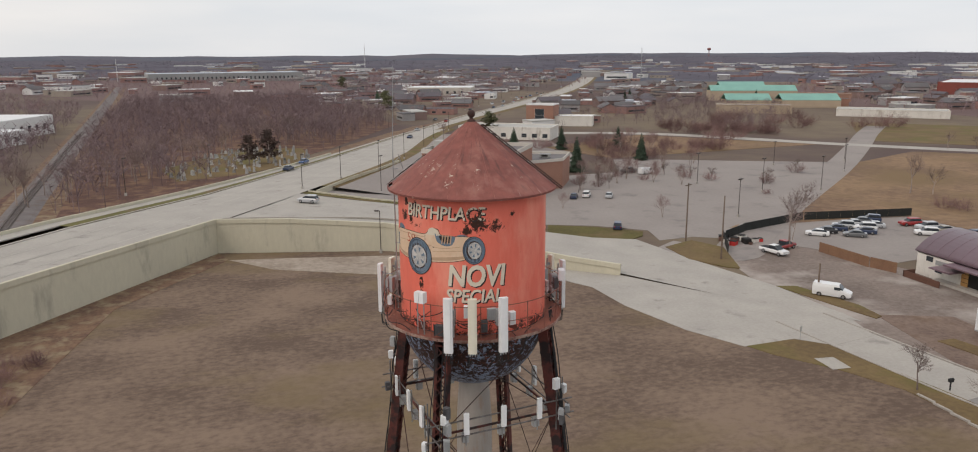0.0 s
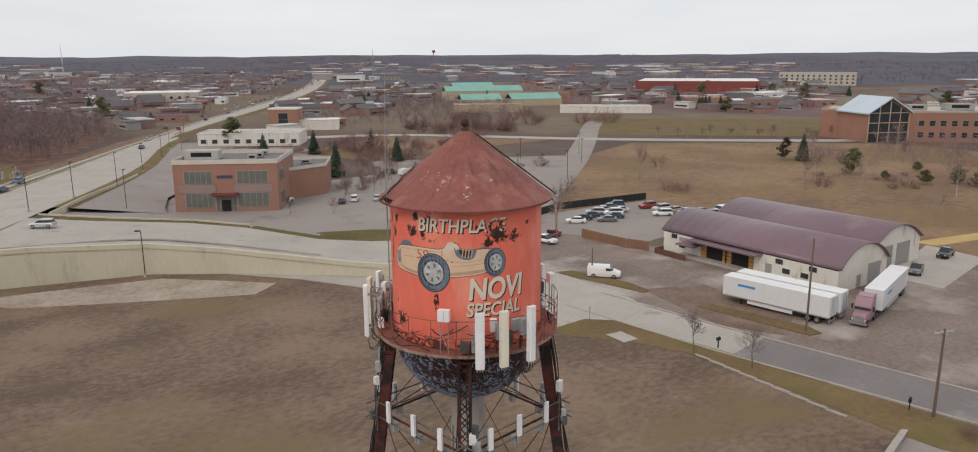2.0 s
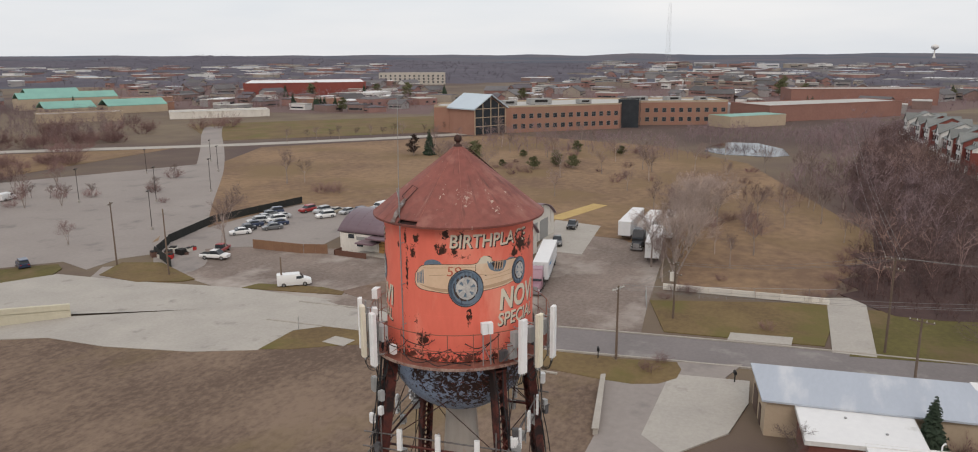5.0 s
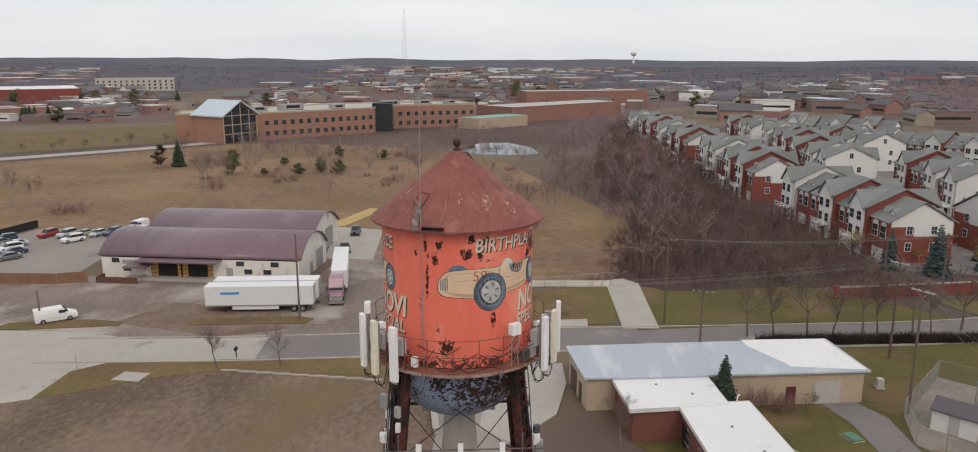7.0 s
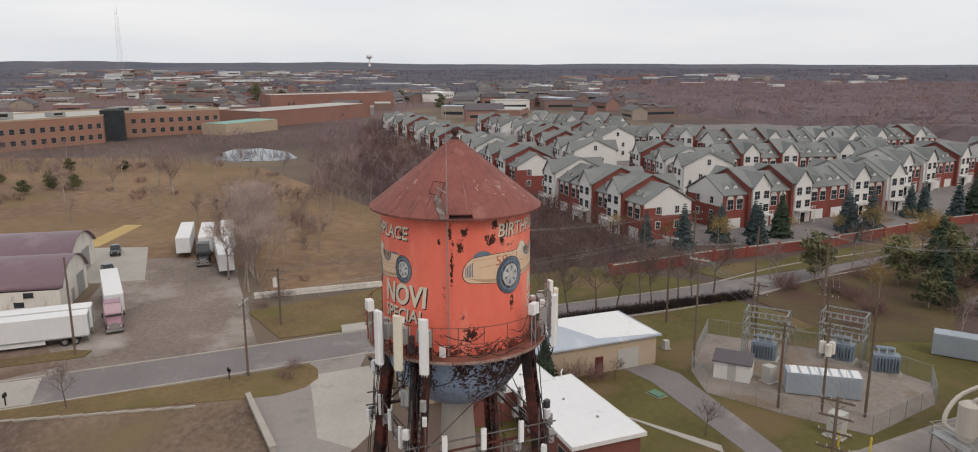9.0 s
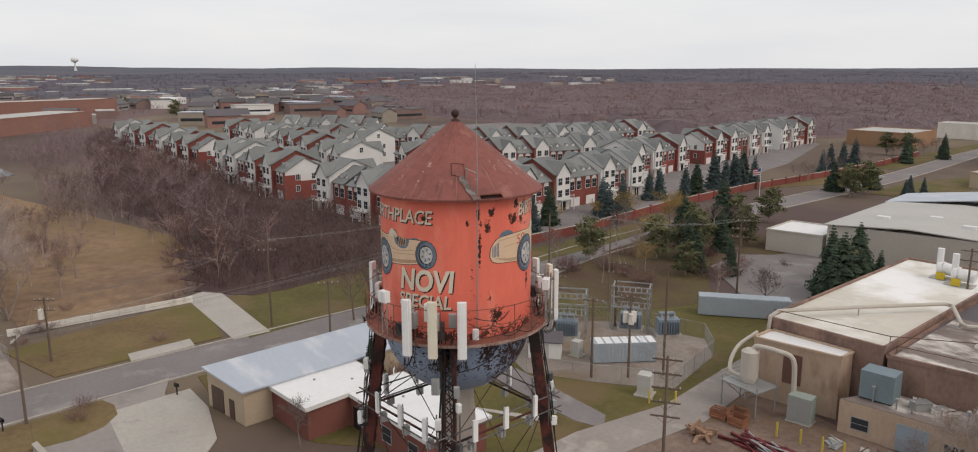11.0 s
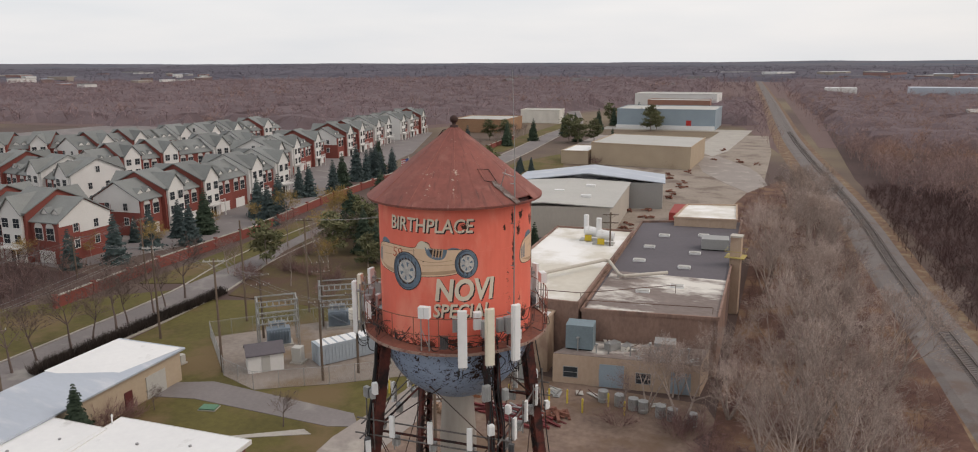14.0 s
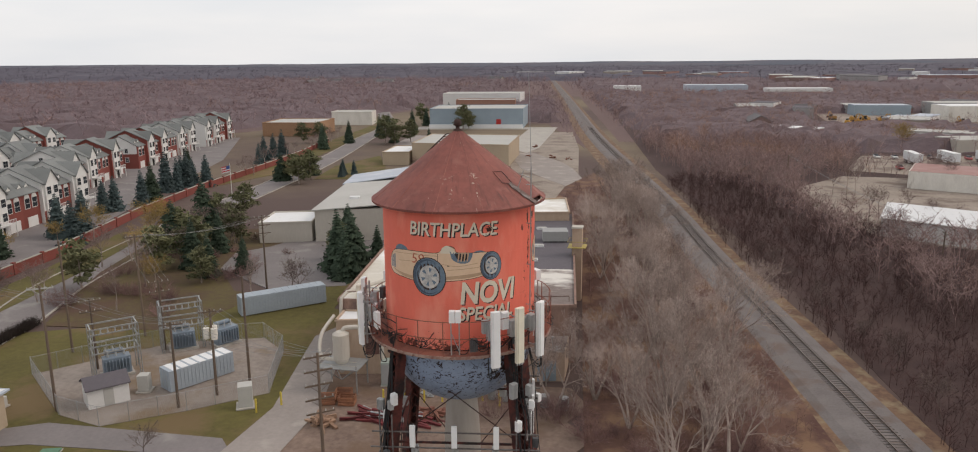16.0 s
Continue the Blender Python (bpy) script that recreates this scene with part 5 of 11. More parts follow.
for c in (256.5, 137.0, 17.0):
    for da, pm in ((-14, M_panel), (0.0 if c != 256.5 else -1.3, M_panel2), (15, M_panel)):
        antenna_unit(c + da, pm)


def small_box(az):
    m = Matrix.Rotation(radians(az), 4, "Z") @ Matrix.Translation((2.98, 0, 29.62))
    u = thing("equipment_box", "small white equipment box on a pipe stand at the balcony rail", "equipment box", m, "boxes at the rail")
    part("case", Geo().box(-0.1, -0.17, 0.02, 0.1, 0.0, 0.36).box(-0.1, 0.015, 0.02, 0.1, 0.17, 0.36), M_panel, u)
    g = Geo()
    for y in (-0.12, 0.12):
        g.tube((0, y, -1.0), (0, y, 0.05), 0.02, 0.02, 5)
    g.tube((0, -0.12, -0.3), (0, 0.12, -0.9), 0.012, 0.012, 4)
    part("stand", g, M_galv, u)


small_box(223)
small_box(102)
small_box(342)

# lower antenna frame between the legs
M_dullsteel = mat("dull_weathered_steel", (0.2, 0.195, 0.19), (0.11, 0.09, 0.085), rough=0.7, metal=0.3, s1=1.5, s2=8)
frame_ = part("pipe_frame", Geo(), M_dullsteel, tower, "galvanised pipe frame between the legs")
g = Geo()
for z in (25.25, 25.75):
    for i in range(4):
        a, b = leg_point(LEGS[i], z) * 1.0, leg_point(LEGS[(i + 1) % 4], z)
        d = (b - a).normalized() * 0.6
        n = Vector((a.x + b.x, a.y + b.y, 0)).normalized() * 0.25
        g.tube(a - d + n, b + d + n, 0.026, 0.026, 6)
for az in LEGS:
    for s in (-0.35, 0.35):
        p = leg_point(az, 25.5) + polar(0.2, az) + polar(s, az + 90)
        g.tube(p + Vector((0, 0, -0.7)), p + Vector((0, 0, 0.9)), 0.025, 0.025, 5)
me = g.mesh("pipe_frame", M_dullsteel)
solid(me)
frame_.data = me


def low_antenna(p, az, h=0.72):
    u = thing("small_panel_antenna", "small white panel antenna on the lower pipe frame", "antenna", Matrix.Translation(p) @ Matrix.Rotation(radians(az), 4, "Z"), "small antennas on the lower frame")
    part("panel", Geo().box(-0.03, -0.085, 0, 0.05, 0.085, h), M_panel, u)
    part("pipe", Geo().tube((-0.1, 0, -0.45), (-0.1, 0, h), 0.022, 0.022, 6), M_galv, u)
    part("clamp", Geo().box(-0.12, -0.03, 0.1, -0.03, 0.03, 0.16).box(-0.12, -0.03, h - 0.2, -0.03, 0.03, h - 0.14), M_galv, u)
    part("radio_box", Geo().box(-0.3, -0.1, -0.35, -0.12, 0.1, -0.05), M_rru, u)


for i in range(4):
    a, b = leg_point(LEGS[i], 25.5), leg_point(LEGS[(i + 1) % 4], 25.5)
    mid_az = LEGS[i] + 45
    for t in (0.18, 0.5, 0.82):
        p = a.lerp(b, t) + polar(0.36, mid_az)
        low_antenna(Vector((p.x, p.y, 25.32)), mid_az + (t - 0.5) * 30)

# radio units clamped behind the panels, on the rail and on the lower frame
M_dkbox = mat("dark_grey_radio_box", (0.12, 0.12, 0.125), (0.08, 0.08, 0.085), rough=0.6, s1=2, s2=9)


def radio_unit(m, w, h, mt, label):
    u = thing("radio_unit", label, "radio unit", m, "radio units on the tower")
    g = Geo().box(-0.07, -w / 2, 0, 0.07, w / 2, h)
    for i in range(4):
        g.box(0.06, -w / 2 + w * (i + 0.4) / 4.4, 0.03, 0.1, -w / 2 + w * (i + 0.4) / 4.4 + 0.015, h - 0.03)
    part("case", g, mt, u)
    part("clamp", Geo().box(-0.13, -0.04, h * 0.4, -0.07, 0.04, h * 0.6), M_dullsteel, u)


rr = random.Random(15)
for c in (256.5, 137.0, 17.0):
    for k in range(6):
        az = c + (-24, -17, -6, 5, 9, 22)[k] + rr.uniform(-2, 2)
        radio_unit(Matrix.Rotation(radians(az), 4, "Z") @ Matrix.Translation((2.86, 0, rr.uniform(28.62, 29.25))), rr.uniform(0.16, 0.3), rr.uniform(0.3, 0.55), (M_dkbox, M_rru, M_panel)[k % 3], ("dark grey radio unit clamped to the balcony rail", "grey radio unit clamped to the balcony rail", "white radio unit clamped to the balcony rail")[k % 3])
for az in LEGS:
    for k in range(5):
        p = leg_point(az, 0) * 0 + leg_point(az, rr.uniform(24.6, 27.2)) + polar(0.3, az) + polar(rr.choice((-1, 1)) * rr.uniform(0.25, 0.45), az + 90)
        radio_unit(Matrix.Translation(p) @ Matrix.Rotation(radians(az + rr.uniform(-40, 40)), 4, "Z"), rr.uniform(0.12, 0.24), rr.uniform(0.25, 0.5), (M_rru, M_panel, M_dkbox)[k % 3], ("grey radio unit clamped to a rusty leg", "white radio unit clamped to a rusty leg", "dark grey radio unit clamped to a rusty leg")[k % 3])

# cable bundles down two legs, loose cables at the balcony
rr = random.Random(5)
for az in (144, 54, 324, 234):
    g = Geo()
    for i in range(6 if az != 234 else 3):
        s, d = rr.uniform(-0.25, 0.25), rr.uniform(0.2, 0.34)
        pts = [leg_point(az, z) + polar(s + rr.uniform(-0.05, 0.05), az + 90) + polar(d + rr.uniform(-0.05, 0.06), az) for z in (28.9, 28.2, 27.2, 26.2, 25.2, 24.0, 22.5, 18, 8, 0.2)]
        g.path(smoothline(pts, 3), 0.019, 4)
    tagged(part("cable_run", g, M_wire, tower, "black cables strapped to a leg"), kind="stuff")
g = Geo()
for i in range(40):
    a = rr.uniform(0, 360)
    w = rr.uniform(8, 30)
    z = rr.uniform(28.65, 29.4)
    r = rr.uniform(2.5, 3.0)
    pts = smoothline([polar(r, a, z), polar(r + 0.1, a + w * 0.3, z - rr.uniform(0.02, 0.25)), polar(r, a + w * 0.7, z - rr.uniform(0.0, 0.2)), polar(r - 0.05, a + w, z + rr.uniform(-0.2, 0.3))], 5)
    g.path(pts, 0.014, 4)
tagged(part("cable_tangle", g, M_wire, bal, "tangle of black cables round the balcony"), kind="stuff")
g = Geo()
for a in (5, 125, 245):
    pts = smoothline([polar(2.9, a + 20, 28.4), polar(2.7, a + 28, 28.0), polar(2.5, a + 22, 27.5), polar(2.9, a + 40, 27.9), polar(3.0, a + 44, 28.5)], 6)
    g.path(pts, 0.016, 4)
tagged(part("cable_tangle", g, M_wire, bal), kind="stuff")

# ---- buildings ----
def windows_on(parent, wall_a, wall_b, zs, n, w, h, frame_mat=M_white, out=0.04, margin=0.0, pane=True):
    """n windows per row between two plan points (the outside is to the right of a -> b)."""
    a, b = Vector((*wall_a, 0)), Vector((*wall_b, 0))
    d = b - a
    ang = math.degrees(math.atan2(d.y, d.x))
    first = None
    for z in zs:
        for i in range(n):
            c = a + d.normalized() * (margin + (d.length - 2 * margin) * (i + 0.5) / n)
            m = pose(c.x, c.y, z, 0, 0, ang)
            if first is None:
                fr = part("window", Geo().box(-w / 2 - 0.08, -out - 0.04, -0.08, w / 2 + 0.08, 0.05, 0).box(-w / 2 - 0.08, -out, h, w / 2 + 0.08, 0.05, h + 0.08).box(-w / 2 - 0.08, -out, 0, -w / 2, 0.05, h).box(w / 2, -out, 0, w / 2 + 0.08, 0.05, h).box(-w / 2, -out + 0.012, h * 0.5 - 0.025, w / 2, 0.05, h * 0.5 + 0.025), frame_mat, parent)
                fr.matrix_basis = m
                pn = part("pane", Geo().box(-w / 2, -out + 0.02, 0, w / 2, 0.04, h), M_glass, fr)
                first = (fr, pn)
            else:
                fr = share(first[0], parent, m)
                share(first[1], fr, Matrix())


def flat_building(name, label, poly, h, wall, roofm, parapet=0.5, category="building", capm=None, z=0.0, group=""):
    b = thing(name, label, category, group=group)
    part("wall", Geo().prism(poly, z - 0.2, z + h), wall, b)
    n = len(poly)
    cx, cy = sum(p[0] for p in poly) / n, sum(p[1] for p in poly) / n
    part("roof", Geo().prism([(cx + (p[0] - cx) * 0.992, cy + (p[1] - cy) * 0.992) for p in poly], z + h - 0.2, z + h + 0.06), roofm, b)
    if parapet:
        g = Geo()
        for i in range(n):
            a, c = Vector((*poly[i], 0)), Vector((*poly[(i + 1) % n], 0))
            d = (c - a)
            m = pose(a.x, a.y, z + h, 0, 0, math.degrees(math.atan2(d.y, d.x)))
            g.box(-0.12, -0.14, 0.0, d.length + 0.12, 0.14, parapet, m)
        part("parapet", g, capm or wall, b)
    return b


def rect(x0, y0, x1, y1, turn=0.0):
    cx, cy = (x0 + x1) / 2, (y0 + y1) / 2
    c, s = math.cos(radians(turn)), math.sin(radians(turn))
    return [(cx + (x - cx) * c - (y - cy) * s, cy + (x - cx) * s + (y - cy) * c) for x, y in ((x0, y0), (x1, y0), (x1, y1), (x0, y1))]


def rooftop_unit(x, y, z, sx, sy, h, turn=0, m=None):
    u = thing("rooftop_unit", "grey metal air handling unit standing on a flat roof", "air conditioner", pose(x, y, z, 0, 0, turn), "roof units")
    part("case", Geo().box(-sx / 2, -sy / 2, 0.15, sx / 2, sy / 2, h), m or M_greyclad, u)
    part("curb", Geo().box(-sx / 2 + 0.1, -sy / 2 + 0.1, 0, sx / 2 - 0.1, sy / 2 - 0.1, 0.15), M_dark, u)
    part("grille", Geo().box(-sx * 0.3, -sy / 2 - 0.02, h * 0.35, sx * 0.3, -sy / 2 + 0.05, h * 0.8), M_dark, u)
    return u


# two-storey orange brick offices by the main road
M_officeroof = mat("grey_office_roof", (0.2, 0.19, 0.19), (0.15, 0.14, 0.14), rough=0.9, s1=0.1, s2=1.4)
M_palecap = mat("pale_stone_cap", (0.58, 0.54, 0.48), (0.5, 0.46, 0.41), rough=0.8, s1=0.3, s2=3)
M_blind = mat("tinted_glass_with_blinds", (0.12, 0.125, 0.11), (0.17, 0.17, 0.15), rough=0.2, s1=0.15, s2=1.2, stretch=(1, 1, 4))
BO = [(30.9, 174.5), (52.4, 161.6), (63.5, 179.5), (42, 192.5)]
office = flat_building("brick_office", "two-storey orange brick offices with dark glazed bays", BO, 11.8, M_brick, M_officeroof, 1.1, capm=M_palecap)
u = Vector((52.4 - 30.9, 161.6 - 174.5, 0))
uL = u.length
u.normalize()
ang = math.degrees(math.atan2(u.y, u.x))
mo = pose(30.9, 174.5, 0, 0, 0, ang)
for x0, x1, z0, z1 in ((2.6, 9.2, 7.0, 10.0), (15.2, 22.6, 7.0, 10.0), (2.6, 9.2, 1.2, 4.6), (15.2, 22.6, 1.2, 4.6), (9.8, 14.8, 0.3, 3.6)):
    w = part("window", Geo().box(x0 - 0.1, -0.1, z0 - 0.1, x1 + 0.1, 0.2, z1 + 0.1, mo), M_greyclad, office)
    n = 5
    for i in range(n):
        a = x0 + (x1 - x0) * i / n
        part("pane", Geo().box(a + 0.06, -0.14, z0, a + (x1 - x0) / n - 0.06, 0.0, z1, mo), M_blind, w)
for x0, x1 in ((1.2, 10.0), (14.4, 23.6)):
    part("spandrel", Geo().box(x0, -0.16, 4.8, x1, 0.1, 6.8, mo), mat("mauve_spandrel_panel", (0.3, 0.22, 0.2), (0.26, 0.19, 0.17), rough=0.7), office)
part("canopy", Geo().box(9.0, -1.8, 4.2, 15.4, 0.1, 4.6, mo), mat("dark_red_canopy", (0.2, 0.05, 0.05), (0.15, 0.04, 0.04), rough=0.7), office, "dark red entrance canopy")
part("door", Geo().box(11.2, -0.2, 0.05, 13.4, 0.0, 2.9, mo), M_dark, office)
part("sign_board", Geo().box(10.4, -0.12, 8.3, 14.2, 0.0, 9.0, mo), mat("blue_sign_board", (0.06, 0.07, 0.11), rough=0.5), office, "small dark oval sign panel")
m2 = pose(52.4, 161.6, 0, 0, 0, ang + 90)
for x0, x1, z0, z1 in ((2.5, 8, 7, 10), (12, 18, 7, 10), (2.5, 8, 1.2, 4.2), (12, 18, 1.2, 4.2)):
    w = part("window", Geo().box(x0 - 0.1, -0.1, z0 - 0.1, x1 + 0.1, 0.2, z1 + 0.1, m2), M_greyclad, office)
    part("pane", Geo().box(x0, -0.14, z0, x1, 0, z1, m2), M_blind, w)
rooftop_unit(40, 180, 11.86, 8.5, 4.0, 2.4, ang, M_roofl)
rooftop_unit(50, 172, 11.86, 2.2, 2, 1.3, ang)
rooftop_unit(53, 175, 11.86, 1.6, 1.6, 1.2, ang)
rooftop_unit(56, 180, 11.86, 1.6, 1.2, 1.0, ang)
flat_building("brick_annex", "lower orange brick annex with a dark flat roof", [(60, 174), (71.6, 176.6), (79, 190), (64, 195)], 7.8, M_brick, M_officeroof, 0.8, capm=M_palecap)
rooftop_unit(69, 184, 7.9, 3, 2, 1.2, ang)
fl = flat_building("flat_offices", "white and grey flat-roofed offices with a low pavilion", [(75, 318), (111, 294), (121, 310), (85, 334)], 5.2, M_whitep, M_roofl, 0.5)
windows_on(fl, (75, 318), (111, 294), [1.2], 9, 2.2, 1.6, M_greyclad)
bt = flat_building("brick_tower_house", "square brick tower house with a tall lattice window", [(124, 367), (136, 358), (143, 368), (131, 377)], 11, M_brick, M_roofl, 0.6, capm=M_roofw)
windows_on(bt, (124, 367), (136, 358), [2.6], 1, 5.0, 6.5)
flat_building("brick_annex", "low brick wing beside the tower house", [(137, 361), (156, 352), (162, 364), (143, 372)], 5.0, M_whitep, M_roofw, 0.4)


# ---- the pair of arched sheds ----
def arched_shed(x0, x1, y0, y1, eave, rise, label):
    """Ridge along y; the arch spans x0 to x1."""
    s = thing("arched_shed", label, "warehouse", group="arched sheds")
    cx, hw = (x0 + x1) / 2, (x1 - x0) / 2
    R = (hw * hw + rise * rise) / (2 * rise)
    n = 18
    arc = []
    a = math.asin(hw / R)
    for i in range(n + 1):
        t = -a + 2 * a * i / n
        arc.append((cx + R * math.sin(t), eave + R * math.cos(t) - (R - rise)))
    g = Geo()
    pts = [(x0, 0)] + [(x, z - 0.15) for x, z in arc] + [(x1, 0)]
    m = len(pts)
    g.add([(x, y, z) for y in (y0, y1) for x, z in pts], [tuple(range(m)), tuple(range(2 * m - 1, m - 1, -1)), (0, 1, m + 1, m), (m - 2, m - 1, 2 * m - 1, 2 * m - 2)])
    part("wall", g, M_whitep, s, "white painted block walls")
    g = Geo()
    o = [(cx + (x - cx) * 1.03, z + 0.1) for x, z in arc]
    vs = [(x, y, z) for y in (y0 - 0.5, y1 + 0.5) for x, z in arc] + [(x, y, z) for y in (y0 - 0.5, y1 + 0.5) for x, z in o]
    k = n + 1
    fs = [(i, i + 1, k + i + 1, k + i) for i in range(n)] + [(2 * k + i, 3 * k + i, 3 * k + i + 1, 2 * k + i + 1) for i in range(n)]
    fs += [(i, 2 * k + i, 2 * k + i + 1, i + 1) for i in range(n)] + [(k + i, k + i + 1, 3 * k + i + 1, 3 * k + i) for i in range(n)]
    fs += [(0, k, 3 * k, 2 * k), (n, 2 * k + n, 3 * k + n, k + n)]
    part("roof", g.add(vs, fs), M_purple, s, "curved purple-brown metal roof", smooth=True)
    for i in range(int((y1 - y0) / 2.4)):
        y = y0 + 2.4 * (i + 0.5)
        part("seam", Geo().path([(x, y, z) for x, z in o], 0.02, 3), M_purple, s)
    return s


near_shed = arched_shed(98.7, 113.5, 42, 78, 3.9, 3.4, "long white shed with a curved purple-brown metal roof and dock doors")
far_shed = arched_shed(114.3, 131, 45, 78, 4.4, 3.2, "taller white shed with a curved purple-brown metal roof")
mf = pose(98.7, 78, 0, 0, 0, -90)
for x in (10.5, 16.0):
    d = part("dock_door", Geo().box(x, -0.15, 0.6, x + 3.6, 0.1, 3.2, mf), M_dark, near_shed, "dark dock opening")
    for x0, x1 in ((x - 1.3, x), (x + 3.6, x + 4.5)):
        part("ochre_panel", Geo().box(x0, -0.2, 0.5, x1, 0.12, 3.3, mf), M_ochre, d, "ochre dock panel")
        for z in (1.1, 1.8, 2.5):
            part("panel_joint", Geo().box(x0, -0.215, z, x1, -0.19, z + 0.07, mf), M_dark, d)
part("dock_canopy", Geo().box(7.5, -2.4, 3.5, 22.2, 0.1, 3.75, mf), M_purple, near_shed, "flat purple canopy over the docks")
part("dock_ledge", Geo().box(5.0, -1.6, 0.0, 21.5, 0.05, 0.5, mf), M_conc, near_shed)
part("dock_rail", Geo().box(1.0, -3.6, 0.0, 8.4, -3.45, 1.1, mf).box(1.0, -3.6, 0.0, 1.15, -1.2, 1.1, mf), mat("rusty_brown_boards", (0.14, 0.07, 0.05), rough=0.9), near_shed, "rusty brown ramp boards")
part("porch", Geo().box(5.6, -3.2, 2.6, 9.6, 0.1, 2.85, mf), M_purple, near_shed)
for x, z in ((2.0, 2.8), (7.2, 2.8), (4.0, 1.3), (24.8, 2.7), (31.0, 2.7), (26.2, 1.3), (29.6, 1.3)):
    w = part("window", Geo().box(x - 0.1, -0.1, z - 0.1, x + 1.5, 0.05, z + 0.95, mf), M_whitep, near_shed)
    part("pane", Geo().box(x, -0.13, z, x + 1.4, 0.0, z + 0.85, mf), M_glass, w)
part("blind_panel", Geo().box(3.9, -0.09, 2.55, 6.8, 0.05, 3.3, mf), M_greyclad, near_shed, "grey boarded window")
part("door", Geo().box(22.9, -0.12, 0.1, 24.1, 0.05, 2.3, mf), M_greyclad, near_shed)
me2 = pose(98.7, 42, 0)
for x0, x1, z1 in ((5.5, 6.7, 2.2), (9.0, 12.6, 3.6)):
    part("door", Geo().box(x0, -0.12, 0.1, x1, 0.05, z1, me2), M_greyclad, near_shed)
for x0, x1 in ((17.8, 22.4), (24, 28.5)):
    part("door", Geo().box(x0, -0.12, 0.1, x1, 0.05, 4.2, pose(98.7, 45, 0)), M_greyclad, far_shed)
# board fence of the staff car park
g = thing("board_fence", "brown board fence along the staff car park", "fence")
for p, h in along([(92.9, 94, 0), (93.6, 84, 0), (95.5, 78.5, 0)], 2.4):
    part("fence_panel", Geo().cbox(p.x, p.y, 0, 2.36, 0.08, 1.9, math.degrees(h)), mat("brown_fence_board", (0.26, 0.15, 0.09), (0.2, 0.11, 0.07), rough=0.95), g)
g = thing("mesh_fence", "dark screened mesh fence round the car park", "fence")
M_screen = mat("black_fence_screen", (0.03, 0.032, 0.03), rough=0.9)
for p, h in along([(76, 100, 0), (80.5, 108.5, 0), (90, 114.5, 0), (108, 120.3, 0), (135, 117, 0)], 3.0):
    part("fence_panel", Geo().cbox(p.x, p.y, 0.05, 2.95, 0.04, 1.8, math.degrees(h)), M_screen, g)

# ---- low offices beside the tower: grey metal roof and brick wings with white roofs ----
lo = thing("low_office", "long low tan building with a streaked grey-white metal roof", "building")
LO = [(61.7, -4.3), (54.3, -6.2), (59.4, -37.0), (67.3, -35.0)]
part("wall", Geo().prism(LO, -0.1, 3.8), M_stucco, lo, "tan walls")
part("roof", Geo().prism([(62.1, -3.8), (53.8, -5.9), (59.1, -37.6), (67.8, -35.4)], [4.25, 3.8, 3.8, 4.25], [4.45, 4.0, 4.0, 4.45]), M_roofg, lo, "grey-white streaked metal roof")
part("roof_patch", Geo().prism([(59.3, -26.5), (66.2, -25), (67.6, -35.0), (59.3, -37.2)], [4.06, 4.45, 4.48, 4.04], [4.09, 4.47, 4.5, 4.07]), M_roofw, lo, "newer white roof sheets")
ml = pose(54.3, -6.2, 0, 0, 0, math.degrees(math.atan2(-30.8, 5.1)))
for x0, x1, h, m, nm, lb in ((25.6, 28.6, 2.7, M_roofl, "garage_door", "pale garage door"), (22.4, 23.5, 2.2, mat("dark_red_door", (0.12, 0.03, 0.03), rough=0.6), "door", "dark red door")):
    part(nm, Geo().box(x0, -0.08, 0.05, x1, 0.1, h, ml), m, lo, lb)
mn = pose(61.7, -4.3, 0, 0, 0, math.degrees(math.atan2(-1.9, -7.4)))
M_brdoor = mat("brown_garage_door", (0.11, 0.07, 0.055), rough=0.7)
part("garage_door", Geo().box(0.9, -0.08, 0.05, 3.4, 0.1, 2.7, mn), M_brdoor, lo, "brown garage door")
part("door", Geo().box(4.6, -0.08, 0.05, 5.6, 0.1, 2.2, mn), M_brdoor, lo)
M_edge = mat("white_edge_trim", (0.7, 0.7, 0.68), (0.6, 0.59, 0.57), rough=0.6, s1=0.4, s2=3)
M_rru0 = mat("grey_drain_metal", (0.3, 0.3, 0.3), rough=0.6)
bw = thing("brick_wing", "low red brick office wing with a bright white roof", "building")
BW = [(55.2, -9.2), (57.0, -19.0), (49.6, -20.0), (50.0, -22.2), (36.4, -24.4), (35.3, -17.4), (48.5, -15.5), (47.6, -10.6)]
M_wingbrick = mat("brown_red_wing_brick", (0.22, 0.085, 0.067), (0.15, 0.058, 0.047), rough=0.95, s1=0.4, s2=6, amount=0.7, bump=0.01, bscale=14)
part("wall", Geo().prism(BW, -0.1, 3.4), M_wingbrick, bw, "brown-red brick walls")
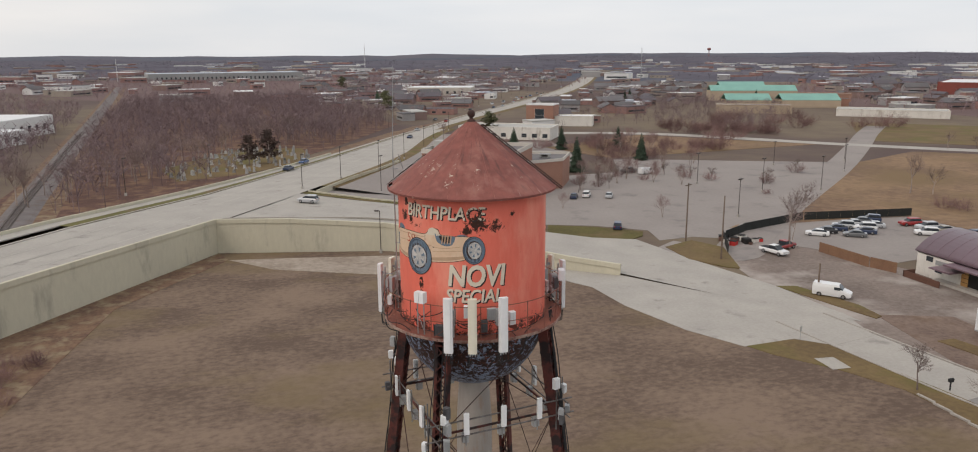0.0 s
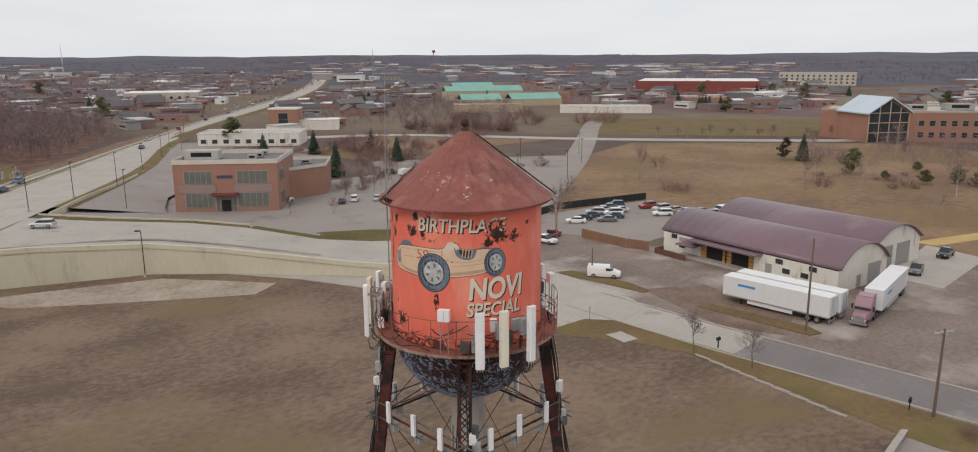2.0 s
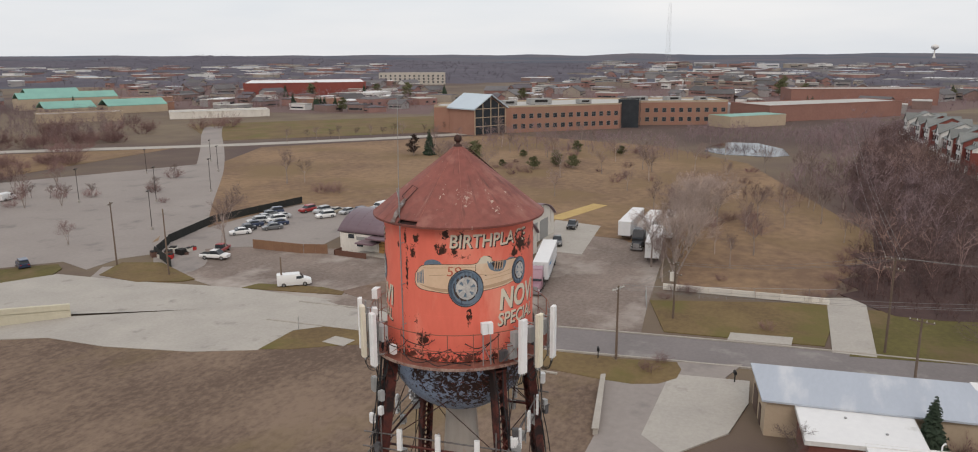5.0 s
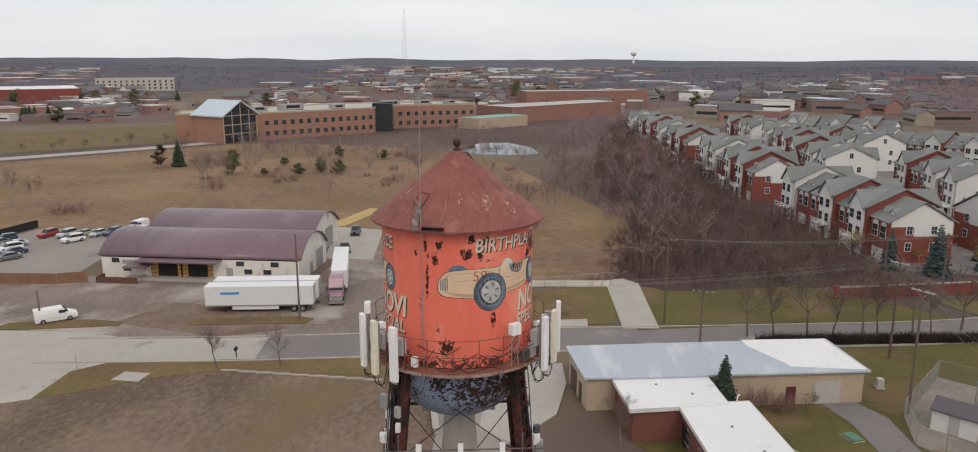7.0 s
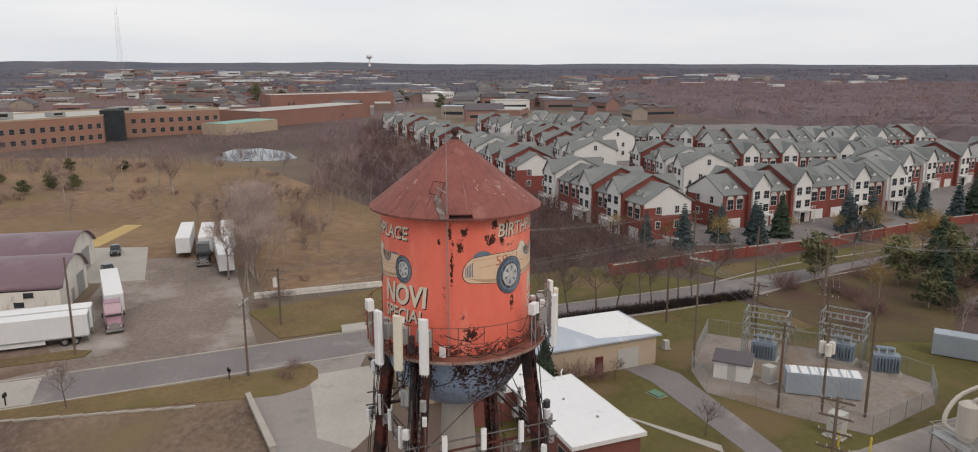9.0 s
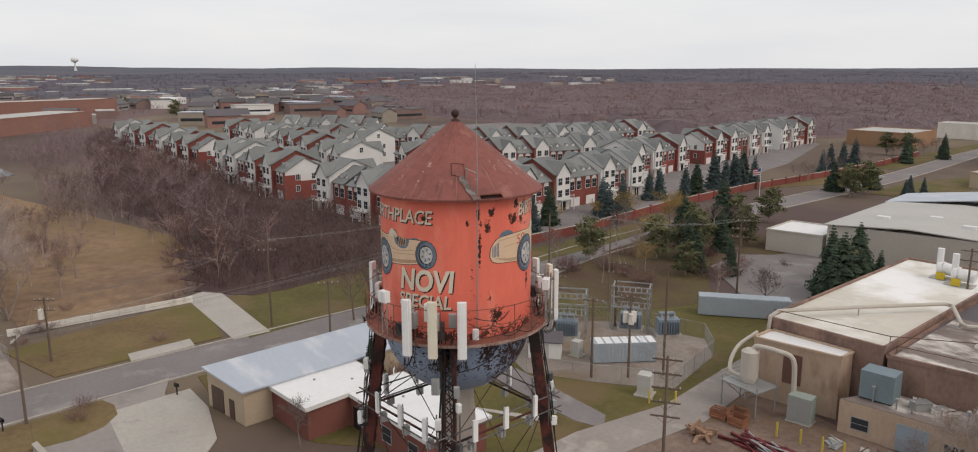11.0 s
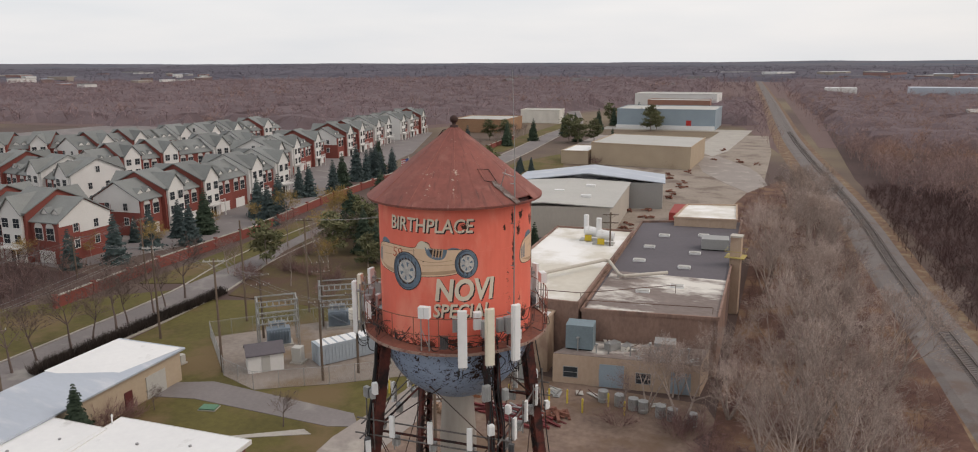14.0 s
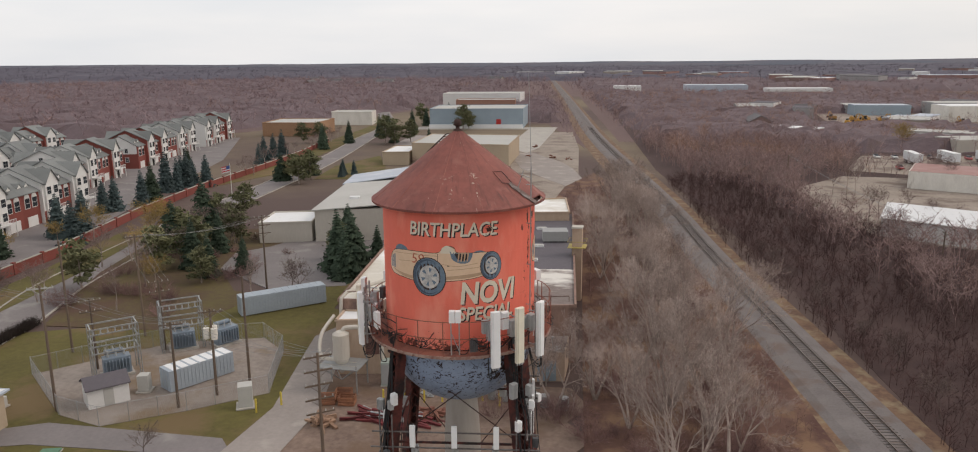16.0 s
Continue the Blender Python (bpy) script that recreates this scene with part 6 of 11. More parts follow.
for q, z in (([(55.5, -8.8), (57.2, -19.2), (49.5, -20.3), (47.2, -10.3)], 3.75), ([(48.9, -15.2), (50.4, -22.5), (36.1, -24.8), (34.9, -17.1)], 3.72)):
    part("roof", Geo().prism(q, 3.4, z), M_roofw, bw, "bright white roof")
    cx, cy = sum(p[0] for p in q) / 4, sum(p[1] for p in q) / 4
    for a, b in zip(q, q[1:] + q[:1]):
        o = [(p[0] + (p[0] - cx) * 0.012, p[1] + (p[1] - cy) * 0.012) for p in (b, a)]
        part("roof_edge", Geo().prism([a, b] + o, 3.36, z + 0.05), M_edge, bw)
for x, y in ((53.5, -13.5), (51.5, -17.0), (44.5, -19.6), (40.0, -21.5)):
    part("roof_drain", Geo().tube((x, y, 3.72), (x, y, 3.86), 0.14, 0.14, 8), M_rru0, bw)
windows_on(bw, (48.5, -15.5), (35.3, -17.4), [0.8], 3, 1.5, 1.5, M_greyclad)
mw_ = pose(48.5, -15.5, 0, 0, 0, math.degrees(math.atan2(-1.9, -13.2)))
part("doorway", Geo().box(0.6, -0.06, 0.05, 1.9, 0.1, 2.4, mw_), M_dark, bw, "dark glazed doorway")
part("roof_vent", Geo().path(smoothline([(50, -21.2, 3.7), (50, -21.2, 4.3), (50.2, -21.4, 4.5), (50.5, -21.5, 4.3)], 4), 0.07, 6), M_roofw, bw)

M_scrapbrown = mat("brown_rusted_pipe", (0.16, 0.09, 0.07), (0.1, 0.06, 0.05), rough=0.9)
# ---- the old works: white and black roofs, brick ends, rooftop plant ----
wk = flat_building("works_hall", "brick works hall with a dirty white roof", [(32.2, -60.5), (19.3, -62.2), (25.3, -103.5), (38.3, -101.2)], 8.0, M_workbrick, M_roofc, 0.35)
wk2 = flat_building("works_hall", "works hall with a black roof and patched tan end", [(18.9, -62.3), (3.5, -66.3), (10.8, -124.5), (27.2, -115.5)], 7.2, M_workbrick, M_roofd, 0.4)
part("roof_patch", Geo().prism([(18.7, -62.8), (3.8, -66.7), (5.6, -83.2), (21.3, -81)], 7.22, 7.32), M_rooft, wk2, "flaking pale roof patches")
flat_building("works_annex", "tan brick annex with a white roof behind the works", [(10.6, -117.5), (21.2, -115.2), (22.0, -128.8), (13.2, -132.2)], 8.7, M_workstore, M_roofc, 0.3)
wk3 = flat_building("works_store", "beige block store with a pale flat roof", [(30.9, -56.6), (21.9, -59.0), (22.2, -61.6), (31.4, -60.3)], 6.8, M_workstore, M_roofw, 0.25)
lean = flat_building("works_shed", "low lean-to with a patched dirty white roof", [(20.2, -56.6), (4.0, -60.4), (4.2, -65.8), (18.8, -62.0)], 3.6, M_workstore, M_rooft, 0.0)
windows_on(lean, (4.0, -60.4), (20.2, -56.6), [0.9], 4, 1.6, 1.2, M_greyclad)
for i, (x, y) in enumerate(((14.5, -73), (19.5, -88), (20.5, -97), (20.5, -106), (12.5, -87), (13, -96), (14.5, -109), (11, -77))):
    s = thing("skylight", "white curb skylight on the black roof", "skylight", pose(x, y, 7.3, 0, 0, 12), "skylights")
    part("curb", Geo().box(-0.9, -0.55, 0, 0.9, 0.55, 0.25), M_roofw, s)
    part("dome", Geo().box(-0.8, -0.45, 0.25, 0.8, 0.45, 0.36), M_roofl, s)
rooftop_unit(11, -101, 7.3, 4.2, 3.2, 1.8, 12)


def blower(x, y):
    """A rooftop fan: round duct elbow with an upright stack and a yellow guard."""
    b = thing("roof_blower", "white roof blower with an upright stack and a yellow guard", "roof blower", pose(x, y, 8.05, 0, 0, 10), "roof blowers")
    part("base", Geo().box(-1.6, -1.0, 0, 1.8, 1.0, 0.22), M_roofl, b)
    part("duct", Geo().tube((-1.6, 0, 1.3), (0.4, 0, 1.5), 0.75, 0.85, 16).tube((0.4, 0, 1.5), (1.0, 0, 1.5), 0.95, 0.95, 16), M_roofw, b, smooth=False)
    part("exhaust", Geo().tube((0.9, 0, 1.2), (0.9, 0, 4.2), 0.42, 0.42, 14), M_roofw, b)
    part("guard", Geo().box(-0.2, 1.0, 0.2, 0.9, 1.3, 1.1), mat("yellow_guard_paint", (0.62, 0.45, 0.04), rough=0.6), b, "yellow guard")


blower(29.5, -94.5)
blower(26.8, -93.0)
duct = thing("roof_duct", "long beige pipe duct across the works roofs", "duct")
part("pipe", Geo().path([(31.9, -60.2, 5.5), (31.8, -60.4, 8.4), (31.4, -61.2, 9.0), (27, -70, 9.1), (22.2, -79.6, 9.1), (21.6, -80.2, 8.9), (19.2, -77.6, 7.9), (18.5, -77.4, 7.8), (13.5, -81.5, 7.9)], 0.24, 8), M_beige, duct)
part("support", Geo().tube((27, -70, 8), (27, -70, 9.1), 0.08, 0.08, 5).tube((19.5, -78, 7.2), (19.5, -78, 8.3), 0.08, 0.08, 5), M_galv, duct)
cyc = thing("dust_collector", "beige dust collector with pipes and a steel platform against the store", "dust collector")
part("drum", Geo().lathe([(0.95, 3.6), (0.95, 6.5), (0.5, 6.8), (0.01, 6.8)], 18, 29.0, -53.6), M_beige, cyc)
part("hopper", Geo().lathe([(0.2, 1.8), (0.95, 3.6)], 18, 29.0, -53.6), M_beige, cyc)
part("pipe", Geo().path(smoothline([(28.8, -53.8, 6.7), (28.5, -54, 7.1), (26.4, -54.6, 7.1), (25.0, -55.4, 6.4), (24.8, -55.6, 3.0)], 4), 0.27, 8).path(smoothline([(29.5, -53.3, 3.4), (31.6, -53.6, 3.6), (32.3, -55.5, 5.5), (32.0, -58.5, 6.8)], 4), 0.22, 8), M_beige, cyc)
g = Geo()
for x, y in ((26.5, -51.8), (31, -51.8), (31, -54.9), (26.5, -55)):
    g.tube((x, y, 0), (x, y, 3.6), 0.09, 0.09, 5)
    g.tube((x, y, 3.0), (29, -53.3, 1.0), 0.05, 0.05, 4)
g.box(26.3, -55.2, 2.9, 31.2, -51.6, 3.02)
part("platform", g, M_galv, cyc)
g = Geo()
for z in (3.5, 4.0):
    g.path([(26.3, -51.6, z), (31.2, -51.6, z), (31.2, -55.2, z)], 0.03, 4)
part("platform_rail", g, M_beige, cyc)
ch = thing("chimney", "square tan chimney with a steel platform beside the works", "chimney", pose(6.2, -92, 0))
part("flue", Geo().prism([(-0.75, -0.75), (0.75, -0.75), (0.75, 0.75), (-0.75, 0.75)], 0, 11.6), M_workstore, ch)
part("cap", Geo().box(-0.85, -0.85, 11.6, 0.85, 0.85, 11.85), M_beige, ch)
part("platform", Geo().box(-1.4, -1.4, 8.6, 1.4, 1.4, 8.7).path([(-1.4, -1.4, 9.6), (1.4, -1.4, 9.6), (1.4, 1.4, 9.6), (-1.4, 1.4, 9.6), (-1.4, -1.4, 9.6)], 0.04, 4), mat("yellow_steel_paint", (0.45, 0.36, 0.12), rough=0.7), ch, "yellow steel platform")
rooftop_unit(18.0, -59.8, 3.7, 3.2, 2.4, 3.0, 12, mat("blue_grey_unit", (0.2, 0.26, 0.29), rough=0.6))
rooftop_unit(8.5, -62, 3.7, 2.4, 2.2, 1.6, 12)

# loose sheets, pipes and boards on the lean-to roof and along its wall
q = random.Random(31)
for i in range(18):
    x = q.uniform(5, 19)
    y = -60.2 + (x - 4) * 0.2 - q.uniform(0.4, 4.6)
    on = i % 3
    if on == 2:
        y = -58.6 + (x - 4) * 0.235 + q.uniform(0.5, 2.4)
    b = thing("scrap_sheet", "loose dirty sheet and pipe lying about the works" if on == 2 else "loose dirty sheet and pipe on the lean-to roof", "scrap", pose(x, y, 0.1 if on == 2 else 3.68, 0, 0, q.uniform(0, 180)), "loose scrap at the works")
    L = q.uniform(0.8, 2.2)
    part("sheet", Geo().box(-L / 2, -0.4, 0.0, L / 2, 0.4, 0.05, pose(0, 0, 0.08, q.uniform(-6, 6), q.uniform(-5, 5), 0)), q.choice((M_whitep, M_galv, M_roofl, M_greyclad)), b)
    part("pipe", Geo().tube((-L * 0.7, 0.2, 0.2), (L * 0.7, -0.3, 0.24), 0.06, 0.06, 6), q.choice((M_galv, M_scrapbrown)), b)
for i in range(7):
    x = 6 + 2.0 * i + q.uniform(-0.5, 0.5)
    b = thing("roof_vent_pipe", "thin steel vent pipe on the lean-to roof", "vent pipe", pose(x, -61.2 + (x - 4) * 0.2, 3.62), "vent pipes")
    h = q.uniform(0.8, 2.0)
    part("pipe", Geo().tube((0, 0, 0), (0, 0, h), 0.09, 0.09, 8), M_galv, b)
    part("cowl", Geo().lathe([(0.2, h - 0.05), (0.2, h + 0.1), (0.01, h + 0.22)], 10), M_galv, b)

# lean-to details: openings, pipes and roof clutter
for x0, x1, h in ((1.0, 3.2, 2.6), (8.4, 11.2, 2.8)):
    part("roller_door", Geo().box(x0, -0.1, 0.05, x1, 0.06, h, pose(4.0, -60.4, 0, 0, 0, math.degrees(math.atan2(3.8, 16.2)))), M_blueclad, lean, "grey-blue roller door")
q = random.Random(3)
for i in range(7):
    b = thing("roof_crate", "dirty metal box standing on the lean-to roof", "box", pose(q.uniform(6.5, 17.5), q.uniform(-62.6, -60.6), 3.66, 0, 0, q.uniform(0, 90)), "roof boxes")
    s = q.uniform(0.4, 0.9)
    part("case", Geo().box(-s, -s * 0.6, 0, s, s * 0.6, s * 0.9), q.choice((M_galv, M_greyclad, M_whitep)), b)
    part("lid", Geo().box(-s * 1.05, -s * 0.65, s * 0.9, s * 1.05, s * 0.65, s * 0.9 + 0.06), M_galv, b)
for z, pts in ((8.5, ((31.8, -61), (19.5, -63.5), (10, -72))), (7.5, ((19.0, -64), (4.5, -68)))):
    pr = thing("pipe_rail", "thin rusty pipe rail across the works roof", "pipe")
    part("pipe", Geo().path([(x, y, z + 0.6) for x, y in pts], 0.05, 5), M_scrapbrown, pr)
    for x, y in pts:
        part("stanchion", Geo().tube((x, y, z - 0.5), (x, y, z + 0.6), 0.04, 0.04, 5), M_scrapbrown, pr)
wd = part("door", Geo().box(3.4, -0.1, 2.6, 5.4, 0.08, 6.0, pose(30.9, -56.6, 0, 0, 0, math.degrees(math.atan2(-2.4, -9.0)))), mat("brown_steel_door", (0.17, 0.09, 0.075), rough=0.8), wk3, "tall brown door over the platform")
cab = thing("green_cabinet", "tall grey-green electrical cabinet in the works yard", "cabinet", pose(23.6, -55.4, 0.08, 0, 0, 15))
part("case", Geo().box(-1.2, -0.8, 0.12, 1.2, 0.8, 2.9), mat("grey_green_paint", (0.3, 0.35, 0.31), (0.25, 0.29, 0.26), rough=0.6), cab)
part("plinth", Geo().box(-1.3, -0.9, 0, 1.3, 0.9, 0.12), M_conc, cab)
for s in (-1, 1):
    part("door", Geo().box(s * 0.6 - 0.55, 0.79, 0.3, s * 0.6 + 0.55, 0.83, 2.7), M_greyclad, cab)

# ---- sheds beyond the works ----
gb = thing("grey_works", "large beige metal works with a pale low-pitched roof", "warehouse")
GB = [(64, -120), (38, -129), (44.5, -163), (71, -154)]
part("wall", Geo().prism(GB, -0.1, 6.8), M_beige, gb)
part("roof", Geo().prism([(64.5, -119.3), (51, -124.2), (57.8, -158.6), (71.6, -153.9)], [6.7, 7.5, 7.5, 6.7], [6.9, 7.7, 7.7, 6.9]), M_roofl, gb)
part("roof", Geo().prism([(51, -124.2), (37.4, -129), (44.2, -163.3), (57.8, -158.6)], [7.5, 6.7, 6.7, 7.5], [7.7, 6.9, 6.9, 7.7]), M_roofl, gb)
for x, y in ((46, -136), (54, -140), (60, -132), (50, -150)):
    part("skylight", Geo().cbox(x, y, 7.2, 2.2, 1.2, 0.6, 15), M_roofw, gb)
gb2 = thing("grey_works", "grey metal shed with a white gabled roof", "warehouse")
part("wall", Geo().prism([(72, -154.6), (37, -166.4), (41, -181), (75.5, -170)], -0.1, 6.6), M_greyclad, gb2)
part("roof", Geo().prism([(72.6, -154), (54.5, -160), (58.4, -175.8), (76.2, -170)], [6.5, 8.8, 8.8, 6.5], [6.7, 9.0, 9.0, 6.7]), M_roofg, gb2)
part("roof", Geo().prism([(54.5, -160), (36.4, -166.6), (40.4, -181.4), (58.4, -175.8)], [8.8, 6.5, 6.5, 8.8], [9.0, 6.7, 6.7, 9.0]), M_roofg, gb2)
part("door", Geo().box(-0.08, 3, 0, 0.1, 8, 4.6, pose(37, -166.4, 0, 0, 0, 195)), M_white, gb2)
flat_building("small_office", "low white-roofed office beside the works", [(75, -116.5), (64.8, -120), (67.5, -131), (77.5, -128)], 4.2, M_beige, M_roofw, 0.3)
flat_building("tan_works", "tan block works with a pale flat roof", [(83, -240), (47, -239), (50, -275), (86, -275)], 7.6, M_stucco, M_roofl, 0.3)
flat_building("small_office", "tan and white low office", [(93, -236), (83.5, -238), (86, -258), (95, -256)], 4.6, M_stucco, M_roofw, 0.3)
bl = flat_building("blue_works", "long blue-grey metal works with a red door", [(121, -384), (70, -392), (74, -430), (126, -420)], 10.5, M_blueclad, M_roofl, 0.4)
part("red_door", Geo().box(82, -390.6, 0, 88, -389.7, 5.0, None), M_reddoor, bl, "bright red roller door")
part("base_band", Geo().prism([(121.4, -383.4), (70, -391.4), (70, -391.8), (121.4, -384.2)], 0, 2.2), M_roofw, bl)
flat_building("yellow_works", "ochre block works with a pale flat roof", [(192, -328), (164, -332), (168, -362), (196, -356)], 6.6, mat("ochre_block", (0.36, 0.215, 0.13), (0.28, 0.165, 0.1), rough=0.9, s1=0.1, s2=1.4), M_roofl, 0.4)
flat_building("far_works", "white works seen over the woods", [(165, -560), (105, -570), (107, -600), (168, -592)], 11, M_white, M_roofl, 0.4)
flat_building("far_works", "brick and white works seen over the woods", [(140, -508), (98, -513), (101, -532), (143, -528)], 9, M_brick, M_roofl, 0.4)
flat_building("white_store", "white store with awnings", [(186, -398), (162, -401), (165, -416), (188, -412)], 7.5, M_whitep, M_roofl, 0.4)
rs = flat_building("red_shed", "small red shed in the works yard", [(30, -146), (24, -147), (25.5, -158), (31.5, -157)], 3.4, mat("faded_red_cladding", (0.4, 0.07, 0.06), rough=0.8), mat("faded_red_roof", (0.36, 0.08, 0.07), rough=0.8), 0.0)
ws = thing("white_shed", "long white shed with a curved roof west of the railway", "warehouse")
part("wall", Geo().prism([(-51.5, -148), (-85, -130), (-91, -142), (-57, -160)], 0, 4.0), M_white, ws)
part("roof", Geo().prism([(-51, -147.5), (-85, -129.2), (-88, -136), (-54, -154.4)], [4, 4, 6.2, 6.2], [4.15, 4.15, 6.35, 6.35]).prism([(-54, -154.4), (-88, -136), (-91.5, -143), (-57.5, -160.8)], [6.2, 6.2, 4, 4], [6.35, 6.35, 4.15, 4.15]), M_roofw, ws)
flat_building("far_shed", "low shed with a faded red roof west of the railway", [(-75, -215), (-130, -190), (-138, -208), (-82, -234)], 5, M_whitep, mat("faded_red_metal_roof", (0.3, 0.16, 0.14), (0.36, 0.22, 0.2), rough=0.7), 0.0)

# ---- school-like brick blocks with a glass gable ----
sc = flat_building("brick_college", "long orange brick college building with dark glass bays", [(316, 178), (328, 141), (372, 98), (392, 100), (418, 50), (446, 62), (410, 130), (356, 170), (340, 188)], 12.5, M_brick, M_roofl, 0.8, capm=M_stucco)
windows_on(sc, (328, 141), (372, 98), [2.0, 7.0], 14, 2.2, 2.2, M_greyclad)
windows_on(sc, (392, 100), (418, 50), [2.0, 7.0], 12, 2.2, 2.2, M_greyclad)
gl = thing("glass_gable", "tall gabled glass hall with a pale roof", "building")
mg = pose(334, 158, 0, 0, 0, -115)
GAB = [(-20, 0), (-20, 12.5), (-10, 18.5), (0, 12.5), (0, 0)]
part("wall", Geo().profile(GAB, -4, 15.8, mg), M_brick, gl, "brick side walls")
end = part("glass_wall", Geo().profile([(-19.2, 0.3), (-19.2, 12.4), (-10, 17.9), (-0.8, 12.4), (-0.8, 0.3)], 15.8, 16.0, mg), M_glass, gl, "dark glass end wall")
for y in (-20, -15, -10, -5, -0.4):
    part("mullion", Geo().box(15.9, y, 0, 16.2, y + 0.4, 12.4 + (10 - abs(y + 10)) * 0.55, mg), M_stucco, end)
for z in (4.0, 8.2, 12.4):
    part("transom", Geo().box(15.9, -20, z, 16.15, 0, z + 0.35, mg), M_stucco, end)
part("roof", Geo().profile([(-21, 12.1), (-10, 18.8), (1, 12.1), (1, 12.7), (-10, 19.4), (-21, 12.7)], -5, 17.2, mg), mat("pale_blue_metal_roof", (0.5, 0.58, 0.64), (0.44, 0.52, 0.58), rough=0.45, s1=0.1, s2=1), gl, "pale blue metal roof")
flat_building("college_tower", "dark glass stair tower", [(376, 100), (388, 102), (392, 92), (380, 90)], 14.5, M_glass, M_dark, 0.3)
M_dullbrick = mat("dull_brown_red_brick", (0.3, 0.16, 0.128), (0.23, 0.12, 0.098), rough=0.9, s1=0.06, s2=0.8, amount=0.6)
for x, y, sx, sy, h in ((345, 150, 8, 5, 2.4), (358, 138, 12, 6, 3.0), (372, 118, 7, 5, 2.2), (400, 96, 10, 6, 2.8), (414, 80, 9, 5, 2.4), (424, 66, 6, 5, 2.0)):
    rooftop_unit(x, y, 12.6, sx, sy, h, -45)
rs2 = flat_building("red_block", "long red brick and green-roofed store", [(440, 30), (520, -40), (545, -20), (465, 55)], 9, M_dullbrick, M_roofl, 0.5)
flat_building("red_block", "red brick store with white awnings", [(600, 30), (640, -70), (670, -60), (630, 40)], 12, M_dullbrick, M_roofl, 0.5)
flat_building("low_pavilion", "low pavilion with a green metal roof", [(395, 45), (425, 20), (435, 32), (405, 58)], 6, M_stucco, M_greenroof, 0)
flat_building("big_store", "wide red brick store with a white roof", [(552, 520), (630, 432), (720, 500), (640, 590)], 12, M_redbrick, M_roofw, 0.5)
for x0, y0, x1, y1, h in ((336, 531, 398, 504, 12), (304, 458, 333, 446, 9), (340, 444, 377, 429, 9), (372, 575, 408, 560, 13)):
    d = Vector((x1 - x0, y1 - y0, 0))
    n = Vector((-d.y, d.x, 0)).normalized() * 22
    m = thing("green_roof_store", "shopping block with a sea-green metal roof", "store", group="green roofed stores")
    pl = [(x0, y0), (x1, y1), (x1 + n.x, y1 + n.y), (x0 + n.x, y0 + n.y)]
    part("wall", Geo().prism(pl, 0, h - 4), M_stucco, m)
    mid0, mid1 = (x0 + n.x / 2, y0 + n.y / 2), (x1 + n.x / 2, y1 + n.y / 2)
    part("roof", Geo().prism([pl[0], pl[1], mid1, mid0], [h - 4, h - 4, h, h], [h - 3.6, h - 3.6, h + 0.4, h + 0.4]).prism([mid0, mid1, pl[2], pl[3]], [h, h, h - 4, h - 4], [h + 0.4, h + 0.4, h - 3.6, h - 3.6]), M_greenroof, m, "sea-green metal roof")
for cx, cy, w, d, h, tn, wm, rm, lb in ((293, 410, 46, 18, 5, -32, M_stucco, M_rooft, "long low tan shop row with a grey roof"), (352, 356, 60, 20, 4, -42, M_whitep, M_roofl, "long low pale shop row"), (420, 500, 40, 14, 6, -40, M_brick, M_roofl, "low orange brick shop row"), (386, 452, 26, 16, 5, -40, M_brick, M_roofd, "small brown brick shop"), (460, 360, 34, 18, 6, -40, M_brick, M_roofl, "small orange brick store")):
    c_, s_ = math.cos(radians(tn)), math.sin(radians(tn))
    sb = flat_building("shop_row", lb, [(cx + x * c_ - y * s_, cy + x * s_ + y * c_) for x, y in ((-w / 2, -d / 2), (w / 2, -d / 2), (w / 2, d / 2), (-w / 2, d / 2))], h, wm, rm, 0.5, group="shop rows")
ho = flat_building("hotel", "pale three-storey hotel far across the fields", [(851, 561), (890, 482), (915, 495), (876, 574)], 15, M_beige, M_roofl, 0.6)
windows_on(ho, (851, 561), (890, 482), [2.5, 6.5, 10.5], 14, 2.4, 2.2, M_white)

# brick boundary wall along the townhouses
bwll = thing("brick_boundary_wall", "long red brick boundary wall with a pale coping", "wall", kind="structure")
for p, h in along([(98.5, -47, 0), (104, -70, 0), (108, -96, 0), (119, -135, 0), (126, -172, 0), (131, -222, 0), (136, -258, 0), (145, -300, 0)], 8.0):
    mm = pose(p.x, p.y, 0, 0, 0, math.degrees(h))
    part("wall_panel", Geo().box(0, -0.15, 0, 8.0, 0.15, 1.9, mm), M_redbrick, bwll)
    part("coping", Geo().box(-0.05, -0.2, 1.9, 8.05, 0.2, 2.05, mm), M_kerb, bwll)
    part("pier", Geo().box(-0.3, -0.3, 0, 0.3, 0.3, 2.3, mm), M_redbrick, bwll)

# ---- townhouse rows ----
M_town_glass = M_glass


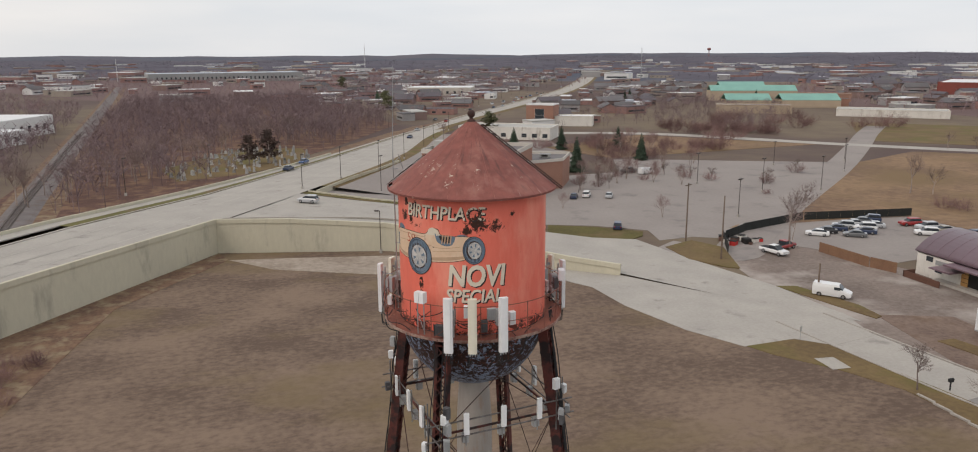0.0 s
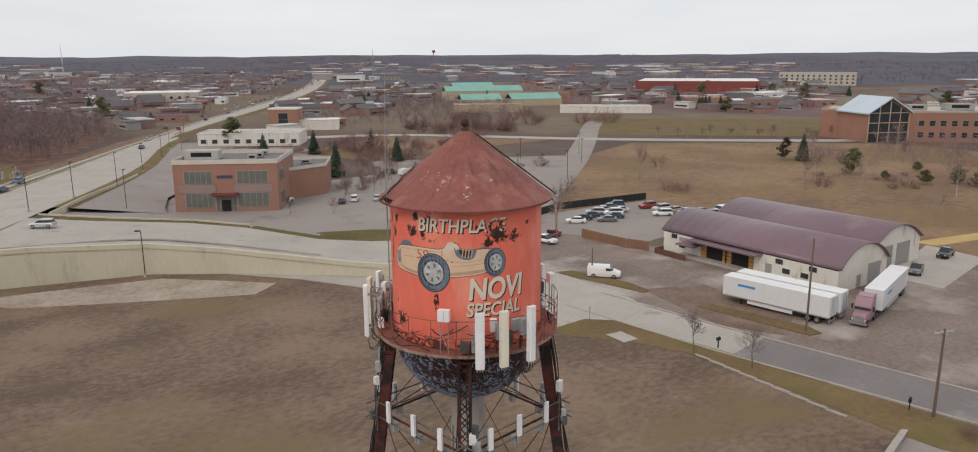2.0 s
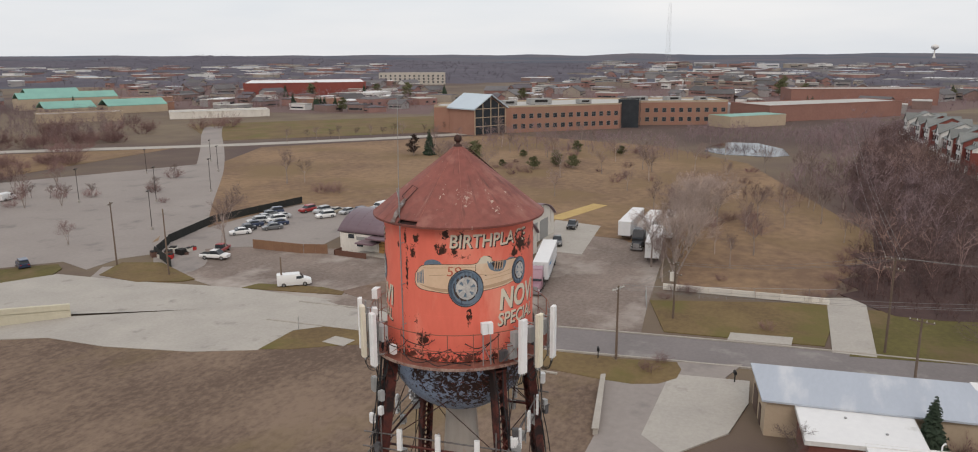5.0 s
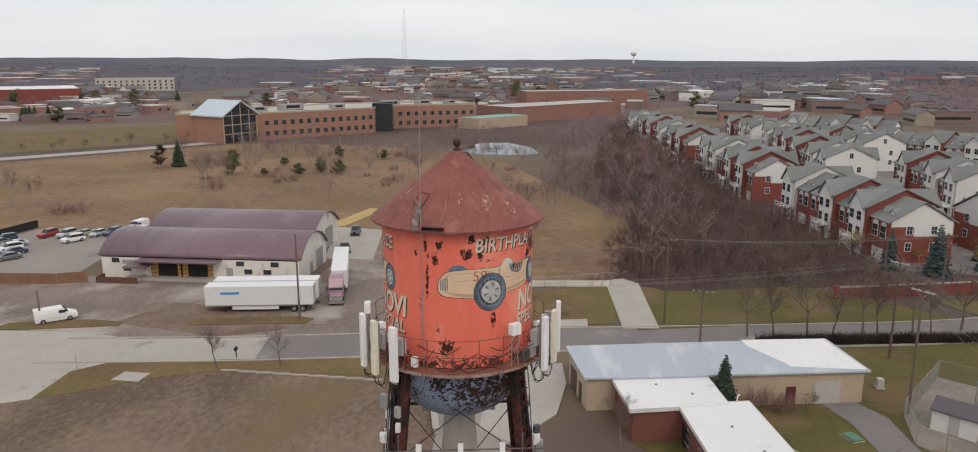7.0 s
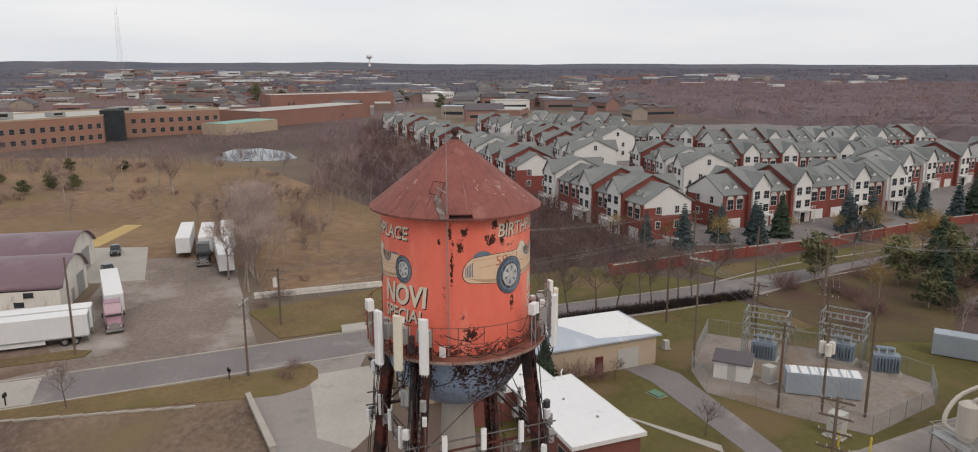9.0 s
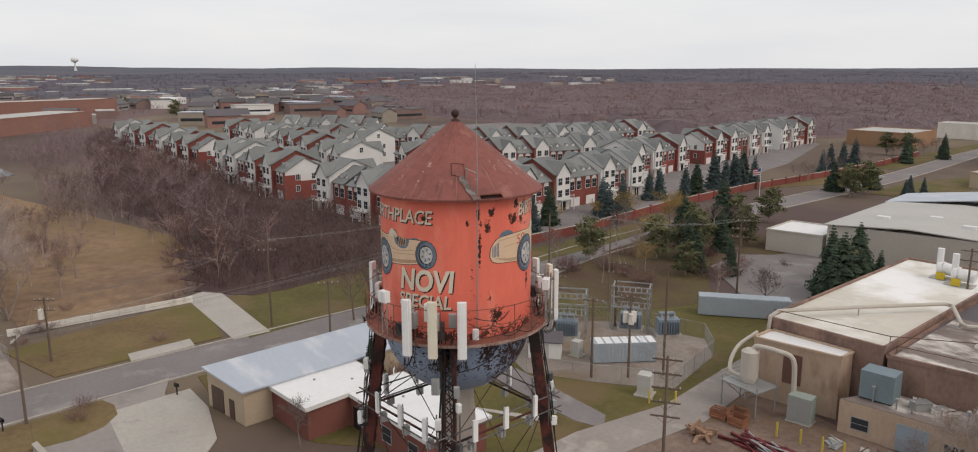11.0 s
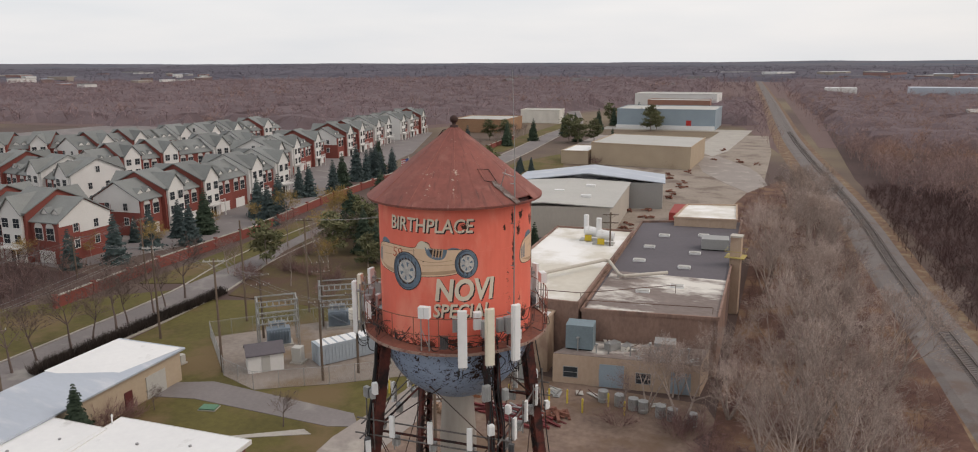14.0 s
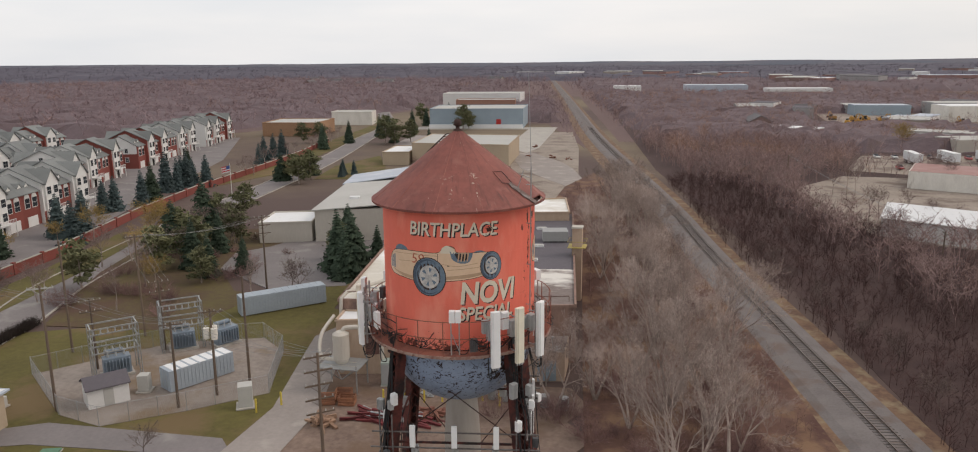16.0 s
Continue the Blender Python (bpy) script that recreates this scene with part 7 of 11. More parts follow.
def gable_block(parent, x0, x1, y0, y1, eave, ridge, wallm, name="bay", axis="x"):
    """A block with a gable roof; axis is the ridge's direction."""
    if axis == "x":
        ym = (y0 + y1) / 2
        w = Geo().profile([(y0, 0), (y0, eave), (ym, ridge), (y1, eave), (y1, 0)], x0, x1)
        r = Geo()
        o = 0.45
        k = (ridge - eave) / (ym - y0)
        for a, s in ((y0 - o, 1), (y1 + o, -1)):
            r.add([(x0 - o, a, eave - o * k), (x1 + o, a, eave - o * k), (x1 + o, ym, ridge), (x0 - o, ym, ridge), (x0 - o, a, eave - o * k + 0.22), (x1 + o, a, eave - o * k + 0.22), (x1 + o, ym, ridge + 0.22), (x0 - o, ym, ridge + 0.22)],
                  [(0, 1, 2, 3), (4, 5, 6, 7), (0, 1, 5, 4), (1, 2, 6, 5), (2, 3, 7, 6), (3, 0, 4, 7)])
    else:
        xm = (x0 + x1) / 2
        w = Geo()
        pts = [(x0, 0), (x0, eave), (xm, ridge), (x1, eave), (x1, 0)]
        w.add([(x, y, z) for y in (y0, y1) for x, z in pts], [(0, 1, 2, 3, 4), (9, 8, 7, 6, 5)] + [(i, (i + 1) % 5, 5 + (i + 1) % 5, 5 + i) for i in range(5)])
        r = Geo()
        o = 0.4
        k = (ridge - eave) / (xm - x0)
        for a in (x0 - o, x1 + o):
            r.add([(a, y0 - o, eave - o * k), (a, y1 + o, eave - o * k), (xm, y1 + o, ridge), (xm, y0 - o, ridge), (a, y0 - o, eave - o * k + 0.22), (a, y1 + o, eave - o * k + 0.22), (xm, y1 + o, ridge + 0.22), (xm, y0 - o, ridge + 0.22)],
                  [(0, 1, 2, 3), (4, 5, 6, 7), (0, 1, 5, 4), (1, 2, 6, 5), (2, 3, 7, 6), (3, 0, 4, 7)])
    a = part(name, w, wallm, parent)
    part("roof", r, M_shingle, a)
    return a


WIN = {}


def town_window(parent, x, y, z, w, h, turn, arch=False):
    """A white framed sash window with dark panes; all of one size share a mesh."""
    key = (round(w, 2), round(h, 2), arch)
    m = pose(x, y, z, 0, 0, turn)
    if key not in WIN:
        g = Geo().box(-w / 2 - 0.14, -0.08, -0.14, w / 2 + 0.14, 0.04, h + 0.14)
        if arch:
            g.tube((0, -0.08, h + 0.1), (0, 0.04, h + 0.1), w / 2 + 0.14, None, 12)
        g.use(1).box(-w / 2, -0.12, 0, -0.04, 0.0, h * 0.48).box(0.04, -0.12, 0, w / 2, 0.0, h * 0.48).box(-w / 2, -0.12, h * 0.52, -0.04, 0.0, h).box(0.04, -0.12, h * 0.52, w / 2, 0.0, h)
        ob = part("window", g, (M_white, M_glass), parent)
        WIN[key] = ob
        ob.matrix_basis = m
    else:
        share(WIN[key], parent, m)


def townhouse_row(kinds, label):
    """A terrace along x, 12 m deep: tall white units (W) and lower brick units with white dormers (b), each with its own roof."""
    row = thing("townhouse_row", label, "terrace", group="townhouse rows")
    W, D = 6.6, 12.5
    last = len(kinds) - 1
    for i, k in enumerate(kinds):
        x0, x1 = W * i, W * (i + 1)
        tall = k == "W"
        eave, ridge = (9.6, 13.0) if tall else (8.0, 11.6)
        d0 = -0.9 if tall else 0.0
        u = gable_block(row, x0, x1, d0, D - d0, eave, ridge, M_redbrick if not tall or i % 2 == 1 else M_white, "unit", "x")
        if i in (0, last) and not tall:
            xx = x0 if i == 0 else x1
            s = -1 if i == 0 else 1
            part("gable_siding", Geo().profile([(0.3, 5.2), (0.3, 8.0), (D / 2, 11.4), (D - 0.3, 8.0), (D - 0.3, 7.0), (D * 0.62, 7.0), (D * 0.62, 5.2)], xx + s * 0.02, xx + s * 0.09), M_white, row)
        if tall:
            part("brick_base", Geo().box(x0 + 0.02, d0 - 0.06, 0, x1 - 0.02, D - d0 + 0.06, 5.9 if i % 2 else 2.8), M_redbrick, row)
            for ya, yb in ((d0 - 0.5, D * 0.42), (D * 0.58, D - d0 + 0.5)):
                gable_block(row, x0 + 0.7, x1 - 0.7, ya, yb, 9.5, 12.4, M_white, "front_gable", "y")
        for side in (0, 1):
            y = d0 - (0.5 if tall else 0) if side == 0 else D - d0 + (0.5 if tall else 0)
            s = -1 if side == 0 else 1
            t = 0 if side == 0 else 180
            if tall:
                for z in (3.6, 6.7):
                    for dx in (1.9, 4.7):
                        town_window(row, x0 + dx, y, z, 1.5, 1.75, t)
                g = (Geo().box(x0 + 0.8, min(y, y + s * 1.7), 2.9, x1 - 0.8, max(y, y + s * 1.7), 3.1))
                g.box(x0 + 0.8, y + s * 1.7 - 0.04, 4.0, x1 - 0.8, y + s * 1.7 + 0.04, 4.1)
                for j in range(11):
                    g.box(x0 + 0.8 + j * 0.49, y + s * 1.7 - 0.03, 3.1, x0 + 0.86 + j * 0.49, y + s * 1.7 + 0.03, 4.0)
                for xx in (x0 + 0.9, x1 - 1.0):
                    g.box(xx, y + s * 1.6 - 0.08, 0, xx + 0.16, y + s * 1.6 + 0.08, 2.9)
                part("balcony", g, M_white, row)
                part("porch_door", Geo().box(x0 + 2.4, y - 0.06, 0.05, x1 - 2.4, y + 0.06, 2.3), M_dark, row)
            else:
                for dx in (1.9, 4.7):
                    town_window(row, x0 + dx, y, 4.5, 1.7, 2.2, t, True)
                part("garage_door", Geo().box(x0 + 1.4, y - 0.08, 0.05, x1 - 1.4, y + 0.08, 2.4), M_white, row)
                yd = D * 0.16 if side == 0 else D * 0.84
                for dx in (2.0, 4.6):
                    g = Geo().profile([(-0.75, 0), (-0.75, 1.0), (0, 1.7), (0.75, 1.0), (0.75, 0)], -0.9 if side else -0.5, 0.5 if side else 0.9, pose(x0 + dx, yd, 8.35, 0, 0, 90))
                    g.use(1).profile([(-0.95, 0.82), (0, 1.72), (0.95, 0.82), (0.95, 0.95), (0, 1.88), (-0.95, 0.95)], -1.5 if side else -0.65, 0.65 if side else 1.5, pose(x0 + dx, yd, 8.35, 0, 0, 90))
                    part("dormer", g, (M_white, M_shingle), row)
    for xx, t, k in ((0, -90, kinds[0]), (W * len(kinds), 90, kinds[-1])):
        for z in (2.4, 5.6) + ((9.6,) if k == "W" else ()):
            for y in ((3.9, 8.6) if z < 9 else (6.25,)):
                town_window(row, xx, y, z, 1.0, 1.5, t)
    return row


LBL = "terrace of red brick and white gabled townhouses with grey roofs"
row_a = townhouse_row("bWbWbbW", LBL)
row_b = townhouse_row("WbWbbWb", LBL)
row_c = townhouse_row("bWbWbbWbW", LBL)
# two rows stand by the wood; further rows fill the estate
ROWS_AT = [(row_a, 124.2, -76.3, 8), (row_c, 186, -66, 3), (row_a, 262, -59.5, 6), (row_a, 322, -55, 10),
           (row_c, 128.5, -86.5, -78), (row_b, 158, -158, -70), (row_c, 176, -212, -74), (row_b, 194, -280, -74),
           (row_b, 165, -109.5, -4), (row_b, 206, -92, -2), (row_a, 256, -96, -2), (row_b, 308, -94, 3),
           (row_c, 190, -121, -94), (row_a, 231, -143, -92), (row_b, 226, -194, -84), (row_c, 248, -156, 40), (row_b, 250, -118, 4),
           (row_a, 330, -150, 50)]
used = set()
for ob, x, y, t in ROWS_AT:
    m = pose(x, y, 0, 0, 0, t)
    if ob in used:
        copy_thing(ob, m)
    else:
        ob.matrix_basis = m
        used.add(ob)
patch("estate_lane", [(118, -62), (340, -56), (400, -90), (400, -290), (200, -320), (160, -240), (140, -180), (112, -98)], 0.03, M_asph, "asphalt lanes between the townhouses")

# ---- trees ----
def sliver(g, a, b, w, rr):
    """A twig: one thin three-cornered blade."""
    d = (b - a)
    n = d.cross(Vector((rr.uniform(-1, 1), rr.uniform(-1, 1), rr.uniform(-1, 1))))
    n = n.normalized() * w if n.length > 1e-6 else Vector((w, 0, 0))
    g.add([a - n, a + n, b], [(0, 1, 2)])


def limb(g, t, p, d, length, r, level, rr, spread, lift, kids):
    """Grows a limb that bends and tapers, with side limbs along it; the last level is twigs."""
    if level == 0:
        q = p + (d + Vector((rr.uniform(-1, 1), rr.uniform(-1, 1), rr.uniform(-1, 1))) * 0.25).normalized() * length * 0.5
        e = q + (d + Vector((rr.uniform(-1, 1), rr.uniform(-1, 1), rr.uniform(-0.6, 1))) * 0.4).normalized() * length * 0.5
        sliver(t, p, q.lerp(e, 0.4), max(r, 0.018), rr)
        sliver(t, q, e, max(r * 0.75, 0.014), rr)
        return
    segs = 3
    q = p
    for s in range(segs):
        d = (d + Vector((rr.uniform(-1, 1), rr.uniform(-1, 1), rr.uniform(-0.8, 0.8))) * 0.14 + Vector((0, 0, lift * 0.12))).normalized()
        e = q + d * (length / segs)
        if level >= 2:
            g.tube(q, e, r * (1 - 0.72 * s / segs), r * (1 - 0.72 * (s + 1) / segs), 5 if level >= 3 else 4, False)
        else:
            sliver(t, q, e.lerp(q, -0.5), r * (1 - 0.6 * s / segs), rr)
        q = e
        if s == 0 and level >= 3:
            continue
        for _ in range(kids if s < segs - 1 else kids + 1):
            a = rr.uniform(0, 6.283)
            u = d.orthogonal().normalized()
            v = d.cross(u)
            w = spread * rr.uniform(0.7, 1.3)
            nd_ = (d + (u * math.cos(a) + v * math.sin(a)) * w + Vector((0, 0, lift))).normalized()
            limb(g, t, q, nd_, length * rr.uniform(0.5, 0.72) * (1.0 - 0.09 * s), r * (1 - 0.72 * (s + 1) / segs) * 0.7 + 0.004, level - 1, rr, spread, lift, kids)


def bare_tree(height, seed, label, levels=3, twigm=None, spread=0.8, lift=0.15, kids=2, trunk=0.45, stems=1, barkm=None, girth=1.0):
    rr = random.Random(seed)
    g, t = Geo(), Geo()
    for k in range(stems):
        lean = 0.0 if stems == 1 else 0.32
        a = 6.283 * k / stems + rr.random()
        limb(g, t, Vector((0, 0, -0.15)), Vector((math.cos(a) * lean, math.sin(a) * lean, 1)).normalized(), height * trunk, girth * height * 0.017 / stems ** 0.4, levels, rr, spread, lift, kids)
    ob = thing("bare_tree", label, "tree", group="bare trees")
    part("trunk", g, barkm or M_bark, ob)
    part("crown", t, twigm or M_twig, ob, "bare twigs")
    return ob


def conifer(height, width, seed, m, label):
    rr = random.Random(seed)
    ob = thing("conifer", label, "conifer", group="conifers")
    part("trunk", Geo().tube((0, 0, 0), (0, 0, height * 0.95), height * 0.018, 0.02, 6), M_bark, ob)
    g = Geo()
    z = height * 0.06
    while z < height:
        f = 1 - z / height
        R = width / 2 * (f ** 0.8) * rr.uniform(0.85, 1.1) + 0.12
        k = max(4, int(5 + 8 * f))
        for i in range(k):
            a = 2 * math.pi * (i + rr.random()) / k
            L = R * rr.uniform(0.7, 1.15)
            dx, dy = math.cos(a), math.sin(a)
            w = 0.2 + L * 0.26
            tip = Vector((dx * L, dy * L, z - L * rr.uniform(0.12, 0.4)))
            mid = Vector((dx * L * 0.55, dy * L * 0.55, z - L * 0.08))
            side = Vector((-dy, dx, 0)) * w
            root = Vector((0, 0, z + 0.12 * L))
            g.add([root, mid + side - Vector((0, 0, 0.15 * L)), tip, mid - side - Vector((0, 0, 0.15 * L)), mid + Vector((0, 0, 0.1 * L))], [(0, 1, 4), (1, 2, 4), (2, 3, 4), (3, 0, 4), (0, 3, 2, 1)])
            for j in range(2):
                b = a + rr.uniform(-0.5, 0.5)
                q = Vector((math.cos(b), math.sin(b), 0)) * L * rr.uniform(0.5, 1.0) + Vector((0, 0, z - L * rr.uniform(0.1, 0.3)))
                s = 0.12 + 0.1 * L
                g.add([q + Vector((rr.uniform(-s, s), rr.uniform(-s, s), rr.uniform(-s, s))) for _ in range(4)], [(0, 1, 2), (0, 2, 3), (0, 3, 1), (1, 3, 2)])
        z += height * 0.028 + 0.12
    part("crown", g, m, ob)
    return ob


def pine(height, width, seed, m, label):
    """A rounded pine: bare lower trunk, limbs with ragged clumps of needles and gaps between them."""
    rr = random.Random(seed)
    ob = thing("pine_tree", label, "pine", group="pines")
    g = Geo().tube((0, 0, -0.1), (0, 0, height * 0.9), height * 0.022, 0.03, 6)
    c = Geo()
    for i in range(34):
        f = rr.uniform(0.25, 1.0)
        a = i * 2.4 + rr.uniform(-0.4, 0.4)
        L = width / 2 * math.sin(min(1.0, (1.08 - f) * 1.7) * 1.57) * rr.uniform(0.6, 1.1)
        root = Vector((0, 0, height * (f - 0.08)))
        tip = Vector((math.cos(a) * L, math.sin(a) * L, height * f))
        g.tube(root, tip, 0.05, 0.015, 4, False)
        for j in range(3):
            q = root.lerp(tip, 0.45 + 0.28 * j)
            s = width * rr.uniform(0.09, 0.15)
            for k in range(14):
                o = q + Vector((rr.gauss(0, s * 0.6), rr.gauss(0, s * 0.6), rr.gauss(0, s * 0.33)))
                e = Vector((rr.uniform(-1, 1), rr.uniform(-1, 1), rr.uniform(-0.2, 0.8))) * s * 0.66
                w = e.cross(Vector((rr.uniform(-1, 1), rr.uniform(-1, 1), rr.uniform(-1, 1))))
                w = w.normalized() * s * 0.22 if w.length > 1e-6 else Vector((s * 0.22, 0, 0))
                c.add([o - e - w * 0.4, o - w, o + e, o + w], [(0, 1, 2), (0, 2, 3)])
    part("trunk", g, M_bark, ob)
    part("crown", c, m, ob)
    return ob


def bush(h, w, seed, m, label, stems=32):
    rr = random.Random(seed)
    g = Geo()
    for i in range(stems):
        a = rr.uniform(0, 6.283)
        e = rr.uniform(0.05, 0.9)
        d = Vector((math.cos(a) * e * w / h, math.sin(a) * e * w / h, 1)).normalized()
        limb(g, g, Vector((math.cos(a) * w * 0.12, math.sin(a) * w * 0.12, -0.05)), d, h * rr.uniform(0.5, 0.75), 0.028, 1, rr, 0.7, 0.12, 5)
    return tagged(new("bare_shrub", g.mesh("bare_shrub", m)), label, "shrub", "shrubs")


M_darktwig = mat("dark_grey_brown_twigs", (0.17, 0.125, 0.11), (0.12, 0.09, 0.08), rough=1, s1=0.4, s2=3, rnd=0.2)
# sample trees, placed by their copies
T_big = [bare_tree(15, s, "tall pale bare winter tree with fine twigs", 4, None, 0.75, 0.2, 2, 0.5, 2 + s % 2, None, 1.45) for s in (1, 2, 3)]
T_mid = [bare_tree(10, s, "bare winter tree with wide spreading limbs", 3, M_midtwig, 0.85, 0.12, 3, 0.5) for s in (11, 12, 13)]
T_small = [bare_tree(6.5, s, "small bare street tree with open branches", 3, M_darktwig, 0.85, 0.12, 3, 0.5, 1, M_darktwig) for s in (21, 22)]
T_red = [bare_tree(7, s, "small reddish bare ornamental tree", 3, M_redtwig, 0.9, 0.1, 2, 0.45, 3) for s in (31, 32)]
C_dark = conifer(9, 5, 1, M_needle, "dark green spruce with a pointed crown")
C_blue = conifer(8, 4.6, 2, M_bluespr, "blue-grey spruce beside the brick wall")
C_wide = pine(10.5, 7.5, 3, M_pine, "broad olive green pine with a rounded crown")
C_yew = pine(9, 5.5, 9, M_yew, "dark brown rounded evergreen")
C_low = pine(6, 6, 5, M_pine, "low round green pine in the meadow")
B_gold = bare_tree(9, 41, "yellowing tree with drooping golden twigs", 3, M_gold, 0.9, -0.05, 4, 0.5)
B_bush = [bush(3.2, 5.5, s, M_redtwig, "dense mauve-brown bare shrub") for s in (1, 2)]
placed = {}


def put(ob, x, y, s=1.0, z=0.0, seed=None):
    rr = random.Random(int(x * 131 + y * 17))
    m = pose(x, y, z, 0, 0, rr.uniform(0, 360))
    if ob not in placed:
        placed[ob] = 1
        ob.matrix_basis = m @ Matrix.Scale(s, 4)
        return ob
    c = copy_thing(ob, m)
    c.matrix_basis = m @ Matrix.Scale(s, 4)
    return c


rr = random.Random(77)
# street and yard trees
for x, y, s in ((61.5, 39.6, 1.0), (62.8, 31.8, 0.95)):
    put(T_small[int(x) % 2], x, y, s)
put(T_mid[0], 88.4, 98.2, 1.55)
put(T_mid[1], 196.3, 106.2, 1.35)
put(T_mid[2], 112, 19, 1.3)
put(T_mid[0], 106, 16, 1.0)
put(T_red[0], 79.5, 132.4, 0.95)
put(T_small[1], 46.6, -9.4, 0.95)
put(T_small[0], 55.6, -30.0, 0.5)
for x, y, s in ((56.6, -22.6, 0.9), (57.0, -24.6, 1.0), (56.8, -26.6, 0.9), (56.6, -28.2, 0.65)):
    put(B_bush[int(y) % 2], x, y, s)
put(T_small[0], 40.5, -33.5, 0.75)
put(B_bush[0], 68.6, 7.2, 0.5)
for x, y, s in ((54.9, -20.9, 0.78),):
    put(C_dark, x, y, s)
for x, y, s in ((236, 135.5, 1.15), (219, 107.8, 0.8), (229.6, 80.8, 0.5), (262, 84, 0.5)):
    put(C_wide if s < 1.1 else C_dark, x, y, s)
for x, y, s in ((118, -80, 1.1), (113.5, -86, 1.15), (126, -82.5, 0.7), (113, -108, 1.2), (119, -118, 1.3), (130, -142, 1.15), (128, -150, 1.2), (141, -186, 1.1)):
    put(C_blue, x, y, s)
for x, y, s in ((82, -105, 0.75), (88.9, -110, 0.8), (80, -116, 0.7), (90, -126, 0.8), (53, -108, 0.7), (84, -121, 0.7), (92, -140, 0.8)):
    put(C_wide, x, y, s)
for x, y, s in ((217.3, 84.5, 0.7), (224.0, 72.7, 0.75), (226, 79, 0.6), (217, 96, 0.45), (264.4, 67, 0.6), (243, 99, 0.5)):
    put(C_low, x, y, s)
for x, y, s in ((121, -113, 1.2), (131, -139, 1.1), (134, -174, 1.2), (129, -181, 1.25), (133, -180, 1.1), (143, -241, 1.2), (145, -252, 1.2), (146, -261, 1.3), (140, -232, 1.0), (97, -210, 0.7), (99, -214, 0.6), (94, -212, 0.65), (96, -206, 0.6)):
    put(C_blue, x, y, s)
for x, y, s in ((104, -200, 0.9), (108, -196, 0.8), (103, -190, 0.9), (112, -302, 1.1), (118, -306, 1.2), (108, -312, 1.0), (150, -305, 0.9), (156, -300, 0.9), (82, -93, 0.8), (79, -99, 0.85), (88, -81, 0.8), (70, -88, 0.6)):
    put(C_wide, x, y, s)
for i in range(26):
    put(B_bush[i % 2], rr.uniform(52, 86), -246 + rr.uniform(-8, 6), rr.uniform(0.7, 1.3))
for i in range(20):
    f = rr.random()
    put(T_mid[i % 3], 128 + f * 28 + rr.uniform(-4, 4), -190 - f * 150 + rr.uniform(-4, 4), rr.uniform(0.5, 0.8))
for x, y, s in ((76.8, -96, 1.1), (71, -92, 0.9), (50, -100, 1.3), (46.5, -95.5, 1.1), (44, -104, 0.9), (66, -95, 0.8), (79, -108, 1.0)):
    put(C_dark, x, y, s)
put(C_yew, -15.5, 253, 1.15)
put(C_yew, -8.8, 256, 1.3)
put(C_yew, 232.5, 140.5, 0.9)
put(B_gold, 88.0, -98, 1.05)
put(B_gold, 117, -108, 0.7)
put(B_gold, 76.0, -84, 0.8)
put(B_gold, 120, -99, 0.6)
patch("wood_floor", [(60, -66), (80, -64), (92, -90), (102, -126), (76, -130), (66, -118), (72, -97), (62, -85), (56, -84)], 0.095, M_pinefloor, "patchy grass and leaf litter among the pines")
for i in range(26):
    put(B_bush[i % 2], 64 + rr.uniform(0, 24), -70 - rr.uniform(0, 50), rr.uniform(0.5, 1.0))
for i in range(12):
    put(T_mid[i % 3], 70 + rr.uniform(0, 26), -72 - rr.uniform(0, 50), rr.uniform(0.7, 1.0))
put(T_mid[1], 56, -80, 0.85)
for i in range(9):
    put(T_small[i % 2], 80.0 + 0.6 * i + rr.uniform(-1, 1), -30 - 3.6 * i + rr.uniform(-1, 1), rr.uniform(1.35, 1.8))
for i in range(9):
    put(T_red[i % 2], 66 + rr.uniform(0, 44), 176 + rr.uniform(0, 40), rr.uniform(0.6, 1.1))
for i in range(13):
    f = i / 12
    put(T_small[i % 2], 262 + f * 110 + rr.uniform(-3, 3), 214 - f * 78 + rr.uniform(-4, 4), rr.uniform(0.7, 1.1))
for x, y, s in ((182, 100, 1.5), (208, 106, 1.0), (196, 92, 1.1), (160, 30, 1.0), (172, 60, 0.9), (204, 70, 1.2), (216, 60, 1.0), (230, 50, 1.2), (246, 64, 1.0), (252, 90, 1.1), (188, 44, 0.8), (236, 34, 1.1), (148, 16, 0.9), (262, 28, 1.0), (222, 118, 0.9), (256, 110, 1.0), (270, 120, 1.2), (210, 20, 0.9), (240, 12, 1.0), (118, 6, 0.8), (126, 10, 0.7)):
    put(T_mid[int(x + y) % 3], x, y, s)
for i in range(24):
    put(B_bush[i % 2], rr.uniform(200, 275), rr.uniform(14, 116), rr.uniform(0.5, 1.0))
for i in range(16):
    put(T_mid[i % 3], rr.uniform(128, 260), rr.uniform(-14, 8), rr.uniform(0.7, 1.1))
for i in range(14):
    put(B_bush[i % 2], -39 + rr.uniform(-3, 3), 44 + rr.uniform(0, 34), rr.uniform(0.5, 0.9))
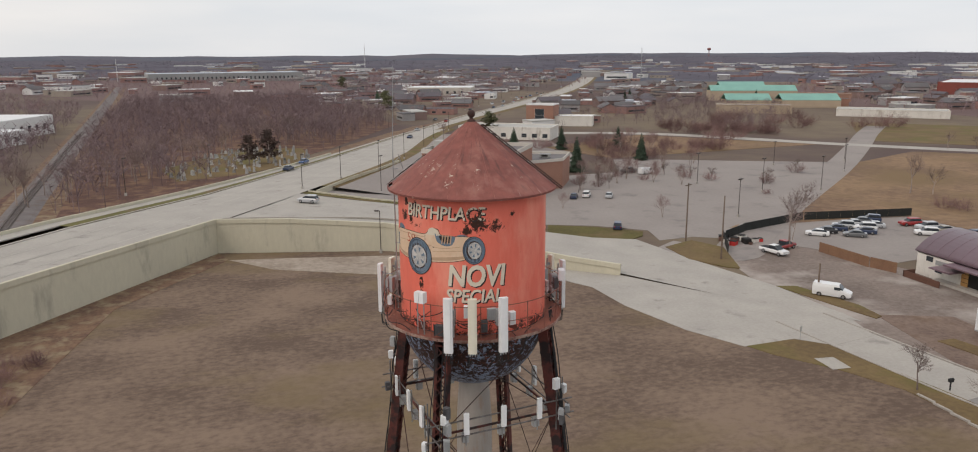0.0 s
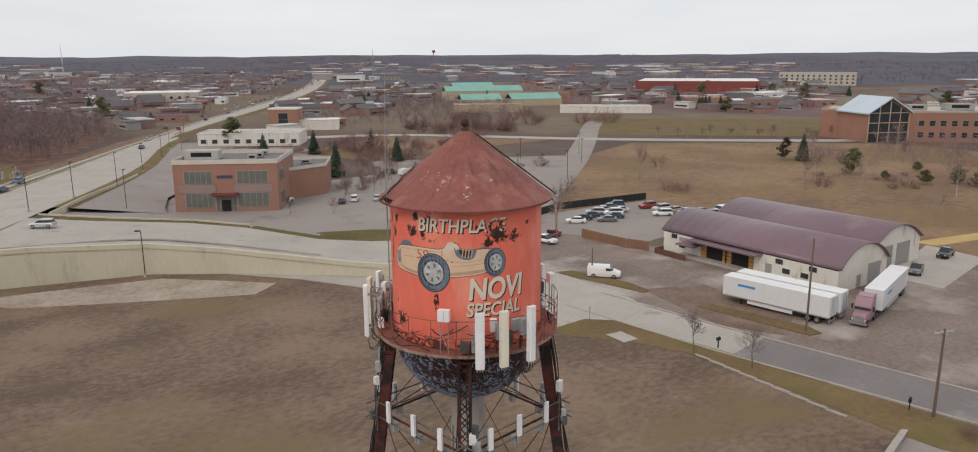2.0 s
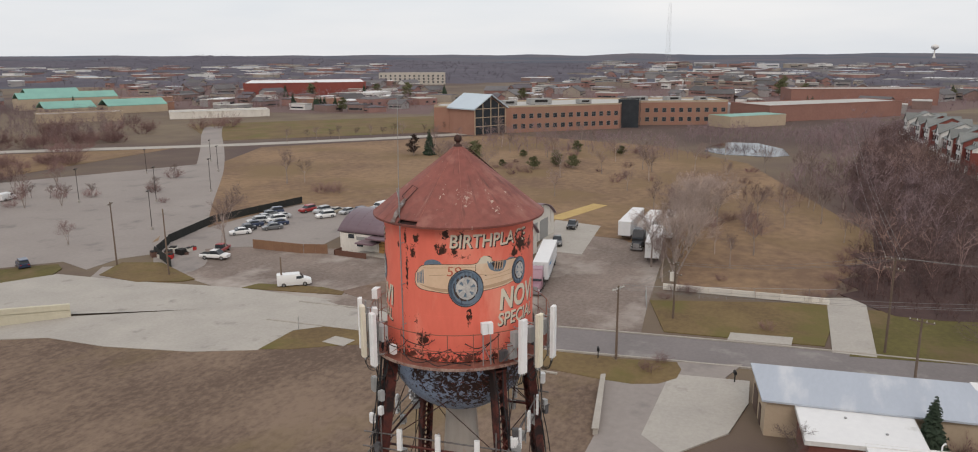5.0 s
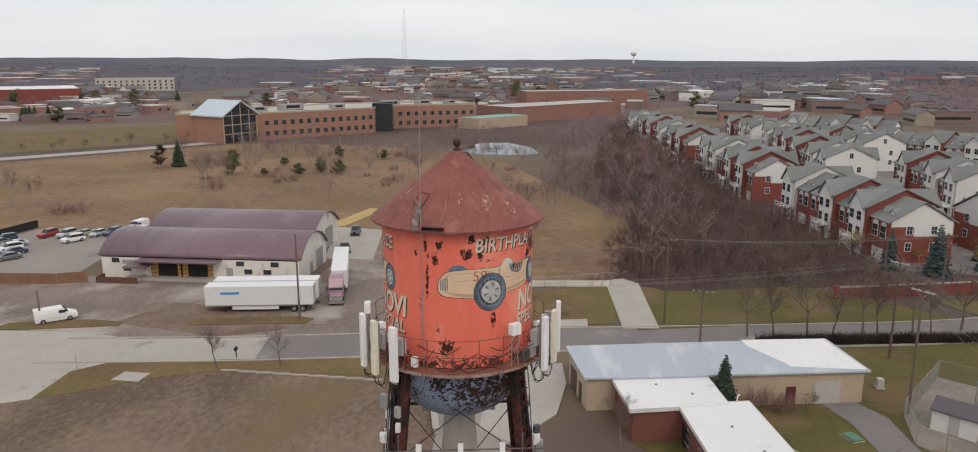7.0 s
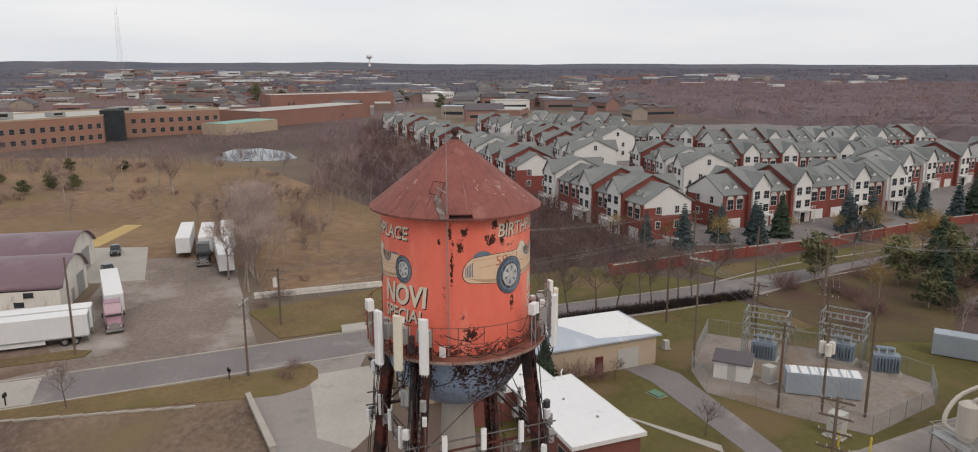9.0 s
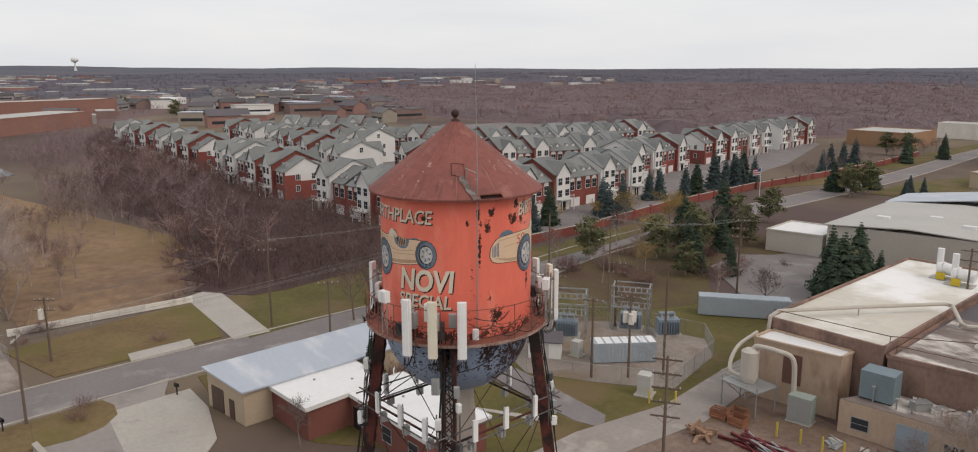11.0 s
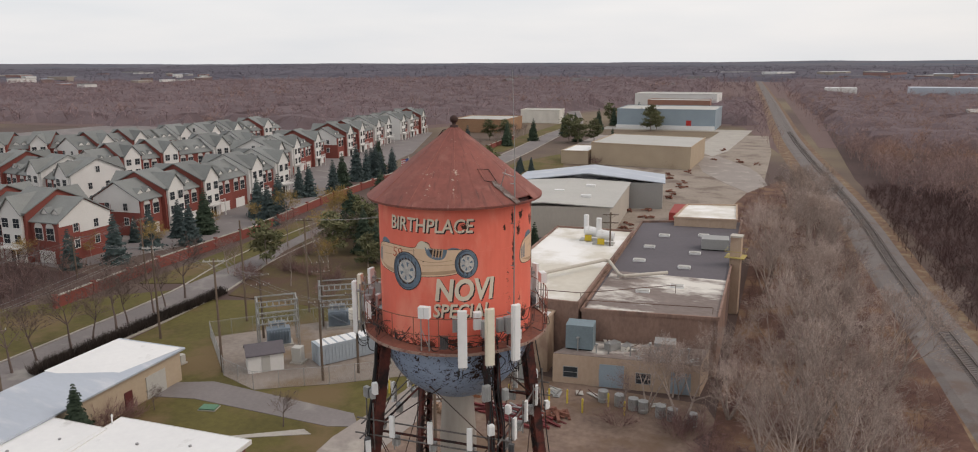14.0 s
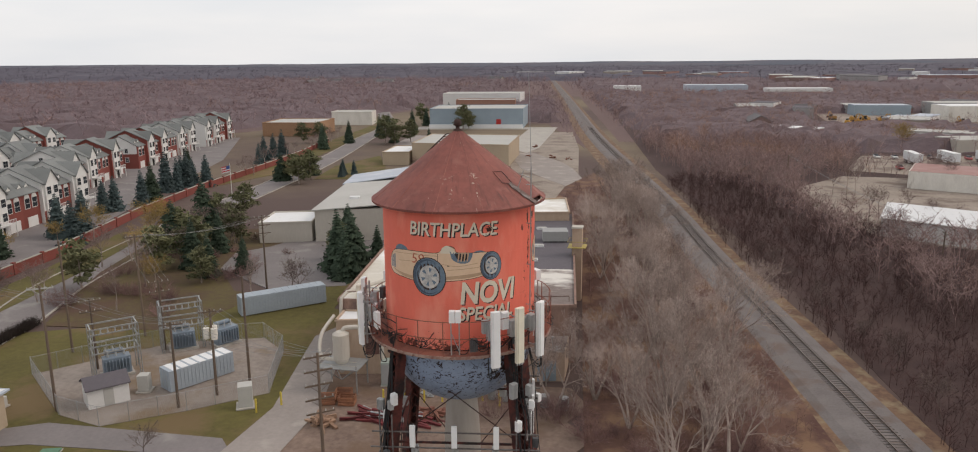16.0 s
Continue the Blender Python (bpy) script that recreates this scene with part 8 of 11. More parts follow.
for x, y, s in ((102, 196, 1.0), (108, 190, 0.9), (114, 182, 0.9), (119, 176, 1.0), (96, 192, 0.9), (88, 184, 1.0), (82, 175, 0.9), (122, 267, 1.3), (130, 270, 1.2), (140, 272, 1.2), (151, 275, 1.3), (165, 249, 1.4), (78, 180, 0.9), (100, 182, 0.8)):
    put(B_bush[int(x) % 2], x, y, s)
for x, y, s in ((93.9, 104.6, 0.7), (106, 186, 0.6), (98, 190, 0.7), (90, 180, 0.7), (84, 190, 0.7), (76, 172, 0.6), (72, 196, 0.7), (114, 196, 0.6)):
    put(T_mid[int(x) % 3], x, y, s)
for i in range(20):
    a = rr.random()
    put((C_dark, C_blue, B_gold, T_mid[0])[i % 4], 124 + 60 * a + rr.uniform(-3, 3), -71 + rr.uniform(-1.5, 3), rr.uniform(0.4, 0.7))
for x, y in ((182, -96), (236, -98), (310, -100), (190, -136), (256, -138), (322, -140), (206, -178), (270, -182), (218, -224), (284, -228), (176, -150), (172, -126), (166, -98)):
    put((C_dark, C_wide)[int(x) % 2], x, y, 0.7)
for x, y, s in ((103.6, 15.1, 0.8), (122.2, 16.4, 0.7), (150, 19, 0.75), (156, 22, 0.7), (146, 24, 0.65), (128, 18, 0.6), (162, 26, 0.7), (136, 22, 0.6)):
    put(T_mid[int(x) % 3], x, y, s * 1.25)
for x, y, s in ((98.6, 9.5, 0.7), (102.9, -8.4, 0.7), (153.4, 13.8, 1.0), (158, 12, 0.9), (149, 15, 0.8), (86.3, -3.5, 0.5), (65.2, 8.2, 0.6), (99, 12, 0.6), (124, 226, 1.5), (120, 234, 1.6), (122, 244, 1.7), (119, 254, 1.6), (120, 264, 1.7), (114, 240, 1.4), (112, 228, 1.3), (128, 234, 1.3), (131, 166, 0.9), (121, 151, 0.6), (153, 182, 1.2), (134, 170, 0.9)):
    put(B_bush[int(x + y) % 2], x, y, s)
for i in range(16):
    put(B_bush[i % 2], 187 + 33 * i / 15 + rr.uniform(-3, 3), 335 - 46 * i / 15 + rr.uniform(-4, 4), rr.uniform(1.3, 2.2))
for x, y, s in ((111, 190, 0.75), (113, 185, 0.7), (115, 181, 0.7), (119, 176, 0.75), (73, 168, 0.9), (53, 156, 0.8), (82, 175, 0.9), (131, 166, 0.9), (153, 182, 0.9), (84, 172, 0.8)):
    put(T_small[int(x) % 2], x, y, s)
put(C_dark, 87, 204, 1.3)
put(C_wide, 88.4, 312.5, 1.15)
for x, y, s in ((75.1, 171.4, 1.0), (91.8, 187.3, 1.1), (61.1, 148.9, 0.75), (113, 247, 1.5), (121, 243, 1.5), (129, 236, 1.5), (118, 254, 1.5), (126, 258, 1.5), (134, 262, 1.5), (138, 250, 1.4)):
    put(T_red[int(x) % 2], x, y, s)
put(T_mid[1], 66.2, 309.6, 1.0)
# shrub masses in the middle distance
for i in range(26):
    put(B_bush[i % 2], 110 + rr.uniform(-40, 60), 262 + rr.uniform(-16, 26), rr.uniform(1.0, 1.8))
for i in range(14):
    put(B_bush[i % 2], 180 + rr.uniform(0, 50), 290 + rr.uniform(-20, 20), rr.uniform(1.2, 2.2))
put(B_bush[0], 158, 250, 1.6)
for x, y in ((152, 118), (150, 122), (240, 122), (190, 100)):
    put(B_bush[int(x) % 2], x, y, 1.2)
# tall bare trees along the south edge of the truck yard
q = random.Random(65)
for i in range(13):
    put(T_big[i % 3], 108 + 4.6 * i + q.uniform(-1.5, 1.5), 14.5 + q.uniform(-2, 2.5) + 0.1 * i, q.uniform(0.72, 1.0))
for x, y, s in ((94.5, 12.8, 0.55), (99, 10.6, 0.6), (108, 6, 0.5), (146, 4, 0.9), (152, 6, 1.0), (158, 8, 1.0), (164, 8, 0.9), (150, 26, 0.7)):
    put(B_bush[int(x) % 2], x, y, s)
# spruces and willows before the terraces
for x, y, s in ((118.5, -63.0, 0.95), (114.4, -69.4, 1.2), (121.4, -90.0, 1.05), (119.0, -95.0, 1.15), (122.6, -114.7, 1.2), (130.2, -157, 1.2), (135.4, -170.5, 1.5), (132.4, -176.5, 1.4), (146, -197, 1.2), (136, -279, 1.2), (135, -304, 1.2), (140, -286, 1.1)):
    put(C_blue if int(x * 3) % 3 else C_dark, x, y, s)
for x, y, s in ((113.0, -76.3, 0.95), (111.2, -111.6, 1.1), (126.6, -60.2, 0.75), (93.3, -107.8, 1.45), (96, -112, 1.2)):
    put(B_gold, x, y, s)
C_broad = conifer(10, 8.4, 6, M_needle, "broad dark spruce beside the works")
for x, y, s in ((46.0, -97.0, 1.15), (50.5, -101, 0.95), (54.6, -115.5, 0.95), (89.6, -108.5, 1.05), (93.0, -124.6, 1.2), (112, -196, 0.9), (108, -209, 0.85)):
    put(C_broad, x, y, s)
put(T_small[0], 49.0, -82.9, 1.25)
put(T_small[1], 52.5, -86.5, 1.0)
# mauve street trees round the brick offices and edge trees of the north-west wood
q = random.Random(64)
for x, y, s in ((96, 186, 1.3), (101, 178, 1.2), (107, 172, 1.1), (113, 200, 1.4), (119, 206, 1.5), (126, 200, 1.4), (108, 210, 1.5), (99, 204, 1.4), (92, 198, 1.3), (133, 210, 1.2), (140, 218, 1.2)):
    put(T_red[int(x) % 2], x, y, s)
for x, y, s in ((158.7, 141.3, 1.3), (163, 138, 0.9), (202.4, 106.8, 1.35), (218, 110.5, 1.0), (260.6, 208.7, 0.8), (269.7, 202.7, 0.8), (249.3, 216.2, 0.8), (280, 192, 0.8), (292, 182, 0.8), (207, 42.4, 1.2), (226, 46, 1.1), (167.8, 23.5, 1.2), (151.6, 13.7, 1.1), (145, 22, 1.2)):
    put(T_mid[int(x) % 3], x, y, s)
for i in range(16):
    put(B_bush[i % 2], 236 + q.uniform(-20, 70), 322 + q.uniform(-26, 40), q.uniform(1.8, 2.8))
put(B_bush[0], 163.5, 243.9, 2.2)
put(B_bush[1], 161, 241, 1.8)
for i in range(32):
    f = q.random()
    x, y = -66 + 84 * f + q.uniform(-9, 3), 182 + 168 * f + q.uniform(-4, 12)
    put(T_mid[i % 3], x - 6, y, q.uniform(0.95, 1.5))
# near trees between the works and the railway
NEARLINE = [(-30, -48), (-24.4, -77), (-15.7, -125), (-4.6, -193)]


def track_x(y):
    for (x0, y0), (x1, y1) in zip(NEARLINE, NEARLINE[1:]):
        if y1 <= y <= y0:
            return x0 + (x1 - x0) * (y - y0) / (y1 - y0)
    return -30 if y > -48 else -4.6


for i in range(38):
    y = -38 - 3.7 * i + rr.uniform(-2, 2)
    x = track_x(y) + rr.uniform(9.5, 23) if y > -130 else track_x(y) + rr.uniform(9, 15)
    put(T_big[i % 3], x, y, rr.uniform(0.72, 1.0))
for i in range(22):
    y = rr.uniform(-178, -40)
    put(T_mid[i % 3], track_x(y) + rr.uniform(8.5, 22 if y > -130 else 14), y, rr.uniform(0.6, 0.95))
for x, y, s in ((8, -54, 0.6), (4, -52, 0.7), (0, -56, 0.75), (-4, -50, 0.7), (6, -60, 0.5), (-8, -56, 0.8), (-12, -48, 0.7)):
    put(T_big[int(x) % 3], x, y, s)
for i in range(8):
    put(T_mid[i % 3], rr.uniform(-4, 10), rr.uniform(-62, -50), rr.uniform(0.45, 0.75))
for i in range(18):
    put(B_bush[i % 2], rr.uniform(-16, 12), rr.uniform(-60, -44), rr.uniform(0.6, 1.1))
for i in range(34):
    y = rr.uniform(-180, -36)
    put(B_bush[i % 2], track_x(y) + rr.uniform(7, 22 if y > -130 else 13), y, rr.uniform(0.6, 1.1))
for i in range(9):
    y = -52 - 9 * i + rr.uniform(-3, 3)
    put(T_small[i % 2], track_x(y) - rr.uniform(7.5, 11), y, rr.uniform(0.6, 1.0))
patch("wood_floor", [(-26, -36), (-8, -36), (0, -44), (2, -62), (9, -126), (22, -132), (22, -200), (16, -230), (3, -190), (-11, -124), (-20, -76)], 0.09, M_litter, "brown leaf litter between works and railway")


# ---- woods: thousands of bare trees too far off to count ----
RAILX = [(y, x) for x, y in RAIL]


def rail_x(y):
    for (y0, x0), (y1, x1) in zip(RAILX, RAILX[1:]):
        if y1 <= y <= y0:
            return x0 + (x1 - x0) * (y - y0) / (y1 - y0)
    return 0


def off_rail(x, y):
    return abs(x - rail_x(y)) > 9


def broom(g, x, y, z, h, w, rr, blades):
    """A bare tree seen from afar: a thin trunk and a rounded haze of fine twigs."""
    p = Vector((x, y, z))
    tw = 0.006 * h + 0.02
    a = rr.uniform(0, 3.14)
    c, s = math.cos(a) * tw, math.sin(a) * tw
    g.add([(x - c, y - s, z), (x + c, y + s, z), (x, y, z + h * 0.9)], [(0, 1, 2)])
    k = max(3, blades // (5 if blades > 34 else 6))
    q = h * (0.0058 if blades > 34 else 0.009 if blades > 24 else 0.014)
    for i in range(k):
        a = rr.uniform(0, 6.283)
        z0 = h * rr.uniform(0.15, 0.6)
        el = rr.uniform(0.15, 1.0)
        tip = p + Vector((math.cos(a) * w * 0.5 * math.sqrt(1 - (el * 0.8) ** 2), math.sin(a) * w * 0.5 * math.sqrt(1 - (el * 0.8) ** 2), h * (0.5 + 0.5 * el)))
        root = p + Vector((0, 0, min(z0, tip.z - z - 0.1 * h)))
        sliver(g, root, tip, q * 1.3, rr)
        for j in range(5):
            m = root.lerp(tip, rr.uniform(0.3, 0.9))
            e = m + Vector((rr.uniform(-1, 1), rr.uniform(-1, 1), rr.uniform(-0.15, 1))) * h * 0.17
            sliver(g, m, e, q, rr)


# fill sheet of the horizon woods, with distance haze mixed into its colour
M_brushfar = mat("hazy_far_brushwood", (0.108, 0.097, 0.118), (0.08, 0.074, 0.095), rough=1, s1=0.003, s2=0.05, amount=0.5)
# fill sheet among the twigs; shade is put into its darker colour
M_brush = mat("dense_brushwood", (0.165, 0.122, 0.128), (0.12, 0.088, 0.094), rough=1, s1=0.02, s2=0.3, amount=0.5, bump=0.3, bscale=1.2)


def wood(name, poly, spacing, h, seed, label, material=None, blades=20, keep=None, floor_=0.0, mass=0.0):
    rr = random.Random(seed)
    xs, ys = [p[0] for p in poly], [p[1] for p in poly]
    if floor_:
        patch("wood_floor", poly, floor_, M_woodfloor, "shaded brown leaf litter under bare trees")
    g = Geo()
    # added bumpy sheet that covers the floor between the trees
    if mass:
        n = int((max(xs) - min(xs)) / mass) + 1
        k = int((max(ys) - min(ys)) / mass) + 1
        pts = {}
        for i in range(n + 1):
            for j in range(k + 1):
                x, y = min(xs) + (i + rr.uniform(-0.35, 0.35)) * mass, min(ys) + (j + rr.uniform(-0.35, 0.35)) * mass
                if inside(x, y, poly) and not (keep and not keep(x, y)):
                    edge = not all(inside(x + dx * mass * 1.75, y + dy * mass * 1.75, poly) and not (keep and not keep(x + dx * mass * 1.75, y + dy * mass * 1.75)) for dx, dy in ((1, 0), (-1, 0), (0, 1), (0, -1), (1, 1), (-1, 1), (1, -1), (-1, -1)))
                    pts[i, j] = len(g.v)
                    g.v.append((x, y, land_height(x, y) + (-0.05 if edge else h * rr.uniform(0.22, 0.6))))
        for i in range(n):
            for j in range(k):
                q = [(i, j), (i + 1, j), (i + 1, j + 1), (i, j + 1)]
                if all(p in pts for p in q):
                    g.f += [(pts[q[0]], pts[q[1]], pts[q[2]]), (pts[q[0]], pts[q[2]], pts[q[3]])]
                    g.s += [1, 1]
    area = (max(xs) - min(xs)) * (max(ys) - min(ys))
    for _ in range(int(area / spacing ** 2)):
        x, y = rr.uniform(min(xs), max(xs)), rr.uniform(min(ys), max(ys))
        if not inside(x, y, poly) or (keep and not keep(x, y)):
            continue
        hh = h * rr.uniform(0.55, 1.1)
        broom(g, x, y, land_height(x, y) - 0.1, hh, hh * rr.uniform(0.6, 0.95), rr, blades)
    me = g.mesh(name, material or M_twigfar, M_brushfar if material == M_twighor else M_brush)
    return tagged(new(name, me), label, "woodland", "", "stuff")


M_under = mat("grey_brown_undergrowth", (0.26, 0.16, 0.135), (0.14, 0.084, 0.075), rough=1, s1=0.08, s2=0.5, amount=0.5, island=0.35)
EASTW = [(112, -62), (103, -42), (116, -20), (140, -18), (172, -18), (192, -14), (215, -12), (262, -14), (350, -20), (430, -34), (430, -44), (330, -40), (262, -46), (250, -50), (180, -50), (122, -60)]
NEARSTRIP = [(-36, -20), (-33, -60), (-27, -90), (-21, -120), (-16, -150), (-7, -215), (-28, -230), (-46, -170), (-60, -120), (-68, -60), (-68, -20)]
wood("bare_scrub", NEARSTRIP, 1.5, 3.8, 31, "dark red-brown scrub beside the railway", M_scrub, blades=42, keep=lambda x, y: abs(x - rail_x(y)) > 4.2)
wood("bare_scrub", [(-24, -38), (-6, -40), (1, -62), (8, -126), (20, -134), (20, -200), (6, -196), (-10, -124), (-20, -76)], 2.2, 3.0, 44, "low grey-brown undergrowth between works and railway", M_under, blades=42, keep=lambda x, y: abs(x - rail_x(y)) > 6)
wood("bare_scrub", [(99, -66), (98, -38), (110, -14), (150, -14), (180, -10), (186, 20), (196, 22), (204, 2), (262, -4), (262, -16), (190, -16), (150, -30), (118, -28), (108, -44), (116, -66)], 2.6, 4.0, 48, "low scrub along the edge of the thicket", M_thicket, blades=36)
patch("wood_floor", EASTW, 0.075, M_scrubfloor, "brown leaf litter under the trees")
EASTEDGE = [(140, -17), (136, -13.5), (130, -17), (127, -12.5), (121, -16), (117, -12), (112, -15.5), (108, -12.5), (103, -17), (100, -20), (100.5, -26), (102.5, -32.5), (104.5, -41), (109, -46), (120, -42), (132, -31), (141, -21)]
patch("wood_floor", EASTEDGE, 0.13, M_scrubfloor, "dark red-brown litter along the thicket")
for x, y, s in ((137, -14, 0.6), (131, -13, 0.75), (126, -12, 0.5), (121, -13.5, 0.7), (116, -11, 0.6), (111, -13, 0.75), (107, -11.5, 0.5)):
    put(B_bush[int(x) % 2], x, y, s)
wood("bare_scrub", EASTEDGE, 1.7, 3.2, 52, "dark red-brown scrub at the foot of the thicket", M_scrub, blades=42)
wood("bare_wood", EASTW, 2.6, 7.0, 1, "dense mauve-brown bare thicket beside the townhouses", M_thicket, blades=48)
wood("bare_wood", [(112, -16), (180, -14), (210, 2), (280, 4), (430, -10), (430, -40), (180, -40), (112, -30)], 6.5, 9.5, 41, "taller pale bare trees along the thicket", blades=48)
M_westtwig = mat("mauve_brown_wood", (0.34, 0.235, 0.215), (0.225, 0.15, 0.14), rough=1, s1=0.03, s2=0.2, amount=0.5, island=0.3, c3=(0.4, 0.23, 0.145), t3=0.6, s3=0.02)
WESTW = [(-24, -40), (-34, 20), (-60, 40), (-300, 60), (-320, -420), (60, -420), (24, -300)]
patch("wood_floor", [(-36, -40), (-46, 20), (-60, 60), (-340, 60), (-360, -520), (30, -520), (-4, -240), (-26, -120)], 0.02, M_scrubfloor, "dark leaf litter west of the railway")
YARDS = [[(-47, -163), (-44, -178), (-43, -208), (-62, -236), (-150, -232), (-150, -140), (-95, -126), (-52, -145)],
         [(-66, -250), (-80, -292), (-180, -306), (-180, -236), (-100, -236)],
         [(-96, -424), (-104, -522), (-320, -570), (-320, -418), (-150, -424)]]
for yard in YARDS:
    patch("yard_ground", yard, 0.045, M_yardpale, "pale stony yard west of the railway")


def off_yards(x, y):
    return abs(x - rail_x(y)) > (24 if y > -200 else 14) and not any(inside(x, y, q) for q in YARDS)


wood("bare_wood", [(-38, -40), (-46, 10), (-120, 20), (-140, -120), (-60, -330), (14, -330), (-6, -220), (-24, -130)], 3.3, 9.0, 2, "bare scrub wood west of the railway", M_westtwig, blades=42, keep=off_yards)
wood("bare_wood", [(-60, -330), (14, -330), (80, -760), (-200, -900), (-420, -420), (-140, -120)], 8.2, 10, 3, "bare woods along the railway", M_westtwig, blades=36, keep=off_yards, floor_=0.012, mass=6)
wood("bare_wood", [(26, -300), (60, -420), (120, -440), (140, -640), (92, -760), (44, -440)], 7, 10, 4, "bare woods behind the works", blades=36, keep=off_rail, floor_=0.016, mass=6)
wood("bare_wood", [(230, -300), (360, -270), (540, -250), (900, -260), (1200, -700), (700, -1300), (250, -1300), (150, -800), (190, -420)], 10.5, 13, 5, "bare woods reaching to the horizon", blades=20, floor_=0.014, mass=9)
wood("bare_wood", [(-700, -880), (-200, -900), (80, -760), (150, -800), (250, -1300), (-900, -1300)], 15, 13, 46, "bare woods astride the far railway", blades=18, floor_=0.006, mass=15, keep=off_rail)
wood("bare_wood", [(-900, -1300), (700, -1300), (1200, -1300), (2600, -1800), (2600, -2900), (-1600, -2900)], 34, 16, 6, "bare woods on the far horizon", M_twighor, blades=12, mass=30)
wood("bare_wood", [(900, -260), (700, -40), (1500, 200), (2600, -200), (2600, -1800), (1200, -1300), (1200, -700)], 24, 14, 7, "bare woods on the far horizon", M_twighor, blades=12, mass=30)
M_nwtwig = mat("mauve_bare_twigs", (0.235, 0.17, 0.172), (0.16, 0.114, 0.118), rough=1, s1=0.02, s2=0.2, amount=0.5, island=0.3)
NW = [(-74, 150), (-60, 160), (-26, 212), (18, 300), (60, 400), (20, 620), (-110, 620), (-88, 330)]
patch("wood_floor", NW, 0.03, M_litter, "brown leaf litter between railway and road")
CEM = [(-36, 222), (-16, 232), (6, 262), (4, 300), (-24, 300), (-44, 250)]
wood("bare_wood", NW, 5.2, 13.5, 8, "bare mauve-brown trees between railway and main road", M_nwtwig, blades=36, keep=lambda x, y: off_rail(x, y) and not inside(x, y, CEM))
wood("bare_wood", [(-86, 150), (-76, 190), (-96, 330), (-118, 480), (-210, 480), (-190, 150)], 5.2, 10, 45, "dense bare wood beside the railway", M_nwtwig, blades=30, keep=lambda x, y: off_rail(x, y) and not (-165 < x < -112 and 340 < y < 420))
wood("bare_wood", [(-84, 150), (-70, 180), (-98, 330), (-130, 560), (-300, 900), (-600, 900), (-500, 150)], 9.5, 11, 9, "bare woods west of the railway", blades=34, keep=off_rail)
wood("bare_wood", [(60, 420), (150, 470), (420, 980), (620, 1500), (100, 1100), (20, 620)], 13, 10, 32, "bare trees among the far roofs", blades=24, keep=lambda x, y: abs(x - (118 + (y - 450) / 1190 * 600)) > 22)
wood("bare_wood", [(112, 340), (178, 336), (330, 560), (500, 800), (400, 860), (210, 560)], 9.5, 9, 47, "bare trees between main road and shops", M_nwtwig, blades=36, keep=lambda x, y: abs(x - (118 + (y - 450) / 1190 * 600)) > 24)
wood("bare_wood", [(420, 240), (700, 380), (900, 700), (560, 760), (380, 420)], 12, 9, 33, "bare trees among the far stores", blades=24, floor_=0.01, mass=0)
wood("bare_wood", [(-110, 640), (60, 620), (260, 900), (600, 1700), (-700, 1700), (-300, 950)], 15, 11, 10, "far bare trees among roofs", blades=18, floor_=0.008)
wood("bare_wood", [(180, 335), (222, 290), (300, 380), (365, 490), (310, 560)], 6, 8, 11, "bare mauve trees behind the meadow", M_nwtwig, blades=42)
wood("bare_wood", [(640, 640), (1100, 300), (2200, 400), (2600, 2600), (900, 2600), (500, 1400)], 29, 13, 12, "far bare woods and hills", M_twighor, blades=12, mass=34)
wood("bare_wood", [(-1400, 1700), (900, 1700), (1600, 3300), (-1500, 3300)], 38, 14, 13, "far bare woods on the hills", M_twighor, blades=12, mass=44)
wood("bare_wood", [(300, 20), (330, 130), (300, 160), (250, 110), (250, 40)], 6, 7.5, 14, "thin bare trees round the pond", blades=36, keep=lambda x, y: not (268 < x < 332 and 7 < y < 45))
wood("bare_wood", [(318, -10), (350, -10), (350, 60), (316, 60)], 4.5, 9, 42, "bare trees behind the pond", blades=36)
wood("bare_wood", [(470, -20), (760, -160), (900, -60), (820, 260), (560, 280), (450, 130)], 13, 9, 15, "bare trees among far stores", blades=20, floor_=0.012)
patch("pond", [(281, 14), (288, 8), (310, 12), (328, 24), (326, 36), (306, 42), (290, 40), (282, 32)], 0.09, M_water, "small pond among dry reeds")

# cemetery
rr = random.Random(9)
patch("cemetery_lawn", CEM, 0.06, M_grass, "thin grass of a cemetery")
g1 = part("headstone", Geo().box(-0.35, -0.1, 0.15, 0.35, 0.1, 1.0).tube((0, -0.1, 1.0), (0, 0.1, 1.0), 0.35, 0.35, 10).box(-0.5, -0.22, 0, 0.5, 0.22, 0.16), M_stone, None)
tagged(g1, "weathered pale headstone on a low plinth", "gravestone", "headstones")
g1.matrix_basis = pose(-14, 250, 0.06, 0, 0, 30)
n = 0
while n < 110:
    x, y = rr.uniform(-44, 6), rr.uniform(222, 300)
    if inside(x, y, CEM):
        c = copy_thing(g1, pose(x, y, 0.06, 0, 0, 30 + rr.uniform(-6, 6)))
        c.matrix_basis = c.matrix_basis @ Matrix.Diagonal((rr.uniform(0.8, 1.5), 1, rr.uniform(0.8, 1.7), 1))
        n += 1

